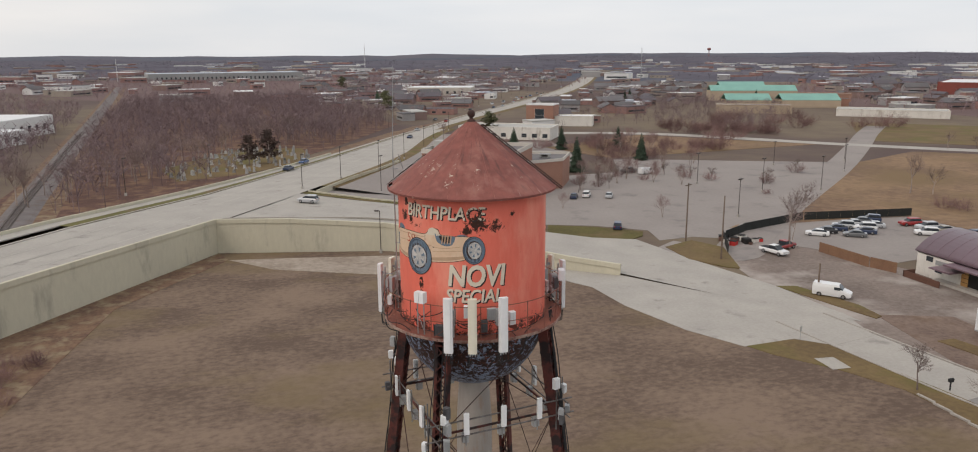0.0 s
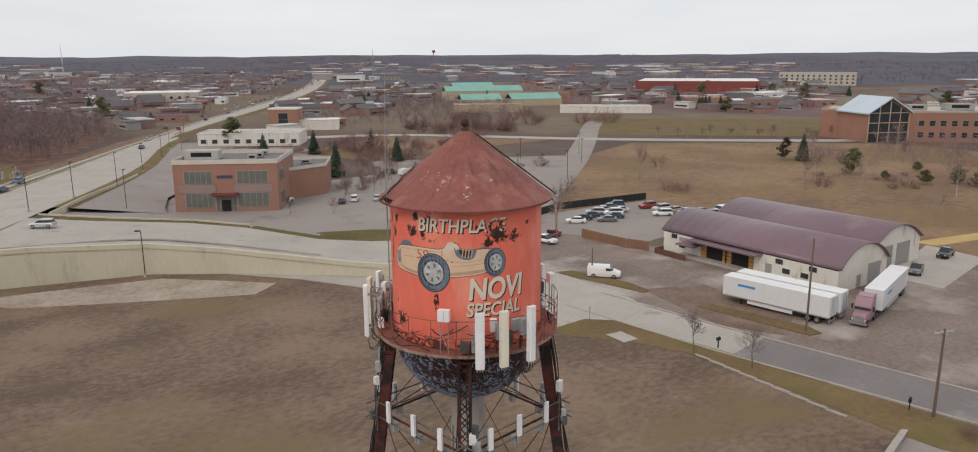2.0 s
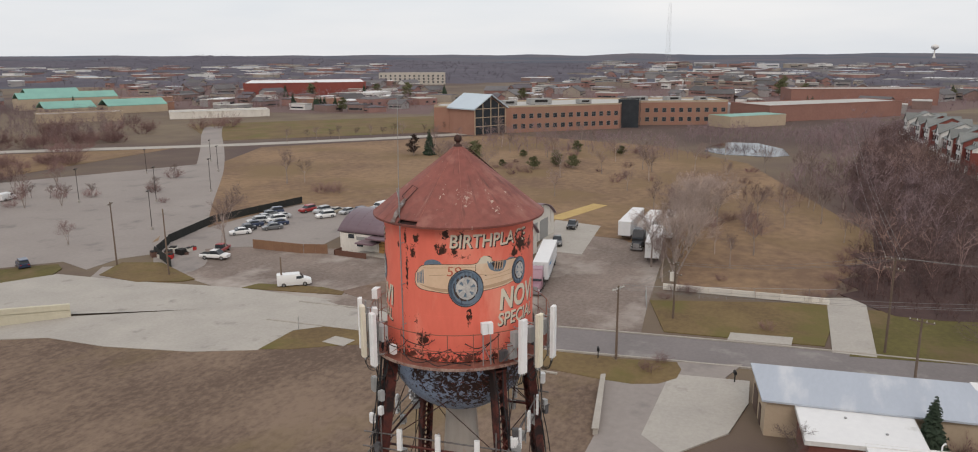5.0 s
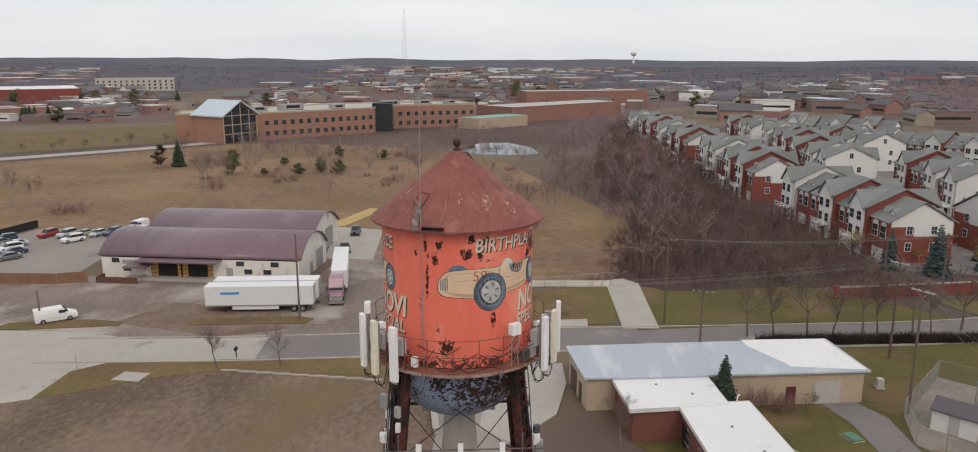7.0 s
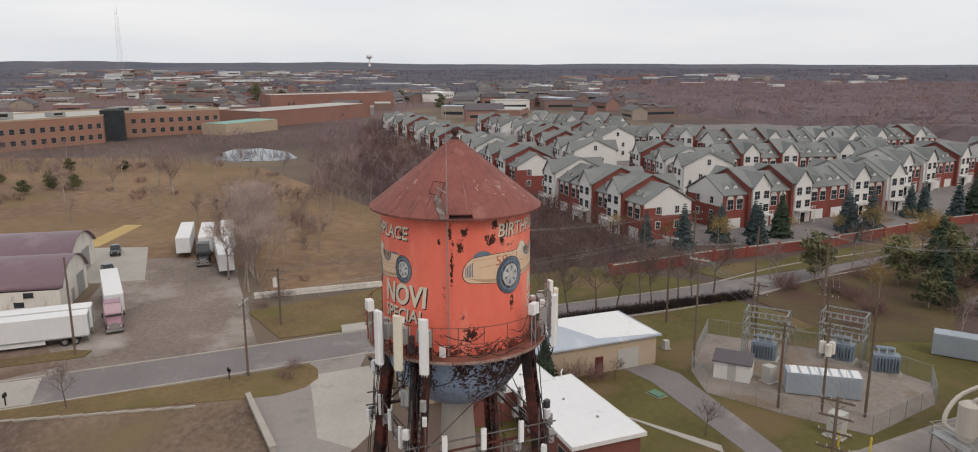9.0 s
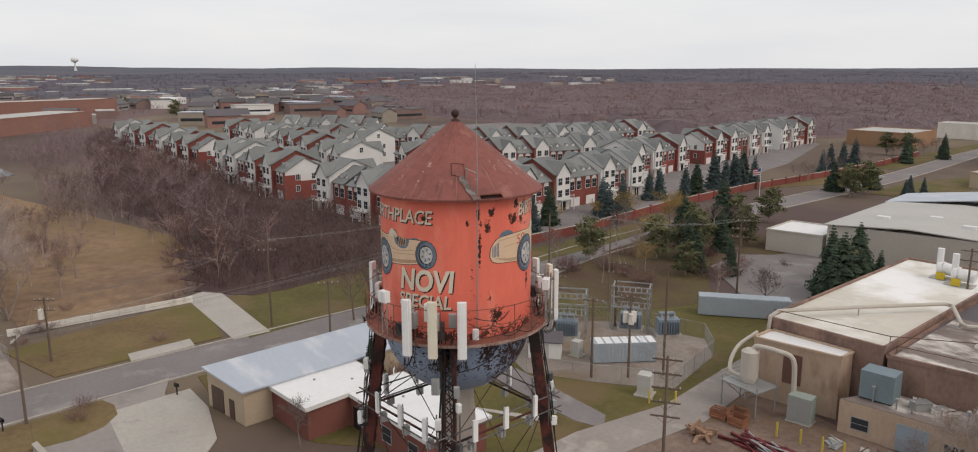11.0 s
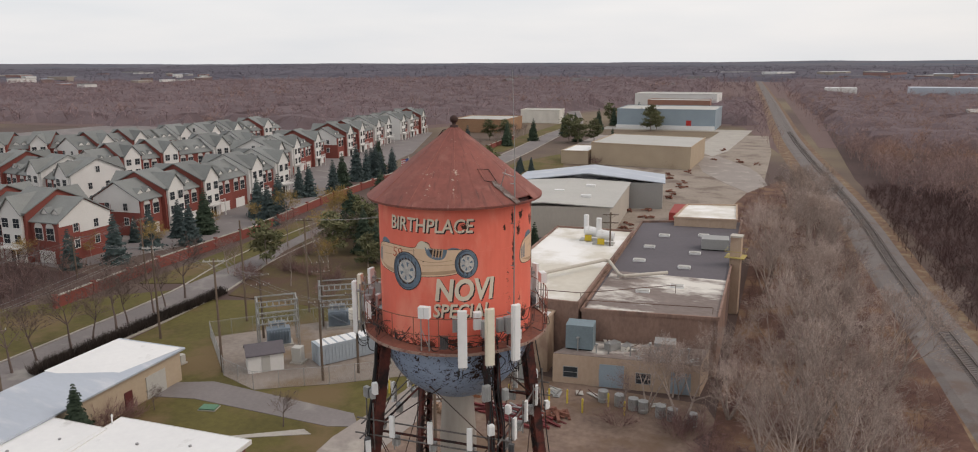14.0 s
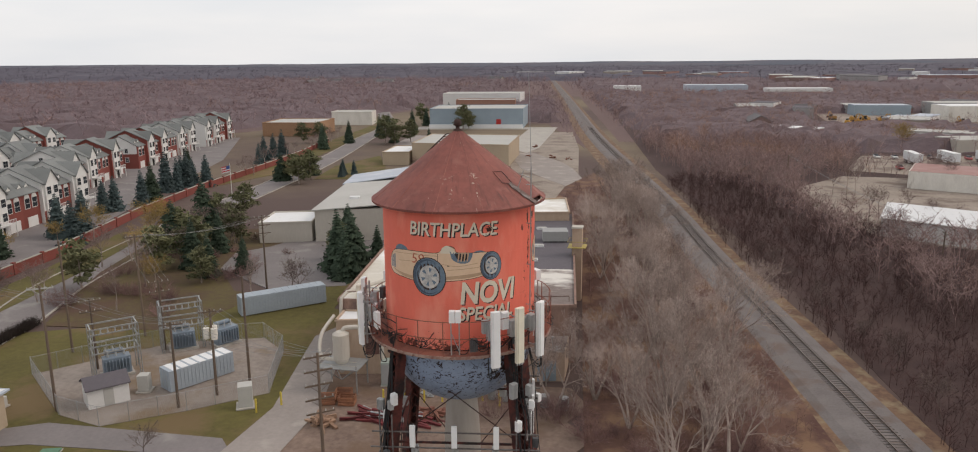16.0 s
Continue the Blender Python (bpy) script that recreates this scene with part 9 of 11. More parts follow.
# ---- vehicles ----
CARS = {}
M_tail = mat("red_lamp_plastic", (0.4, 0.02, 0.02), rough=0.3)
M_head = mat("clear_lamp_plastic", (0.6, 0.6, 0.58), rough=0.2)
M_alloy = mat("alloy_wheel", (0.45, 0.45, 0.46), rough=0.35, metal=0.8)
PAINTS = {"white": (0.75, 0.75, 0.74), "silver": (0.45, 0.46, 0.47), "black": (0.025, 0.026, 0.03), "navy": (0.03, 0.045, 0.09), "red": (0.33, 0.03, 0.03), "grey": (0.14, 0.145, 0.15), "blue": (0.06, 0.12, 0.26), "tan": (0.4, 0.35, 0.28)}
PAINT = {k: mat(k + "_car_paint", v, tuple(c * 0.93 for c in v), rough=0.3, coat=0.6) for k, v in PAINTS.items()}


def loft(sections):
    """A closed body through cross sections, each a list of (y, z) at its x."""
    g = Geo()
    n = len(sections[0][1])
    for x, pts in sections:
        g.v += [(x, y, z) for y, z in pts]
    for k in range(len(sections) - 1):
        for i in range(n):
            j = (i + 1) % n
            g.f.append((k * n + i, k * n + j, (k + 1) * n + j, (k + 1) * n + i))
    g.f += [tuple(range(n - 1, -1, -1)), tuple(range((len(sections) - 1) * n, len(sections) * n))]
    g.s = [0] * len(g.f)
    return g


def hoop(w, z0, z1, t=0.86):
    return [(-w * 0.94, z0), (-w, z0 + (z1 - z0) * 0.35), (-w * 0.97, z0 + (z1 - z0) * 0.75), (-w * t, z1), (w * t, z1), (w * 0.97, z0 + (z1 - z0) * 0.75), (w, z0 + (z1 - z0) * 0.35), (w * 0.94, z0)]


def wheels(car, xs, y, r, w=0.22):
    for x in xs:
        for s in (-1, 1):
            part("wheel", Geo().tube((x, s * y, r), (x, s * (y - w), r), r, r, 12).use(1).tube((x, s * (y + 0.012), r), (x, s * (y - 0.05), r), r * 0.62, r * 0.55, 8), (M_black, M_alloy), car)


def make_car(kind, colour):
    desc = {"sedan": "sedan car", "suv": "sport utility car", "van": "panel van", "pickup": "pickup truck"}[kind]
    car = thing({"sedan": "car", "suv": "car", "van": "van", "pickup": "pickup"}[kind], colour + " " + desc + " parked on worn asphalt", "car" if kind in ("sedan", "suv") else kind, None, "parked vehicles")
    P_ = PAINT[colour]
    if kind == "sedan":
        part("body", loft([(-2.3, hoop(0.8, 0.35, 0.85)), (-2.2, hoop(0.88, 0.22, 0.95)), (-1.2, hoop(0.91, 0.18, 0.98)), (0.8, hoop(0.91, 0.18, 0.95)), (1.9, hoop(0.87, 0.2, 0.82)), (2.3, hoop(0.76, 0.32, 0.7))]), P_, car)
        part("glasshouse", loft([(-1.75, hoop(0.78, 0.9, 0.97)), (-1.0, hoop(0.76, 0.9, 1.36, 0.78)), (0.25, hoop(0.76, 0.9, 1.4, 0.78)), (1.15, hoop(0.78, 0.88, 0.95))]), M_glass, car)
        part("roof", loft([(-1.15, hoop(0.6, 1.33, 1.38)), (-0.6, hoop(0.64, 1.37, 1.44)), (0.15, hoop(0.64, 1.37, 1.45)), (0.4, hoop(0.6, 1.33, 1.39))]), P_, car)
        wheels(car, (-1.35, 1.4), 0.9, 0.32)
        xs, zl = 2.22, 0.62
    elif kind == "suv":
        part("body", loft([(-2.3, hoop(0.88, 0.4, 1.0)), (-2.2, hoop(0.93, 0.28, 1.05)), (0.9, hoop(0.95, 0.25, 1.08)), (2.0, hoop(0.92, 0.28, 0.98)), (2.35, hoop(0.82, 0.4, 0.85))]), P_, car)
        part("glasshouse", loft([(-2.15, hoop(0.84, 1.0, 1.1)), (-1.85, hoop(0.8, 1.0, 1.62, 0.84)), (0.2, hoop(0.8, 1.0, 1.66, 0.84)), (1.15, hoop(0.84, 1.0, 1.08))]), M_glass, car)
        part("roof", loft([(-2.0, hoop(0.72, 1.58, 1.66)), (-1.7, hoop(0.75, 1.6, 1.74)), (0.2, hoop(0.75, 1.62, 1.75)), (0.5, hoop(0.7, 1.56, 1.64))]), P_, car)
        wheels(car, (-1.4, 1.45), 0.95, 0.37)
        xs, zl = 2.28, 0.8
    elif kind == "van":
        part("body", loft([(-2.8, hoop(0.96, 0.4, 2.02)), (-2.7, hoop(1.0, 0.3, 2.1)), (0.9, hoop(1.0, 0.28, 2.1)), (1.5, hoop(0.99, 0.28, 1.45)), (2.5, hoop(0.95, 0.3, 1.1)), (2.8, hoop(0.88, 0.42, 0.95))]), P_, car)
        part("windscreen", loft([(0.98, hoop(0.9, 1.42, 2.02)), (1.58, hoop(0.92, 1.36, 1.48))]), M_glass, car)
        for s in (-1, 1):
            part("side_window", Geo().box(0.35, min(s * 0.97, s * 1.02), 1.35, 1.25, max(s * 0.97, s * 1.02), 1.8), M_glass, car)
        wheels(car, (-1.75, 1.7), 0.99, 0.37)
        xs, zl = 2.74, 0.75
    else:
        part("body", loft([(-2.8, hoop(0.95, 0.5, 1.05)), (0.2, hoop(0.97, 0.42, 1.08)), (1.9, hoop(0.97, 0.42, 1.12)), (2.75, hoop(0.9, 0.5, 1.0))]), P_, car)
        part("cab", loft([(-0.6, hoop(0.85, 1.05, 1.72)), (0.7, hoop(0.85, 1.05, 1.78)), (1.5, hoop(0.9, 1.05, 1.12))]), M_glass, car)
        part("cab_roof", loft([(-0.65, hoop(0.76, 1.7, 1.82)), (0.6, hoop(0.76, 1.72, 1.84))]), P_, car)
        part("bed", Geo().box(-2.7, -0.8, 0.95, -0.75, 0.8, 1.1), M_black, car)
        wheels(car, (-1.7, 1.75), 0.97, 0.4)
        xs, zl = 2.7, 0.8
    for s in (-1, 1):
        part("headlight", Geo().box(xs - 0.06, min(s * 0.45, s * 0.72), zl - 0.08, xs + 0.06, max(s * 0.45, s * 0.72), zl + 0.08), M_head, car)
        part("tail_light", Geo().box(-xs - 0.05, min(s * 0.5, s * 0.78), zl - 0.04, -xs + 0.08, max(s * 0.5, s * 0.78), zl + 0.14), M_tail, car)
    return car


def far_car(colour):
    car = thing("far_car", colour + " car seen far off in traffic or a car park", "car", None, "far cars")
    part("body", loft([(-2.3, hoop(0.86, 0.25, 0.95)), (0.9, hoop(0.92, 0.2, 0.98)), (2.3, hoop(0.8, 0.3, 0.75))]), PAINT[colour], car)
    part("glasshouse", loft([(-1.9, hoop(0.8, 0.9, 1.0)), (-1.2, hoop(0.76, 0.9, 1.5, 0.8)), (0.3, hoop(0.76, 0.9, 1.5, 0.8)), (1.15, hoop(0.8, 0.9, 0.98))]), M_glass, car)
    return car


def park_far(colour, x, y, turn, z=0.02):
    m = pose(x, y, z, 0, 0, turn)
    if ("far", colour) in CARS:
        return copy_thing(CARS["far", colour], m)
    c = CARS["far", colour] = far_car(colour)
    c.matrix_basis = m


def park(kind, colour, x, y, turn, z=0.08):
    m = pose(x, y, z, 0, 0, turn)
    if (kind, colour) in CARS:
        return copy_thing(CARS[kind, colour], m)
    c = CARS[kind, colour] = make_car(kind, colour)
    c.matrix_basis = m
    return c


# staff car park: two ranks
rr = random.Random(4)
pal = ["white", "silver", "grey", "navy", "black", "white", "blue", "tan", "silver", "red"]
for i, (x, y, c, k) in enumerate(((127.0, 108.5, "red", "suv"), (127.4, 104.4, "silver", "suv"), (128.6, 101.2, "tan", "sedan"), (129.2, 98.2, "silver", "sedan"), (130.0, 95.4, "navy", "suv"), (130.9, 92.4, "grey", "suv"), (131.8, 89.6, "silver", "suv"), (136.0, 93.0, "white", "van"))):
    park(k, c, x, y, 172 + rr.uniform(-3, 3), 0.06)
for x, y, c, k in ((123.1, 100.1, "white", "suv"), (101.3, 106.4, "white", "sedan"), (104.5, 107.8, "black", "sedan"), (108.2, 109.1, "navy", "sedan"), (107.9, 103.2, "grey", "sedan"), (112.0, 105.0, "navy", "sedan"), (111.3, 110.6, "silver", "suv"), (114.4, 107.8, "white", "suv"), (115.0, 112.2, "silver", "sedan"), (118.0, 109.3, "silver", "sedan"), (118.6, 113.6, "grey", "sedan"), (121.6, 114.4, "navy", "suv")):
    park(k, c, x, y, 145 + rr.uniform(-5, 5), 0.06)
park("van", "white", 75.9, 71.0, -48, 0.05)
park("pickup", "white", 83.4, 96.0, -75, 0.05)
park("pickup", "red", 87.5, 98.6, 20, 0.05)
park("pickup", "black", 136.5, 42.6, 190, 0.1)
park("pickup", "grey", 121.0, 40.5, 200, 0.1)
park("suv", "navy", 64.3, 124.2, 65, 0.05)
for x, y, c, k, t in ((68.9, 161.0, "navy", "sedan", 60), (72.9, 161.9, "white", "suv", 60), (78.3, 159.4, "silver", "sedan", 60), (102.5, 197.6, "grey", "pickup", 10), (106.5, 193.5, "white", "van", 20), (58, 172, "white", "sedan", 30), (25, 187, "white", "suv", -20)):
    park(k, c, x, y, t, 0.05)
park("suv", "silver", 0.0, 147.5, 150, 5.25)
park("sedan", "navy", -3, 209, 63, 4.0)
park("sedan", "blue", 2, 226, 243, 3.6)
park("sedan", "navy", 52, 316, 245, 1.0)
park("sedan", "silver", 62, 352, 65, 0.6)
park("suv", "red", 88, 402, 65, 0.3)
park("sedan", "black", 84, 414, 245, 0.3)
for i in range(18):
    f = rr.random()
    x, y = 110 + f * 220 + rr.uniform(-1, 1), 452 + f * 386 + rr.uniform(-4, 4)
    park_far(rr.choice(pal), x + rr.uniform(-6, 8), y, 60 + 180 * (i % 2), 0.3)
for x, y in ((142, -118), (138, -90), (165, -165)):
    park("sedan", "black", x, y, -70, 0.05)
# far car parks
for cx, cy, nx, ny, t in ((400, 470, 10, 2, 30), (520, 470, 14, 3, 40), (470, 420, 8, 1, 40), (560, -10, 10, 2, -60), (640, 380, 12, 3, 30)):
    for i in range(nx):
        for j in range(ny):
            if rr.random() < 0.85:
                d = Matrix.Rotation(radians(t), 3, "Z") @ Vector((i * 3.0, j * 7.5, 0))
                park_far(rr.choice(pal), cx + d.x, cy + d.y, t + 90)


def semi_trailer(x, y, turn, label="long white box trailer standing in the gravel yard", length=16.0, band=False, z=0.05):
    t = thing("semi_trailer", label, "trailer", pose(x, y, z, 0, 0, turn), "box trailers")
    L = length / 2
    part("box", Geo().box(-L, -1.28, 1.15, L, 1.28, 4.05), M_trailer, t)
    part("roof", Geo().box(-L - 0.02, -1.3, 4.05, L + 0.02, 1.3, 4.12), M_roofw, t)
    for s in (-1, 1):
        part("lower_rail", Geo().box(-L, min(s * 1.26, s * 1.32), 1.05, L, max(s * 1.26, s * 1.32), 1.22), M_galv, t)
        g = Geo()
        for i in range(14):
            xx = -L + 0.4 + i * (length - 0.8) / 13
            g.box(xx - 0.03, min(s * 1.27, s * 1.305), 1.22, xx + 0.03, max(s * 1.27, s * 1.305), 4.0)
        tagged(part("side_rib", g, M_trailer, t), kind="stuff")
        part("landing_leg", Geo().box(L - 3.0, s * 0.9 - 0.1, 0.1, L - 2.8, s * 0.9 + 0.1, 1.15), M_black, t)
        part("side_skirt", Geo().box(-L + 5.2, s * 1.15 - 0.02, 0.45, L - 4, s * 1.15 + 0.02, 1.1), M_trailer, t)
        if band:
            part("logo_band", Geo().box(L - 5.2, min(s * 1.3, s * 1.315), 2.9, L - 2.4, max(s * 1.3, s * 1.315), 3.25), M_sky, t, "blue logo band")
    part("rear_door", Geo().box(-L - 0.06, -1.2, 1.2, -L, -0.03, 4.0).box(-L - 0.06, 0.03, 1.2, -L, 1.2, 4.0), M_trailer, t)
    g = Geo()
    for yy in (-0.5, 0, 0.5):
        g.tube((-L - 0.09, yy, 1.2), (-L - 0.09, yy, 4.0), 0.025, 0.025, 5)
    part("door_bar", g, M_galv, t)
    part("bumper", Geo().box(-L - 0.05, -1.1, 0.5, -L + 0.08, 1.1, 0.62).box(-L, -0.8, 0.55, -L + 0.1, -0.7, 1.15).box(-L, 0.7, 0.55, -L + 0.1, 0.8, 1.15), M_galv, t)
    wheels(t, (-L + 1.6, -L + 2.9), 1.25, 0.5, 0.55)
    return t


M_trailer = mat("white_trailer_skin", (0.7, 0.71, 0.72), (0.6, 0.61, 0.62), rough=0.5, s1=0.3, s2=3, amount=0.8, stretch=(1, 1, 0.4))
M_sky = mat("blue_logo_paint", (0.05, 0.3, 0.62), rough=0.5)
semi_trailer(83.9, 42.8, 98.5, "long white box trailer with a blue logo band", 16.2, True)
semi_trailer(87.2, 43.0, 98.5)
semi_trailer(100.5, 35.2, 195, "white box trailer coupled to a mauve truck", 16.2, True)
semi_trailer(137.2, 29.4, 184, "weathered white box trailer parked on gravel", 16)
semi_trailer(136.5, 25.2, 184, "weathered white box trailer coupled to a black truck", 15)
semi_trailer(121.4, 20.6, 189, "weathered white box trailer parked on gravel", 15.5)
semi_trailer(138.4, 21.4, 186, "weathered white box trailer parked on gravel", 14.5)


def truck(x, y, turn, paint, label):
    t = thing("truck_tractor", label, "truck", pose(x, y, 0.05, 0, 0, turn), "road tractors")
    part("chassis", Geo().box(-3.2, -0.5, 0.6, 2.6, 0.5, 0.95), M_black, t)
    part("cab", loft([(-1.2, hoop(1.2, 0.9, 3.7, 0.92)), (0.3, hoop(1.22, 0.8, 3.75, 0.92)), (0.95, hoop(1.2, 0.75, 2.5, 0.9))]), paint, t)
    part("bonnet", loft([(0.9, hoop(1.1, 0.7, 1.95)), (2.2, hoop(1.0, 0.6, 1.75)), (2.75, hoop(0.95, 0.6, 1.4))]), paint, t)
    part("windscreen", loft([(0.36, hoop(1.05, 2.3, 3.2, 0.9)), (1.02, hoop(1.08, 2.05, 2.3, 0.95))]), M_glass, t)
    part("grille", Geo().box(2.72, -0.6, 0.75, 2.82, 0.6, 1.6), M_alloy, t)
    part("bumper", Geo().box(2.5, -1.15, 0.35, 2.85, 1.15, 0.7), M_alloy, t)
    part("fairing", loft([(-1.2, hoop(1.1, 3.6, 4.05)), (0.2, hoop(1.05, 3.6, 3.85))]), paint, t)
    for s in (-1, 1):
        part("exhaust", Geo().tube((-1.35, s * 1.05, 0.9), (-1.35, s * 1.05, 4.1), 0.08, 0.08, 8), M_alloy, t)
        part("headlight", Geo().box(2.6, min(s * 0.7, s * 0.95), 0.95, 2.78, max(s * 0.7, s * 0.95), 1.2), M_head, t)
        part("mirror", Geo().box(0.8, min(s * 1.3, s * 1.5), 2.0, 0.95, max(s * 1.3, s * 1.5), 2.7), M_black, t)
    wheels(t, (1.9,), 1.15, 0.5, 0.32)
    wheels(t, (-1.6, -2.8), 1.15, 0.5, 0.6)
    return t


truck(89.6, 32.7, 195, mat("mauve_truck_paint", (0.34, 0.2, 0.24), (0.3, 0.17, 0.21), rough=0.35, coat=0.4), "mauve long-nosed road tractor coupled to a white trailer")
truck(124.6, 24.6, 184, PAINT["black"], "black road tractor parked before a trailer")

# scrap and stores in the works yard
M_scrap = mat("rusty_scrap", (0.14, 0.06, 0.045), (0.22, 0.1, 0.07), rough=0.95, island=0.35, s1=1, s2=6)
rr = random.Random(12)


M_pallet = mat("rusty_brown_boards_crate", (0.3, 0.13, 0.07), (0.2, 0.09, 0.055), rough=0.95, rnd=0.2)


def scrap_heap(x, y, sx, sy, n, label, m=None):
    h = thing("scrap_heap", label, "scrap heap")
    for i in range(n):
        px, py = rr.gauss(0, sx / 3), rr.gauss(0, sy / 3)
        z = max(0.0, 0.9 - math.hypot(px / sx, py / sy) * 1.6) * rr.random()
        part("scrap_piece", Geo().box(-rr.uniform(0.2, 1.2), -0.12, -0.1, rr.uniform(0.2, 1.2), rr.uniform(0.05, 0.4), rr.uniform(0.05, 0.35), pose(x + px, y + py, z + 0.2, rr.uniform(-15, 15), rr.uniform(-12, 12), rr.uniform(0, 180))), m or M_scrap, h)


M_redscrap = mat("dark_red_steel", (0.17, 0.035, 0.035), (0.1, 0.025, 0.027), rough=0.8, s1=1, s2=6, rnd=0.3)


def beam_pile(x, y, n):
    """Long dark red beams, drawn as I sections, heaped beside one another."""
    h = thing("beam_pile", "pile of dark red steel beams and grey pipes on brown soil", "scrap heap")
    for i in range(n):
        L = rr.uniform(1.4, 3.0)
        px, py = rr.gauss(0, 1.6), rr.gauss(0, 0.75)
        m = pose(x + px, y + py, 0.2 + rr.uniform(0, 0.9) * max(0.1, 1 - abs(px) / 4 - abs(py) / 2), 0, rr.uniform(-7, 7), -5 + rr.gauss(0, 13))
        if i % 4:
            part("beam", Geo().box(-L, -0.14, -0.14, L, 0.14, -0.1, m).box(-L, -0.02, -0.1, L, 0.02, 0.1, m).box(-L, -0.14, 0.1, L, 0.14, 0.14, m), M_redscrap, h)
        else:
            part("pipe", Geo().tube(m @ Vector((-L, 0, 0.25)), m @ Vector((L, 0, 0.25)), 0.09, 0.09, 7), M_galv, h)


beam_pile(20.8, -46.6, 46)
scrap_heap(17.0, -48.4, 2.6, 1.6, 26, "heap of rusty scrap metal on the works yard")
for x, y, t_ in ((27.6, -50.6, 10), (28.8, -49.0, 14), (26.6, -49.2, 8)):
    c = thing("slatted_crate", "rusty orange-brown slatted crate in the works yard", "crate", pose(x, y, 0.08, 0, 0, t_), "crates")
    for s in (-1, 1):
        for k in range(4):
            part("slat", Geo().box(-0.9, s * 0.6 - 0.03, 0.12 + 0.24 * k, 0.9, s * 0.6 + 0.03, 0.28 + 0.24 * k), M_pallet, c)
            part("slat", Geo().box(s * 0.88 - 0.03, -0.56, 0.12 + 0.24 * k, s * 0.88 + 0.03, 0.56, 0.28 + 0.24 * k), M_pallet, c)
    part("floor_board", Geo().box(-0.88, -0.58, 0.0, 0.88, 0.58, 0.12), M_pallet, c)
scrap_heap(27.5, -44.0, 2.0, 1.4, 24, "stack of brown pallets and boards", mat("old_pallet_wood", (0.26, 0.15, 0.1), (0.33, 0.22, 0.15), rough=0.95, rnd=0.2))
for i in range(16):
    y = -140 - i * 6 + rr.uniform(-2, 2)
    scrap_heap(36 + rr.uniform(-3, 8) + i * 0.6, y, 2.2, 2.2, 5, "rusty machine parts in the yard")
for x, y in ((29, -262), (36, -266), (44, -270), (52, -275), (48, -301)):
    scrap_heap(x, y, 2.6, 2.0, 6, "rusty machine parts stored in rows behind the works")
for x, y in ((22.8, -50.4), (20.5, -51), (18.4, -51.4), (16.5, -52), (14.2, -50.6), (12.2, -53.2), (10.0, -52), (35.4, -45.2), (33.6, -47.4)):
    b = thing("bollard", "yellow steel bollard with a domed top", "bollard", pose(x, y, 0.08), "yellow bollards")
    part("post", Geo().tube((0, 0, 0), (0, 0, 1.5), 0.11, 0.11, 10), mat("yellow_bollard_paint", (0.6, 0.46, 0.08), rough=0.7) if not bpy.data.materials.get("yellow_bollard_paint") else bpy.data.materials["yellow_bollard_paint"], b)
    part("cap", Geo().ball((0, 0, 1.5), 0.11, 10), bpy.data.materials["yellow_bollard_paint"], b)
for i in range(7):
    d = thing("steel_drum", "grey steel tank standing in the yard", "drum", pose(13 - i * 1.6 + rr.uniform(-0.4, 0.4), -54.2 + i * 0.2, 0.08), "yard drums")
    part("shell", Geo().lathe([(0.01, 0.02), (0.55, 0.02), (0.57, 0.6), (0.55, 1.3), (0.01, 1.3)], 14), M_galv, d)
    part("ring", Geo().lathe([(0.57, 0.42), (0.6, 0.45), (0.57, 0.48)], 14), M_galv, d)

# ---- poles, lamps and wires ----
WIRES = []


def utility_pole(x, y, h, turn=0.0, arms=1, pots=0, z=0.0, label="weathered wooden utility pole with a crossarm", pale=False):
    p = thing("utility_pole", label, "utility pole", pose(x, y, z, 0, 0, turn), "utility poles")
    part("pole", Geo().tube((0, 0, -0.2), (0, 0, h), 0.17, 0.11, 8), M_wood, p)
    ends = []
    for k in range(arms):
        za = h - 0.35 - 1.3 * k
        arm = part("crossarm", Geo().box(-1.25, -0.06, za - 0.07, 1.25, 0.06, za + 0.07).tube((0, 0.06, za - 0.7), (0.75, 0.06, za - 0.05), 0.02, 0.02, 4).tube((0, 0.06, za - 0.7), (-0.75, 0.06, za - 0.05), 0.02, 0.02, 4), M_roofl if pale else M_wood, p)
        for xx in (-1.15, -0.45, 0.45, 1.15):
            part("insulator", Geo().tube((xx, 0, za + 0.07), (xx, 0, za + 0.26), 0.05, 0.035, 6), M_roofl, arm)
            if k == 0 and xx != 0.45:
                ends.append(p.matrix_basis @ Vector((xx, 0, za + 0.25)))
    for k in range(pots):
        a = 2.1 * k
        part("transformer_can", Geo().tube((0.55 * math.cos(a), 0.55 * math.sin(a), h * 0.67), (0.55 * math.cos(a), 0.55 * math.sin(a), h * 0.67 + 1.25), 0.34, 0.34, 12).tube((0.55 * math.cos(a), 0.55 * math.sin(a), h * 0.67 + 1.25), (0.55 * math.cos(a), 0.55 * math.sin(a), h * 0.67 + 1.55), 0.07, 0.04, 6), M_whitep, p, "pale grey transformer can")
    return ends


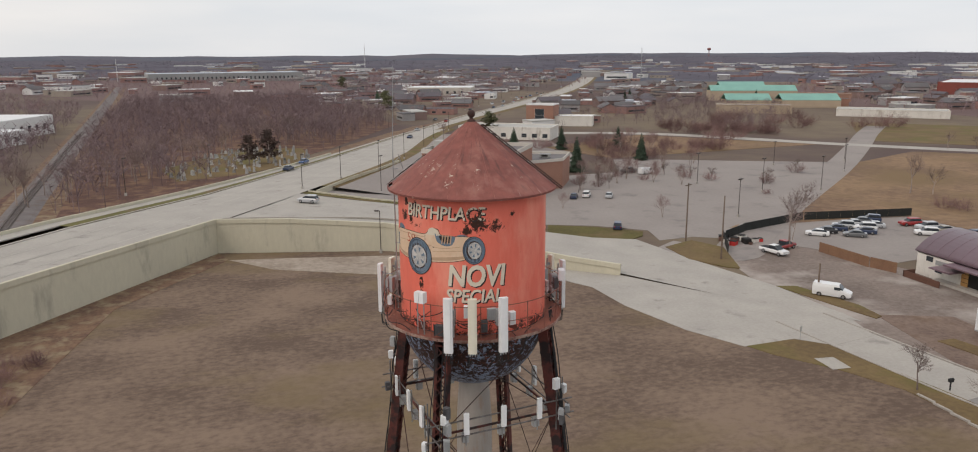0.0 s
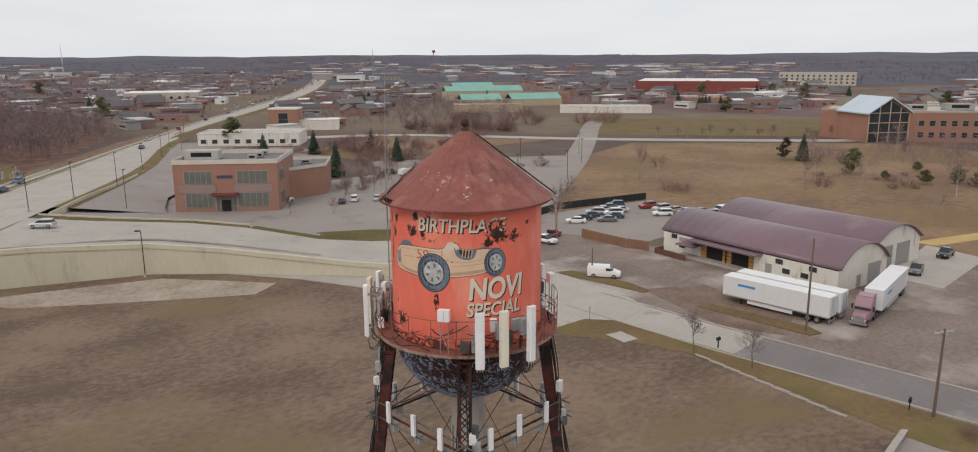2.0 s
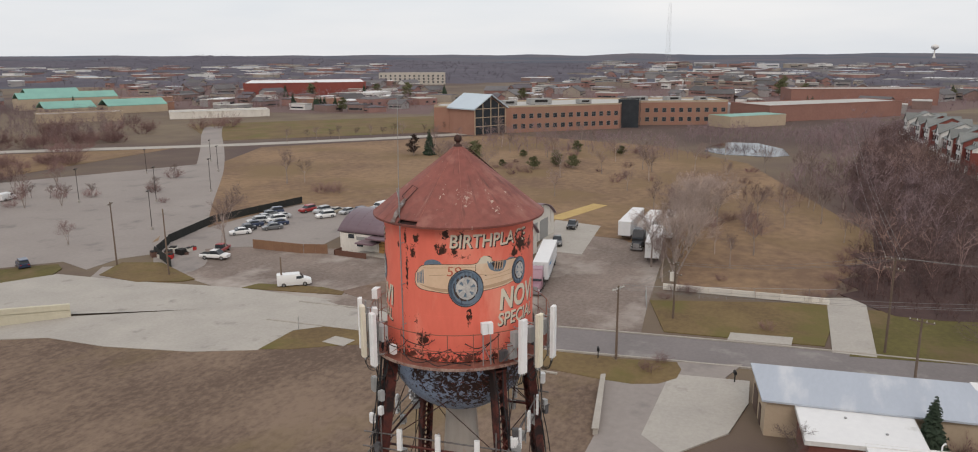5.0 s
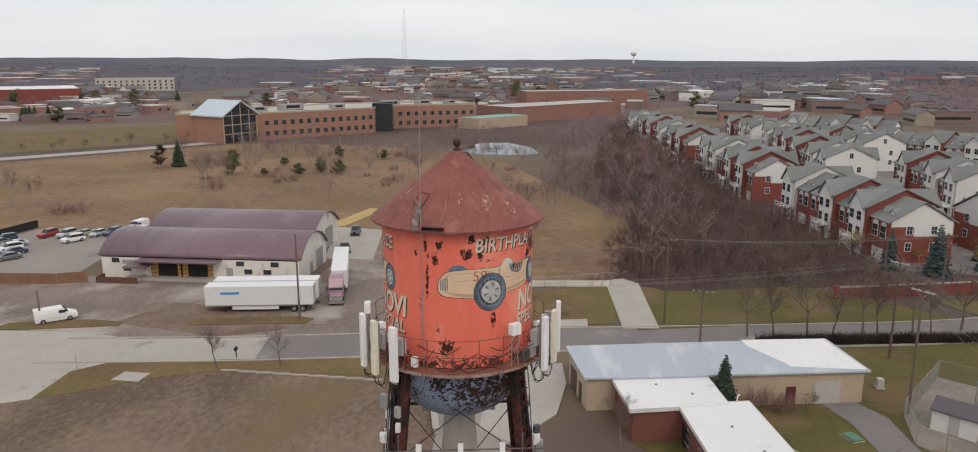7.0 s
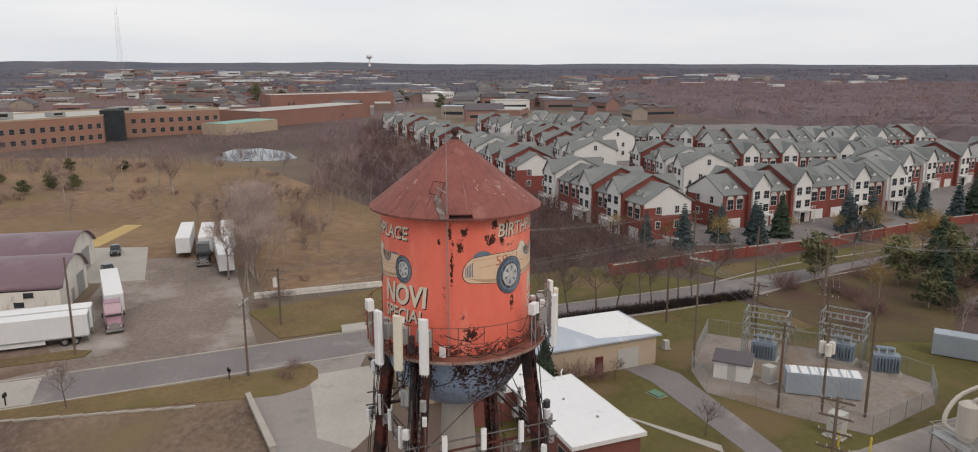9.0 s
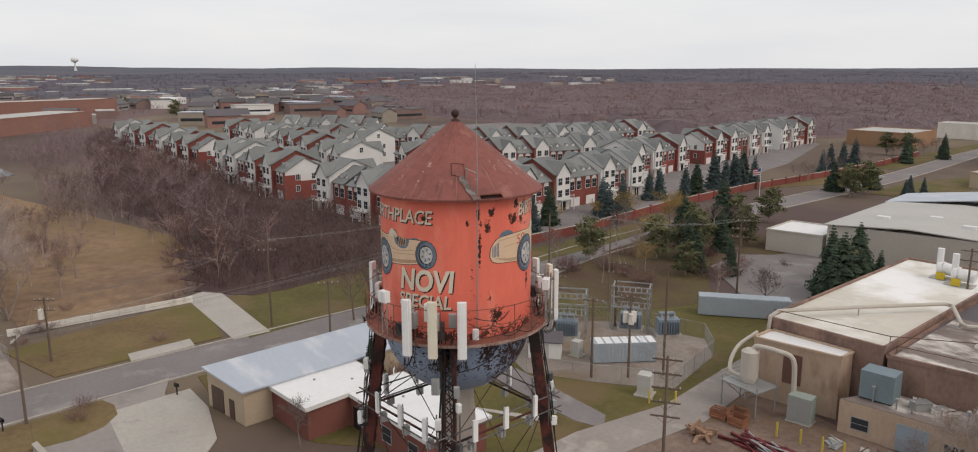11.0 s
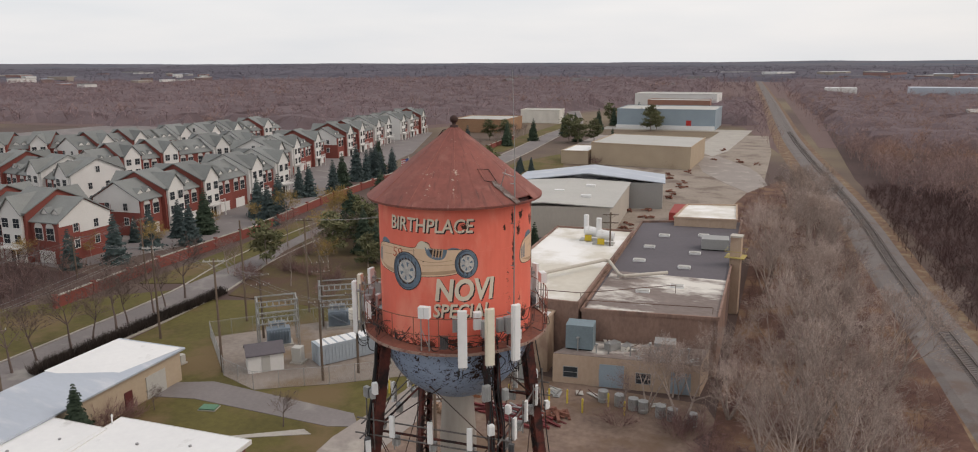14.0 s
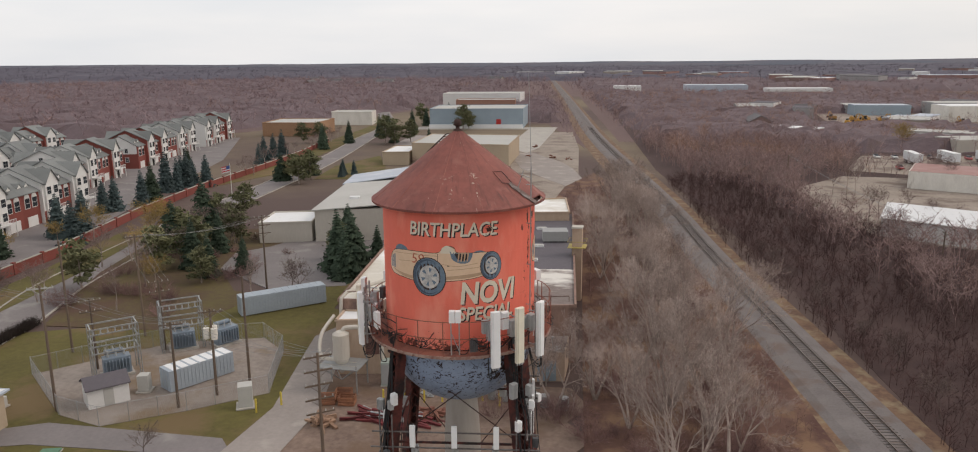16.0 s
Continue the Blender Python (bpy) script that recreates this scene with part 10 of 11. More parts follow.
def wires(a, b, sag=0.9, m=None, r=0.016):
    for p, q in zip(a, b):
        g = Geo()
        n = 12
        pts = [p.lerp(q, i / n) - Vector((0, 0, sag * 4 * (i / n) * (1 - i / n))) for i in range(n + 1)]
        g.path(pts, r, 3)
        w = tagged(new("overhead_wire", g.mesh("overhead_wire", m or M_lightwire)), "thin sagging overhead wire between poles", "wire", "overhead wires", "")


pa = utility_pole(79.5, 35.2, 13.2, 5, 0, label="tall bare wooden pole beside the road")
pb = utility_pole(67.5, 12.9, 9.7, -20, 1, pale=True)
pc = utility_pole(83.7, -18.1, 12.9, 75, 2)
pd = utility_pole(65.4, -20.0, 10.9, 70, 1, label="short street pole with a lamp bracket")
pe = utility_pole(57.0, -41.0, 14.3, 35, 1, pale=True)
pf = utility_pole(73.3, -45.4, 13.1, 35, 1, pale=True)
pg = utility_pole(68.1, -56.1, 15.0, 60, 0, label="tall bare wooden pole behind the hedge")
ph = utility_pole(44.4, -44.5, 10.0, 30, 1)
pi_ = utility_pole(40.2, -52.2, 13.1, 30, 0, label="tall bare wooden pole beside the substation fence")
pj = utility_pole(42.0, -48.2, 10.4, 30, 1, 3, label="wooden pole with three pale transformer cans and a crossarm")
pk = utility_pole(55.2, -83.6, 13.4, 40, 3, label="weathered wooden utility pole with three crossarms")
pl_ = utility_pole(62.6, -63.3, 14.5, 40, 1)
py_ = utility_pole(56.6, -59.3, 9.7, 40, 2, label="short wooden pole with two crossarms over the switchgear")
pz = utility_pole(60.8, -51.9, 9.2, 47, 2, label="short wooden pole with two crossarms over the switchgear")
pm = utility_pole(85.6, 9.5, 8.5, 60, 2, 1, label="wooden pole with a transformer and crossarms")
pn = utility_pole(71.6, 95.3, 12.0, 30, 0, label="tall bare wooden pole at the grass corner")
po = utility_pole(72.4, 109.4, 12.0, 30, 1)
pq = utility_pole(111.3, -59.3, 7.5, 60, 1)
pr = utility_pole(97.5, -62.5, 11.5, 60, 2)
ps = utility_pole(22.0, -33.5, 12.6, 40, 5, label="leaning row of crossarms on a grey wooden pole")
pt = utility_pole(25.5, -92, 13.5, 20, 2)
pu = utility_pole(-52, -112.6, 9.0, 90, 1)
pv = utility_pole(-43, -219.6, 8.5, 90, 1)
utility_pole(74.2, 72.2, 5.2, 0, 0, label="short grey post beside the truck yard")
for a, b in ((pb, pf), (pc, pr), (pe, pz), (pf, pz), (pl_, py_), (pe, ph), (ph, pj), (pl_, pk), (pq, pf), (pr, pq), (pj, ps), (ph, ps), (pm, pb), (pu, pv)):
    wires(a, b)
wires(pc, pm)
wires(pc, [p + Vector((200, 6, 0)) for p in pc], 2.5)


def lamp(x, y, h, heads=2, z=0.0, turn=0.0, label="tall brown car park lamp with flat box heads"):
    l = thing("lamp_post", label, "lamp post", pose(x, y, z, 0, 0, turn), "lamp posts")
    part("base", Geo().tube((0, 0, 0), (0, 0, 0.7), 0.3, 0.3, 10), M_conc, l)
    part("pole", Geo().tube((0, 0, 0.7), (0, 0, h), 0.09, 0.07, 8), M_brownp, l)
    for s in ((-1, 1) if heads == 2 else (1,)):
        part("lamp_head", Geo().box(min(s * 0.15, s * 0.95), -0.25, h - 0.12, max(s * 0.15, s * 0.95), 0.25, h + 0.1).tube((0, 0, h - 0.05), (s * 0.3, 0, h - 0.02), 0.05, 0.05, 5), M_brownp, l)
    return l


M_brownp = mat("dark_bronze_paint", (0.06, 0.045, 0.04), rough=0.5)
for x, y, h in ((96.5, 127.6, 8.9), (121.7, 154.5, 9.3), (156.8, 198.3, 8.0), (138.9, 152.2, 9.5), (169.5, 179.3, 8.6), (112, 172, 9), (187, 200, 8)):
    lamp(x, y, h, 2, 0, 35)
for x, y, z, h in ((-0.5, 168.5, 4.8, 8.6), (10.5, 187, 4.0, 8.8), (19.8, 174.3, 0.1, 11.5), (23.5, 206, 3.2, 9.0), (36.5, 238, 2.0, 9.0), (50, 272, 1.0, 9.0), (62, 312, 0.4, 9.0), (78, 352, 0.2, 9), (-24, 196, 5, 8.6), (-40, 164, 6, 8.6)):
    lamp(x, y, h, 1, z, 60, "tall dark street lamp beside the main road")
lamp(12.0, 118.3, 8.3, 1, 0.0, 160, "slim lamp post at the foot of the wall")
for i in range(14):
    lamp(100 + i * 19 + 3, 462 + i * 34, 9, 1, 0, 60, "far street lamp beside the main road")

# pale low wall between the grass plot and the meadow
pw = thing("plot_wall", "low pale weathered concrete wall behind the grass plot", "wall")
for p, h in along([(99.2, 14.0, 0), (100.2, 4, 0), (101.4, -7.8, 0)], 3.6):
    part("wall_panel", Geo().box(0, -0.12, 0, 3.55, 0.12, 1.0, pose(p.x, p.y, 0.08, 0, 0, math.degrees(h))), M_whitep, pw)
# junk in the fenced corner of the staff car park
q = random.Random(14)
for i in range(14):
    j = thing("junk_box", "dark boxes and junk stored behind the screened fence", "box", pose(82 + q.uniform(-3, 6), 107 + q.uniform(-4, 3.5), 0.06, 0, 0, q.uniform(0, 90)), "stored junk")
    s = q.uniform(0.5, 1.1)
    m = q.choice((M_dark, M_greyclad, M_scrapbrown, M_whitep, M_reddoor))
    part("body", Geo().box(-s, -s * 0.6, 0, s, s * 0.6, s * 0.9), m, j)
    part("cover", Geo().box(-s * 0.9, -s * 0.65, s * 0.9, s * 0.6, s * 0.65, s * 1.0), M_dark, j)
# flag
fl_ = thing("flagpole", "white flagpole with a red, white and blue flag", "flagpole", pose(94.7, -139.2, 0))
part("pole", Geo().tube((0, 0, 0), (0, 0, 13.3), 0.09, 0.05, 8), M_white, fl_)
part("ball", Geo().ball((0, 0, 13.4), 0.12, 8), M_galv, fl_)
g = Geo()
cols = [mat("flag_red", (0.5, 0.05, 0.06), rough=0.8), mat("flag_white", (0.7, 0.7, 0.7), rough=0.8), mat("flag_blue", (0.06, 0.1, 0.28), rough=0.8)]
for i in range(12):
    for j in range(6):
        def fp(a, b):
            return (0.06 + a * 0.2, 0.18 * math.sin(a * 0.9) * a / 8, 12.9 - b * 0.26 - 0.05 * a)
        g.use(2 if i < 5 and j < 3 else j % 2).add([fp(i, j), fp(i + 1, j), fp(i + 1, j + 1), fp(i, j + 1)], [(0, 1, 2, 3)])
part("flag", g, tuple(cols), fl_)


# ---- substation ----
def gantry(x, y, turn, h=6.4):
    g_ = thing("substation_gantry", "grey lattice gantry with insulators over a transformer", "gantry", pose(x, y, 0.11, 0, 0, turn), "substation gantries")
    w, d = 5.0, 2.6
    for sx in (-1, 1):
        for sy in (-1, 1):
            g = Geo()
            for ox in (-0.14, 0.14):
                g.tube((sx * w / 2 + ox, sy * d / 2, 0), (sx * w / 2 + ox, sy * d / 2, h), 0.05, 0.05, 4)
            for k in range(12):
                s = 0.14 if k % 2 else -0.14
                g.tube((sx * w / 2 + s, sy * d / 2, h * k / 12), (sx * w / 2 - s, sy * d / 2, h * (k + 1) / 12), 0.025, 0.025, 4)
            part("post", g, M_galv, g_)
    for z in (h, h - 1.5, h - 3.0):
        for sy in (-1, 1):
            part("beam", Geo().box(-w / 2 - 0.2, sy * d / 2 - 0.05, z - 0.1, w / 2 + 0.2, sy * d / 2 + 0.05, z + 0.06), M_galv, g_)
        for sx in (-1, 1):
            part("beam", Geo().box(sx * w / 2 - 0.08, -d / 2, z - 0.1, sx * w / 2 + 0.05, d / 2, z + 0.06), M_galv, g_)
    for i in range(6):
        for z, sy in ((h - 1.42, -1), (h - 2.92, 1)):
            part("insulator", Geo().tube((-2.0 + 0.8 * i, sy * d / 2, z), (-2.0 + 0.8 * i, sy * d / 2, z + 0.55), 0.1, 0.06, 6), M_rru, g_)
    for i in range(3):
        part("jumper", Geo().path(smoothline([(-1.6 + 1.6 * i, -1.3, h - 1.0), (-1.6 + 1.6 * i, 0, h - 2.2), (-1.6 + 1.6 * i, 0.2, 3.2)], 4), 0.02, 3), M_wire, g_)
    return g_


def transformer(x, y, turn):
    t = thing("transformer", "blue-grey finned power transformer on gravel", "transformer", pose(x, y, 0.11, 0, 0, turn), "power transformers")
    M_b = bpy.data.materials.get("blue_grey_transformer_paint") or mat("blue_grey_transformer_paint", (0.22, 0.27, 0.32), (0.17, 0.21, 0.25), rough=0.5)
    part("tank", Geo().box(-1.5, -0.8, 0.3, 1.5, 0.8, 2.4), M_b, t)
    part("plinth", Geo().box(-1.8, -1.2, 0, 1.8, 1.2, 0.3), M_conc, t)
    for s in (-1, 1):
        for i in range(8):
            part("fin", Geo().box(-1.3 + i * 0.36, min(s * 0.8, s * 1.3), 0.6, -1.22 + i * 0.36, max(s * 0.8, s * 1.3), 2.2), M_b, t)
    for i in range(3):
        part("bushing", Geo().tube((-0.9 + 0.9 * i, 0, 2.4), (-0.9 + 0.9 * i, 0, 3.2), 0.14, 0.06, 8), M_rru, t)
    part("conservator", Geo().tube((-0.9, -0.5, 2.9), (1.2, -0.5, 2.9), 0.3, 0.3, 10), M_b, t)


gantry(57.4, -51.2, 47)
gantry(54.8, -60.6, 40)
transformer(57.2, -51.0, 47)
transformer(54.6, -60.4, 40)
transformer(50.0, -63.0, 60)
sh = thing("switch_shed", "small white shed with a dark gabled roof in the substation", "shed", pose(53.4, -44.4, 0.11, 0, 0, 50))
part("wall", Geo().profile([(-1.6, 0), (-1.6, 2.3), (0, 3.1), (1.6, 2.3), (1.6, 0)], -2.1, 2.1), M_white, sh)
part("roof", Geo().profile([(-1.85, 2.15), (0, 3.1), (1.85, 2.15), (1.85, 2.3), (0, 3.25), (-1.85, 2.3)], -2.3, 2.3), M_roofd, sh)
part("door", Geo().box(-0.5, 1.58, 0.05, 0.5, 1.66, 2.0), M_roofl, sh)


def container(x, y, turn, L, label, m, roofm, h=2.6):
    c = thing("shipping_container", label, "container", pose(x, y, 0.11, 0, 0, turn), "containers")
    part("shell", Geo().box(-L / 2, -1.22, 0.1, L / 2, 1.22, h), m, c)
    g = Geo()
    for i in range(int(L / 0.45)):
        xx = -L / 2 + 0.2 + 0.45 * i
        for s in (-1, 1):
            g.box(xx, s * 1.24 - 0.03, 0.2, xx + 0.22, s * 1.24 + 0.03, h - 0.12)
    tagged(part("corrugation", g, m, c), kind="stuff")
    for i in range(int(L / 1.1)):
        part("roof_panel", Geo().box(-L / 2 + 0.15 + 1.1 * i, -1.15, h, -L / 2 + 0.95 + 1.1 * i, 1.15, h + 0.04), roofm, c)
    part("door_bar", Geo().tube((L / 2 + 0.03, -0.4, 0.2), (L / 2 + 0.03, -0.4, h - 0.2), 0.025, 0.025, 5).tube((L / 2 + 0.03, 0.4, 0.2), (L / 2 + 0.03, 0.4, h - 0.2), 0.025, 0.025, 5), M_galv, c)


M_bcont = mat("pale_blue_grey_container_paint", (0.36, 0.41, 0.45), (0.3, 0.34, 0.38), rough=0.6)
container(46.6, -51.6, 62, 8.0, "pale blue-grey container with a white striped roof in the substation", M_bcont, M_roofw)
container(49.8, -78.6, 44, 13, "long blue-grey container beside the pines", M_bcont, M_bcont, 2.9)
for x, y, s, t in ((50.8, -47.5, 1.2, 18), (37.3, -46.4, 1.5, 30), (63.5, -40.5, 0.7, 0)):
    c = thing("equipment_cabinet", "pale grey metal equipment cabinet on a concrete pad", "cabinet", pose(x, y, 0.11, 0, 0, t), "equipment cabinets")
    part("case", Geo().box(-s / 2, -s / 2, 0.15, s / 2, s / 2, s * 1.7), M_roofl, c)
    part("pad", Geo().box(-s * 0.7, -s * 0.7, 0, s * 0.7, s * 0.7, 0.15), M_conc, c)
    part("door_seam", Geo().box(-0.012, -s / 2 - 0.012, 0.2, 0.012, -s / 2 + 0.01, s * 1.6), M_dark, c)


def chain_fence(name, label, pts, h=2.2, step=3.0):
    """Posts, rails and a see-through mesh of thin diagonal wires."""
    f = thing(name, label, "fence")
    for a, b in zip(pts, pts[1:]):
        a, b = Vector((*a, 0.1)), Vector((*b, 0.1))
        n = max(1, round((b - a).length / step))
        for i in range(n):
            p, q = a.lerp(b, i / n), a.lerp(b, (i + 1) / n)
            part("post", Geo().tube(p, p + Vector((0, 0, h + 0.1)), 0.035, 0.035, 5), M_galv, f)
            g = Geo().tube(p + Vector((0, 0, h)), q + Vector((0, 0, h)), 0.022, 0.022, 4)
            k = 14
            for j in range(-3, k):
                for s in (0, 1):
                    u0, u1 = j / k, (j + 4) / k
                    z0, z1 = (0.0, h) if s == 0 else (h, 0.0)
                    c0, c1 = max(0, u0), min(1, u1)
                    za = z0 + (z1 - z0) * (c0 - u0) / (u1 - u0)
                    zb = z0 + (z1 - z0) * (c1 - u0) / (u1 - u0)
                    if c1 > c0:
                        g.tube(p.lerp(q, c0) + Vector((0, 0, za)), p.lerp(q, c1) + Vector((0, 0, zb)), 0.007, 0.007, 3, False)
            part("mesh_panel", g, M_galv, f)


chain_fence("substation_fence", "galvanised chain-link fence round the substation", [(67.5, -48.8), (56, -40.2), (49.8, -38.8), (43, -44), (36.5, -50), (41, -62), (46, -66), (57, -62), (67.5, -48.8)])
chain_fence("yard_fence", "chain-link fence beside the grass plot", [(88, 14), (93.5, 15.5), (104, -12)], 1.9, 4.0)

# small roadside things
mb = thing("mailbox", "black mailbox on a post beside the road", "mailbox", pose(64.9, 38.5, 0.1))
part("post", Geo().box(-0.06, -0.06, 0, 0.06, 0.06, 1.0), M_black, mb)
part("box", Geo().box(-0.3, -0.15, 1.0, 0.3, 0.15, 1.3).tube((-0.3, 0, 1.3), (0.3, 0, 1.3), 0.15, 0.15, 10), M_black, mb)
copy_thing(mb, pose(66.6, 15.0, 0.1, 0, 0, 20))
copy_thing(mb, pose(66.2, -1.8, 0.1, 0, 0, 20))
sg = thing("road_sign", "small grey sign plate on a thin post", "road sign", pose(59.0, 56.5, 0.1, 0, 0, 30))
part("post", Geo().tube((0, 0, 0), (0, 0, 1.9), 0.035, 0.035, 6), M_galv, sg)
part("plate", Geo().box(-0.3, -0.05, 1.2, 0.3, -0.03, 1.9), M_roofl, sg)
for i in range(9):
    cb = thing("timber_kerb", "long weathered timber lying in the grass", "timber", pose(60.6 - 0.12 * i, 37.5 - 2.3 * i, 0.06, 0, 0, 93), "old timbers")
    part("timber", Geo().box(-1.1, -0.14, 0, 1.1, 0.14, 0.2), M_kerb, cb)
    part("spike", Geo().tube((0.8, 0, 0.2), (0.8, 0, 0.23), 0.03, 0.03, 6), M_rust, cb)
patch("manhole_slab", [(56.5, 50.5), (59, 50.2), (58.8, 46.8), (56.4, 47)], 0.14, M_conc, "pale concrete slab with a manhole")
g = thing("low_wall", "low pale concrete wall beside the driveway", "wall")
part("wall", Geo().prism([(60.2, 12.6), (60.5, 12.3), (47.2, 9.0), (47.0, 9.5)], 0, 0.75), M_kerb, g)
part("coping", Geo().prism([(60.2, 12.7), (60.6, 12.2), (47.1, 8.9), (46.9, 9.6)], 0.75, 0.85), M_kerb, g)
dn = thing("access_cover", "green steel access cover in the lawn", "access cover", pose(50.6, -33.0, 0.09, 0, 0, 20))
part("lid", Geo().box(-0.9, -0.6, 0, 0.9, 0.6, 0.22), mat("green_cover_paint", (0.1, 0.22, 0.14), rough=0.6), dn)
part("rim", Geo().box(-1.0, -0.7, 0, 1.0, 0.7, 0.08), M_conc, dn)
# hedge along the street
g = Geo()
rr = random.Random(8)
for i in range(2200):
    f = rr.random()
    x, y = 79.2 - 0.5 + (f * 4.5) + rr.uniform(-0.7, 0.7), -30 - f * 34 + rr.uniform(-0.7, 0.7)
    p = Vector((x - 2.0, y, 0.05))
    for j in range(5):
        e = p + Vector((rr.uniform(-0.6, 0.6), rr.uniform(-0.6, 0.6), rr.uniform(0.7, 1.7)))
        sliver(g, p + Vector((0, 0, 0.1)), e, 0.045, rr)
tagged(new("hedge", g.mesh("hedge", mat("dark_hedge_twigs", (0.035, 0.028, 0.025), (0.06, 0.045, 0.038), rough=1))), "dark clipped leafless hedge along the street", "hedge", "", "stuff")

# ---- far town: roofs among the trees, conifers, masts ----
rr = random.Random(21)
# far walls: brick, siding and tan colours greyed to include distance haze
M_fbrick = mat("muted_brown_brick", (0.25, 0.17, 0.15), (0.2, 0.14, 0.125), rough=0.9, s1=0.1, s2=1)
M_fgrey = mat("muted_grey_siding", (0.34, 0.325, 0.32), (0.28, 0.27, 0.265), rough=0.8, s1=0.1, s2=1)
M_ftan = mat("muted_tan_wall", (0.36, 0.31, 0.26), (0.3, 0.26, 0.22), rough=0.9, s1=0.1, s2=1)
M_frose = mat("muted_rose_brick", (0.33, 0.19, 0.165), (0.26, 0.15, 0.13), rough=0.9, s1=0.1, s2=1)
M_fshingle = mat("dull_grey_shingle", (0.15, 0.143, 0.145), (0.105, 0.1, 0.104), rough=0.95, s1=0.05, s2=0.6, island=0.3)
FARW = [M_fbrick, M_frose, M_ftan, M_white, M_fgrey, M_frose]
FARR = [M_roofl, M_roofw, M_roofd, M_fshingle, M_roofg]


def far_house(x, y, w, d, h, turn, wall, roofm, gable, name="far_house", label="far low house among bare trees"):
    b = thing(name, label, "building", pose(x, y, land_height(x, y), 0, 0, turn), "far buildings")
    if gable:
        g = (Geo().profile([(-d / 2, -0.5), (-d / 2, h), (0, h + d * 0.28), (d / 2, h), (d / 2, -0.5)], -w / 2, w / 2))
        part("roof", Geo().profile([(-d / 2 - 0.5, h - 0.25), (0, h + d * 0.28), (d / 2 + 0.5, h - 0.25), (d / 2 + 0.5, h), (0, h + d * 0.28 + 0.3), (-d / 2 - 0.5, h)], -w / 2 - 0.5, w / 2 + 0.5), roofm, b)
    else:
        g = Geo().box(-w / 2, -d / 2, -0.5, w / 2, d / 2, h)
        part("roof", Geo().box(-w / 2 + 0.3, -d / 2 + 0.3, h, w / 2 - 0.3, d / 2 - 0.3, h + 0.25), roofm, b)
    g.use(1)
    k = max(2, int(w / 7))
    for i in range(k):
        x0 = -w * 0.45 + w * 0.9 * i / k
        g.box(x0, -d / 2 - 0.06, h * 0.3, x0 + w * 0.3 / k, -d / 2 + 0.1, h * 0.6)
    k = max(1, int(d / 8))
    for i in range(k):
        y0 = -d * 0.4 + d * 0.8 * i / k
        g.box(-w / 2 - 0.06, y0, h * 0.3, -w / 2 + 0.1, y0 + d * 0.3 / k, h * 0.6)
    part("wall", g, (wall, M_glass), b)


def scatter_town(poly, n, wmin, wmax, hmin, hmax, gable, seed, label, keep=None):
    q = random.Random(seed)
    xs, ys = [p[0] for p in poly], [p[1] for p in poly]
    k = 0
    tries = 0
    while k < n and tries < 4000:
        tries += 1
        x, y = q.uniform(min(xs), max(xs)), q.uniform(min(ys), max(ys))
        if not inside(x, y, poly) or (keep and not keep(x, y)):
            continue
        w = q.uniform(wmin, wmax)
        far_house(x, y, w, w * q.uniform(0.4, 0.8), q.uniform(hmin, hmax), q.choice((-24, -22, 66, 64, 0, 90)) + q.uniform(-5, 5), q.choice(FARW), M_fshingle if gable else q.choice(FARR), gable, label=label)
        k += 1


def off_main(x, y):
    f = (y - 450) / 1190
    return abs(x - (118 + f * 600)) > 26


def roofs_afar(poly, n, wmin, wmax, hmin, hmax, seed, label, keep=None, gabled=0.4):
    """Small houses and stores too far off to pick apart, joined."""
    q = random.Random(seed)
    xs, ys = [p[0] for p in poly], [p[1] for p in poly]
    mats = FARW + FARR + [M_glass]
    g = Geo()
    k = tries = 0
    while k < n and tries < 9000:
        tries += 1
        x, y = q.uniform(min(xs), max(xs)), q.uniform(min(ys), max(ys))
        if not inside(x, y, poly) or (keep and not keep(x, y)):
            continue
        k += 1
        w = q.uniform(wmin, wmax)
        d, h = w * q.uniform(0.4, 0.7), q.uniform(hmin, hmax)
        m = pose(x, y, land_height(x, y), 0, 0, q.choice((-24, 66, 0, 90, 20)) + q.uniform(-8, 8))
        g.use(q.randrange(6))
        gable = q.random() < gabled and w < 26
        if gable:
            g.profile([(-d / 2, -1), (-d / 2, h), (0, h + d * 0.26), (d / 2, h), (d / 2, -1)], -w / 2, w / 2, m)
            g.use(9 if q.random() < 0.7 else 8).profile([(-d / 2 - 0.6, h - 0.2), (0, h + d * 0.27), (d / 2 + 0.6, h - 0.2), (d / 2 + 0.6, h), (0, h + d * 0.27 + 0.4), (-d / 2 - 0.6, h)], -w / 2 - 0.5, w / 2 + 0.5, m)
        else:
            g.box(-w / 2, -d / 2, -1, w / 2, d / 2, h, m)
            g.use(6 + q.choice((0, 0, 1, 2, 3, 4))).box(-w / 2 - 0.2, -d / 2 - 0.2, h, w / 2 + 0.2, d / 2 + 0.2, h + 0.5, m)
        g.use(11)
        for s in (-1, 1):
            g.box(-w * 0.4, s * d / 2 - 0.08, h * 0.3, w * 0.4, s * d / 2 + 0.08, h * 0.55, m)
    me = g.mesh("far_roofs", *mats)
    solid(me)
    return tagged(new("far_roofs", me), label, "houses", "", "stuff")


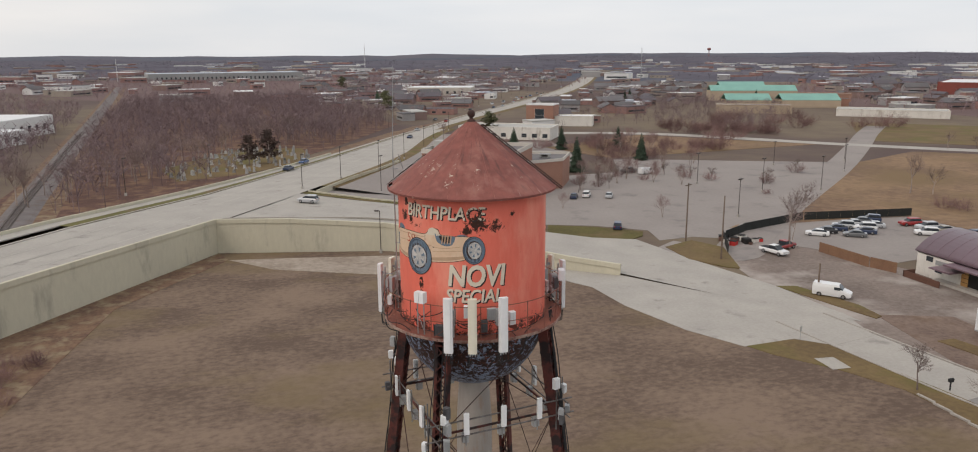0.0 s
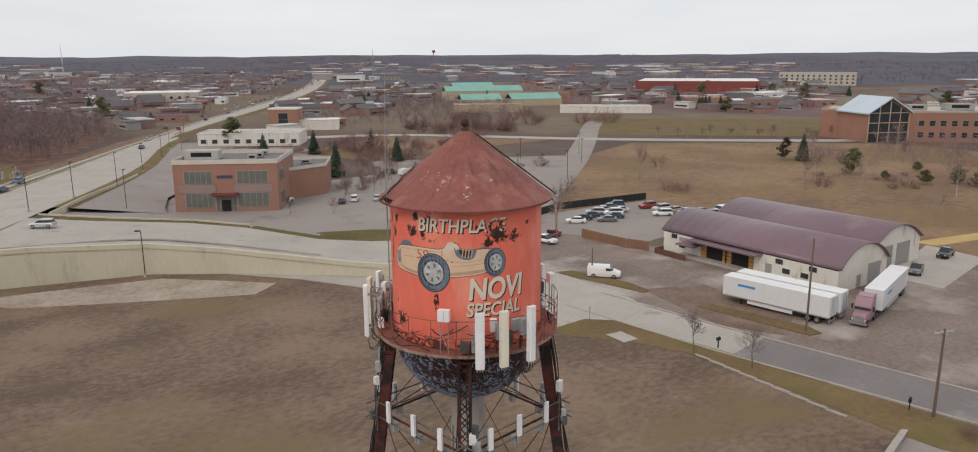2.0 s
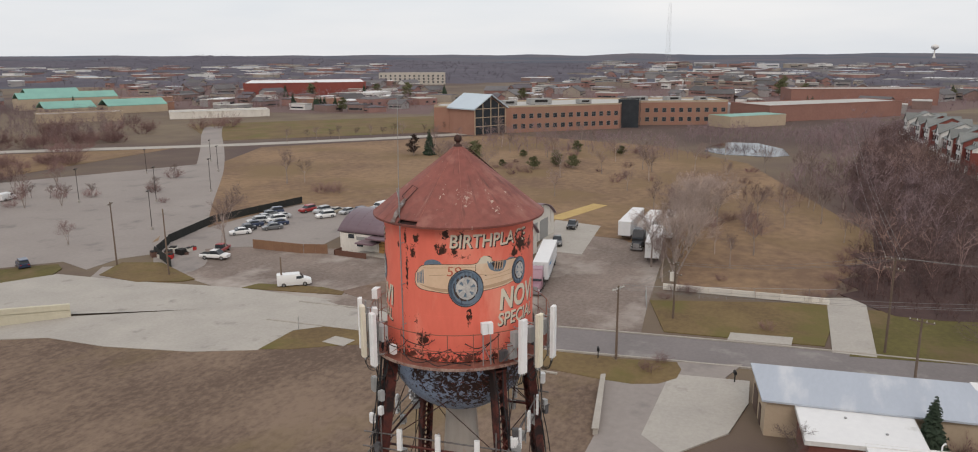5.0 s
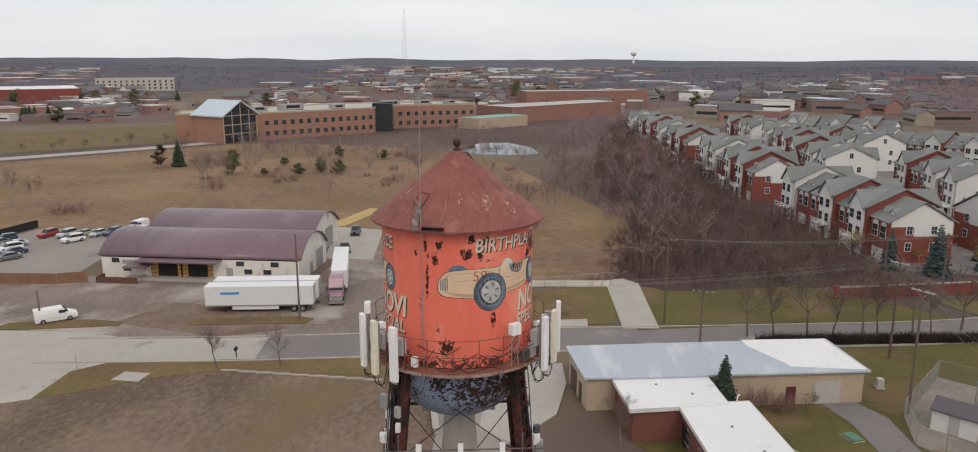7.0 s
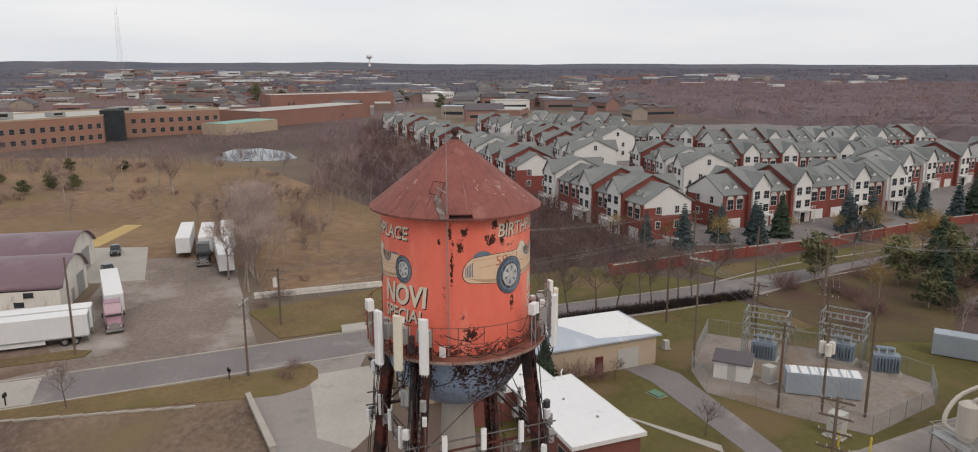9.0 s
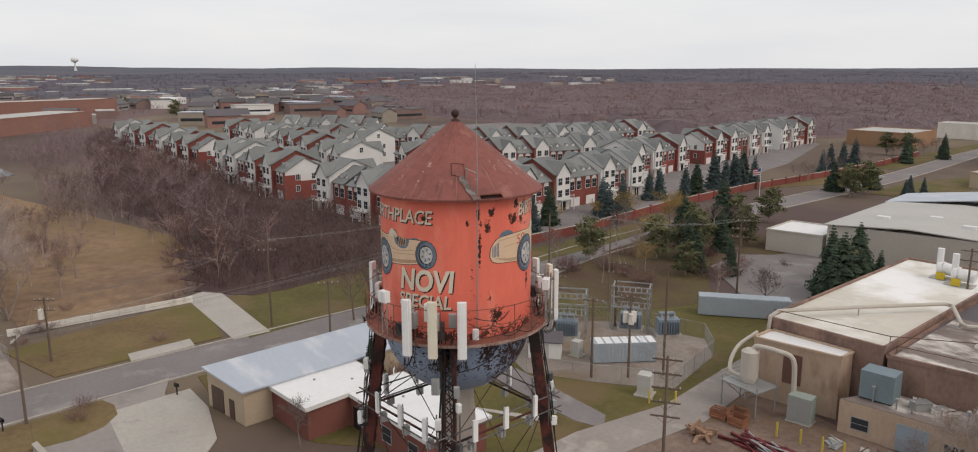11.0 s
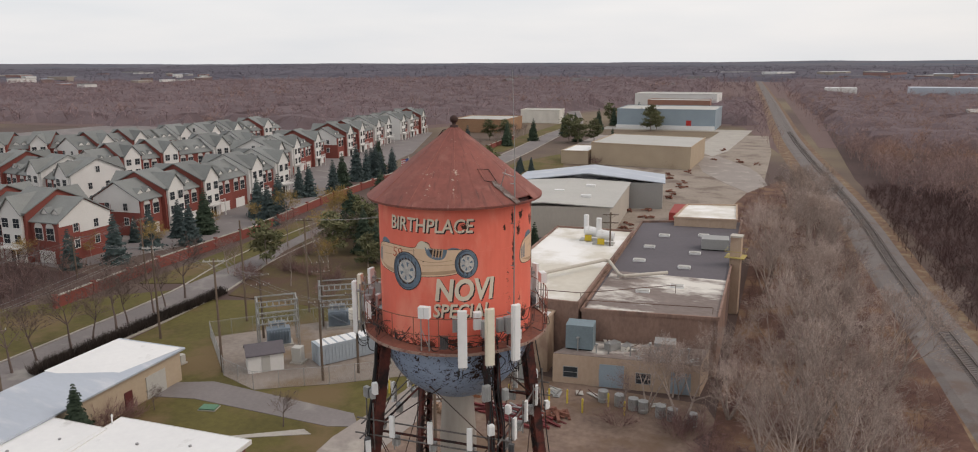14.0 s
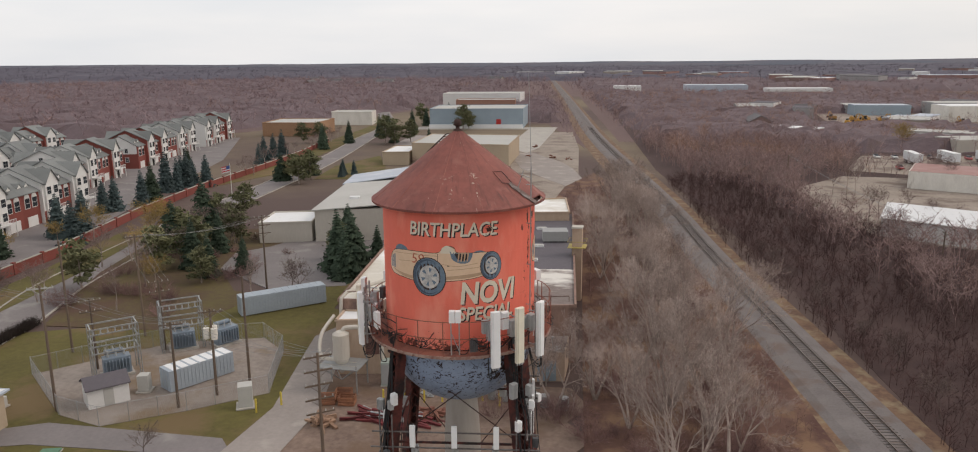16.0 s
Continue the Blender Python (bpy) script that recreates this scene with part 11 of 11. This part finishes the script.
roofs_afar([(60, 420), (150, 470), (420, 980), (620, 1500), (100, 1100), (20, 620)], 190, 9, 22, 3, 5, 51, "small far houses and shops along the main road", off_main)
roofs_afar([(-110, 640), (60, 620), (260, 900), (600, 1700), (-700, 1700), (-300, 950)], 200, 12, 34, 4, 6, 52, "small far sheds and houses among trees", lambda x, y: off_main(x, y) and off_rail(x, y))
roofs_afar([(112, 340), (178, 336), (330, 560), (500, 800), (400, 860), (210, 560)], 70, 9, 22, 3, 5, 57, "small shops and houses beside the main road", off_main)
roofs_afar([(420, 240), (700, 380), (1100, 700), (760, 1000), (380, 420)], 190, 9, 24, 3, 6, 53, "small far houses and stores beyond the meadow")
roofs_afar([(460, -20), (760, -120), (1500, -60), (1300, 400), (560, 300), (450, 130)], 220, 10, 26, 3.5, 6, 54, "small far houses and stores beyond the college")
roofs_afar([(420, -80), (560, -90), (1100, -160), (1300, -420), (900, -400), (430, -230)], 95, 14, 34, 6, 8, 55, "far terraces of the next estate", None, 0.9)
roofs_afar([(-60, -330), (-40, -560), (-420, -620), (-460, -300), (-200, -240)], 40, 10, 30, 3, 5, 56, "small sheds in yards west of the railway", off_rail)

roofs_afar([(420, 1100), (1100, 700), (2000, 1300), (900, 2300)], 170, 18, 60, 6, 10, 61, "pale far roofs among the woods to the north", None, 0.0)
roofs_afar([(1200, -100), (2300, -300), (2400, 700), (1200, 420)], 130, 18, 60, 6, 10, 62, "pale far roofs among the woods to the east", None, 0.0)
roofs_afar([(-700, 1000), (300, 1500), (200, 2600), (-1200, 2400)], 120, 18, 70, 6, 10, 63, "pale far roofs among the woods beyond the railway", off_rail, 0.0)
roofs_afar([(-100, -1100), (300, -1700), (-1300, -1900), (-700, -900)], 26, 30, 90, 9, 13, 64, "pale far sheds among the southern woods", off_rail, 0.0)
roofs_afar([(900, -300), (1500, -500), (1900, -1500), (800, -900)], 40, 18, 50, 8, 12, 65, "pale far roofs in the eastern woods", None, 0.0)


L1 = "far low commercial building among bare trees"
scatter_town([(40, 400), (110, 470), (330, 900), (200, 1000), (20, 640)], 16, 12, 28, 3.5, 5, False, 1, L1, off_main)
scatter_town([(150, 430), (360, 600), (560, 1000), (360, 1000), (130, 480)], 12, 12, 28, 3.5, 5, False, 2, L1, off_main)
scatter_town([(-500, 900), (700, 900), (1100, 2000), (-800, 2000)], 18, 20, 60, 4, 7, False, 3, "far industrial building with a pale roof", lambda x, y: off_main(x, y) and off_rail(x, y))
scatter_town([(480, 760), (900, 700), (1500, 900), (1300, 1800), (700, 1600)], 12, 20, 60, 4, 7, False, 4, "far commercial building with a pale roof")
scatter_town([(420, 260), (560, 300), (680, 420), (520, 430), (400, 340)], 18, 14, 28, 4, 6, False, 5, L1)
scatter_town([(700, 200), (1300, 0), (1500, 500), (900, 480)], 10, 20, 50, 4, 7, False, 6, "far commercial building beyond the college")
scatter_town([(520, -110), (1000, -140), (1300, -340), (900, -360), (560, -250)], 6, 14, 26, 6, 8, True, 7, "far terraced houses with grey roofs")
scatter_town([(700, -30), (1200, -60), (1400, -180), (800, -140)], 14, 30, 70, 5, 8, False, 8, "far store with a pale roof")
scatter_town([(-220, -260), (-60, -320), (-40, -560), (-420, -620), (-460, -300)], 10, 16, 46, 4, 7, False, 9, "low yard building west of the railway")
scatter_town([(-300, -700), (60, -900), (400, -2000), (-700, -2000)], 8, 40, 110, 7, 10, False, 10, "far pale shed in the woods", off_rail)
scatter_town([(150, -620), (500, -900), (700, -1600), (200, -1600)], 12, 14, 30, 5, 7, True, 11, "far house in the woods")
far_house(-138, 380, 64, 34, 9, 75, M_white, M_roofw, False, "white_warehouse", "long white warehouse beside the railway")
far_house(-122, 346, 24, 14, 6, 75, M_white, M_roofw, False, "white_warehouse", "white shed beside the railway")
far_house(-76, 1250, 225, 70, 13, 12, M_greyclad, M_roofg, False, "pale_factory", "very long pale factory beyond the wood")
far_house(150, 700, 60, 40, 8, -20, M_beige, M_roofw, False, "pale_factory", "pale flat factory beyond the wood")

# ---- yards west of the railway: plant, trailers, sheds and a willow ----
M_plant = mat("yellow_plant_paint", (0.5, 0.27, 0.05), (0.38, 0.2, 0.045), rough=0.6, s1=0.5, s2=4, rnd=0.2)


def digger():
    """A tracked excavator at rest: two tracks, slewing body with a cab, boom, stick and bucket."""
    d = thing("excavator", "dusty yellow tracked excavator parked in the yard", "excavator", pose(-118, -452, 0.05, 0, 0, 30), "parked excavators")
    for y in (-1.1, 1.1):
        part("track", Geo().profile([(y - 0.3, 0.0), (y - 0.3, 0.9), (y + 0.3, 0.9), (y + 0.3, 0.0)], -1.9, 1.9), M_black, d)
    part("body", Geo().box(-2.2, -1.3, 1.0, 1.3, 1.3, 2.2).box(-2.2, -1.2, 2.2, -0.6, 1.2, 2.6), M_plant, d)
    part("cab", Geo().profile([(0.3, 2.2), (0.3, 3.4), (1.25, 3.4), (1.25, 2.2)], -0.2, 1.3), M_glass, d, "dark glazed cab")
    part("boom", Geo().path([(1.0, -0.3, 1.8), (2.6, -0.3, 4.4), (4.6, -0.3, 4.6)], 0.24, 4), M_plant, d)
    part("stick", Geo().path([(4.6, -0.3, 4.6), (5.4, -0.3, 2.0)], 0.18, 4), M_plant, d)
    part("bucket", Geo().box(4.6, -0.8, 1.1, 5.6, 0.2, 2.0), M_rust, d)
    return d


dg = digger()
q = random.Random(12)
for i in range(10):
    copy_thing(dg, pose(-106 - 7 * (i % 5) + q.uniform(-1.5, 1.5), -440 - 26 * (i // 5) + q.uniform(-10, 6), 0.05, 0, 0, q.uniform(0, 360)))
for i in range(2):
    copy_thing(dg, pose(-165 - 14 * i + q.uniform(-2, 2), -448 + q.uniform(-10, 10), 0.05, 0, 0, q.uniform(0, 360)))
far_house(-142, -524, 34, 16, 6.5, 3, M_blueclad, M_roofg, False, "yard_shed", "long pale blue shed behind the plant yard")
far_house(-205, -540, 60, 22, 7.5, 4, M_greyclad, M_roofl, False, "yard_shed", "grey yard shed with a pale roof")
far_house(-178, -478, 30, 22, 9, 8, M_whitep, M_roofw, False, "yard_shed", "white two-storey yard office")
far_house(-215, -430, 46, 24, 7, -6, M_beige, M_roofw, False, "yard_shed", "beige shed with a white roof in the yard")
far_house(-130, -318, 30, 16, 5, 14, M_beige, M_roofl, False, "yard_shed", "low beige shed among the trees")
far_house(-55, -812, 62, 30, 10, 3, M_roofg, M_roofg, False, "pale_shed", "long pale grey shed far down the woods")
far_house(36, -836, 30, 18, 8, 3, M_white, M_roofw, False, "pale_shed", "white shed far down the woods")
far_house(-130, -775, 60, 20, 8, 6, M_white, M_roofw, False, "pale_shed", "row of white trailers far down the woods")
for i in range(4):
    semi_trailer(-92 - 12.5 * i, -272 + q.uniform(-2, 2) - 1.5 * i, 95 + q.uniform(-3, 3), "white box trailer parked in the western yard", 12.0)
for i in range(12):
    park_far(q.choice(("white", "grey", "blue", "red", "black")), -84 - 6.2 * (i % 6), -256 - 30 * (i // 6) + q.uniform(-0.6, 0.6), 90 + q.uniform(-4, 4), 0.06)
put(B_gold, -99.5, -317, 1.55)
put(B_gold, -103, -321, 1.3)
for i in range(16):
    put(T_mid[i % 3], q.uniform(-150, -52), q.uniform(-330, -100) if i % 2 else q.uniform(-235, -165), q.uniform(0.8, 1.35))
for i in range(10):
    put(T_mid[i % 3], -46 - q.uniform(0, 30), q.uniform(-200, -120), q.uniform(0.7, 0.95))

# conifers among far roofs
for i in range(46):
    x, y = rr.choice(((rr.uniform(60, 420), rr.uniform(420, 900)), (rr.uniform(380, 700), rr.uniform(240, 480)), (rr.uniform(500, 900), rr.uniform(-200, 60)), (rr.uniform(80, 150), rr.uniform(-480, -300))))
    if off_main(x, y):
        put(C_dark if i % 3 else C_wide, x, y, rr.uniform(0.8, 1.5))
for x, y in ((84, 262), (104, 262), (124, 252), (420, 330), (424, 336), (430, 332), (436, 340), (440, 330), (120, 224)):
    put(C_dark, x, y, 1.1)
for i in range(6):
    put(T_mid[i % 3], rr.uniform(240, 330), rr.uniform(60, 160), rr.uniform(0.8, 1.2))


def mast(x, y, h, label, w=1.2, m=None):
    t = thing("radio_mast", label, "mast", pose(x, y, land_height(x, y)), "far masts")
    for i in range(3):
        a = 2.094 * i
        part("leg", Geo().tube((w * math.cos(a), w * math.sin(a), 0), (w * 0.4 * math.cos(a), w * 0.4 * math.sin(a), h), 0.16, 0.12, 4), m or M_galv, t)
    g = Geo()
    n = int(h / 4)
    for k in range(n):
        for i in range(3):
            f0, f1 = 1 - 0.6 * k / n, 1 - 0.6 * (k + 1) / n
            a, b = 2.094 * i, 2.094 * (i + 1)
            g.tube((w * f0 * math.cos(a), w * f0 * math.sin(a), h * k / n), (w * f1 * math.cos(b), w * f1 * math.sin(b), h * (k + 1) / n), 0.08, 0.08, 3, False)
    part("bracing", g, m or M_galv, t)


mast(2083, 445, 165, "tall lattice radio mast far across the woods", 9)
mast(-235, 1280, 34, "slim pale mast beside the railway", 0.6, M_white)
mast(170, 1500, 60, "slim pale mast on the horizon", 1.2, M_white)
mast(560, 1100, 48, "slim grey mast behind the shops", 0.8)


def far_tank(x, y, h, r, m, label):
    t = thing("far_water_tower", label, "water tower", pose(x, y, land_height(x, y)), "far water towers")
    part("tank", Geo().ball((0, 0, h), r, 20, 0.75), m, t, smooth=True)
    part("stem", Geo().lathe([(r * 0.45, 0), (r * 0.2, h * 0.3), (r * 0.2, h - r * 0.5)], 14), m, t)


far_tank(1545, 2518, 32, 7, mat("reddish_tank_paint", (0.3, 0.13, 0.12), rough=0.6), "reddish ball water tower on the horizon")
far_tank(4000, -330, 48, 16, M_white, "white water tower on the horizon")
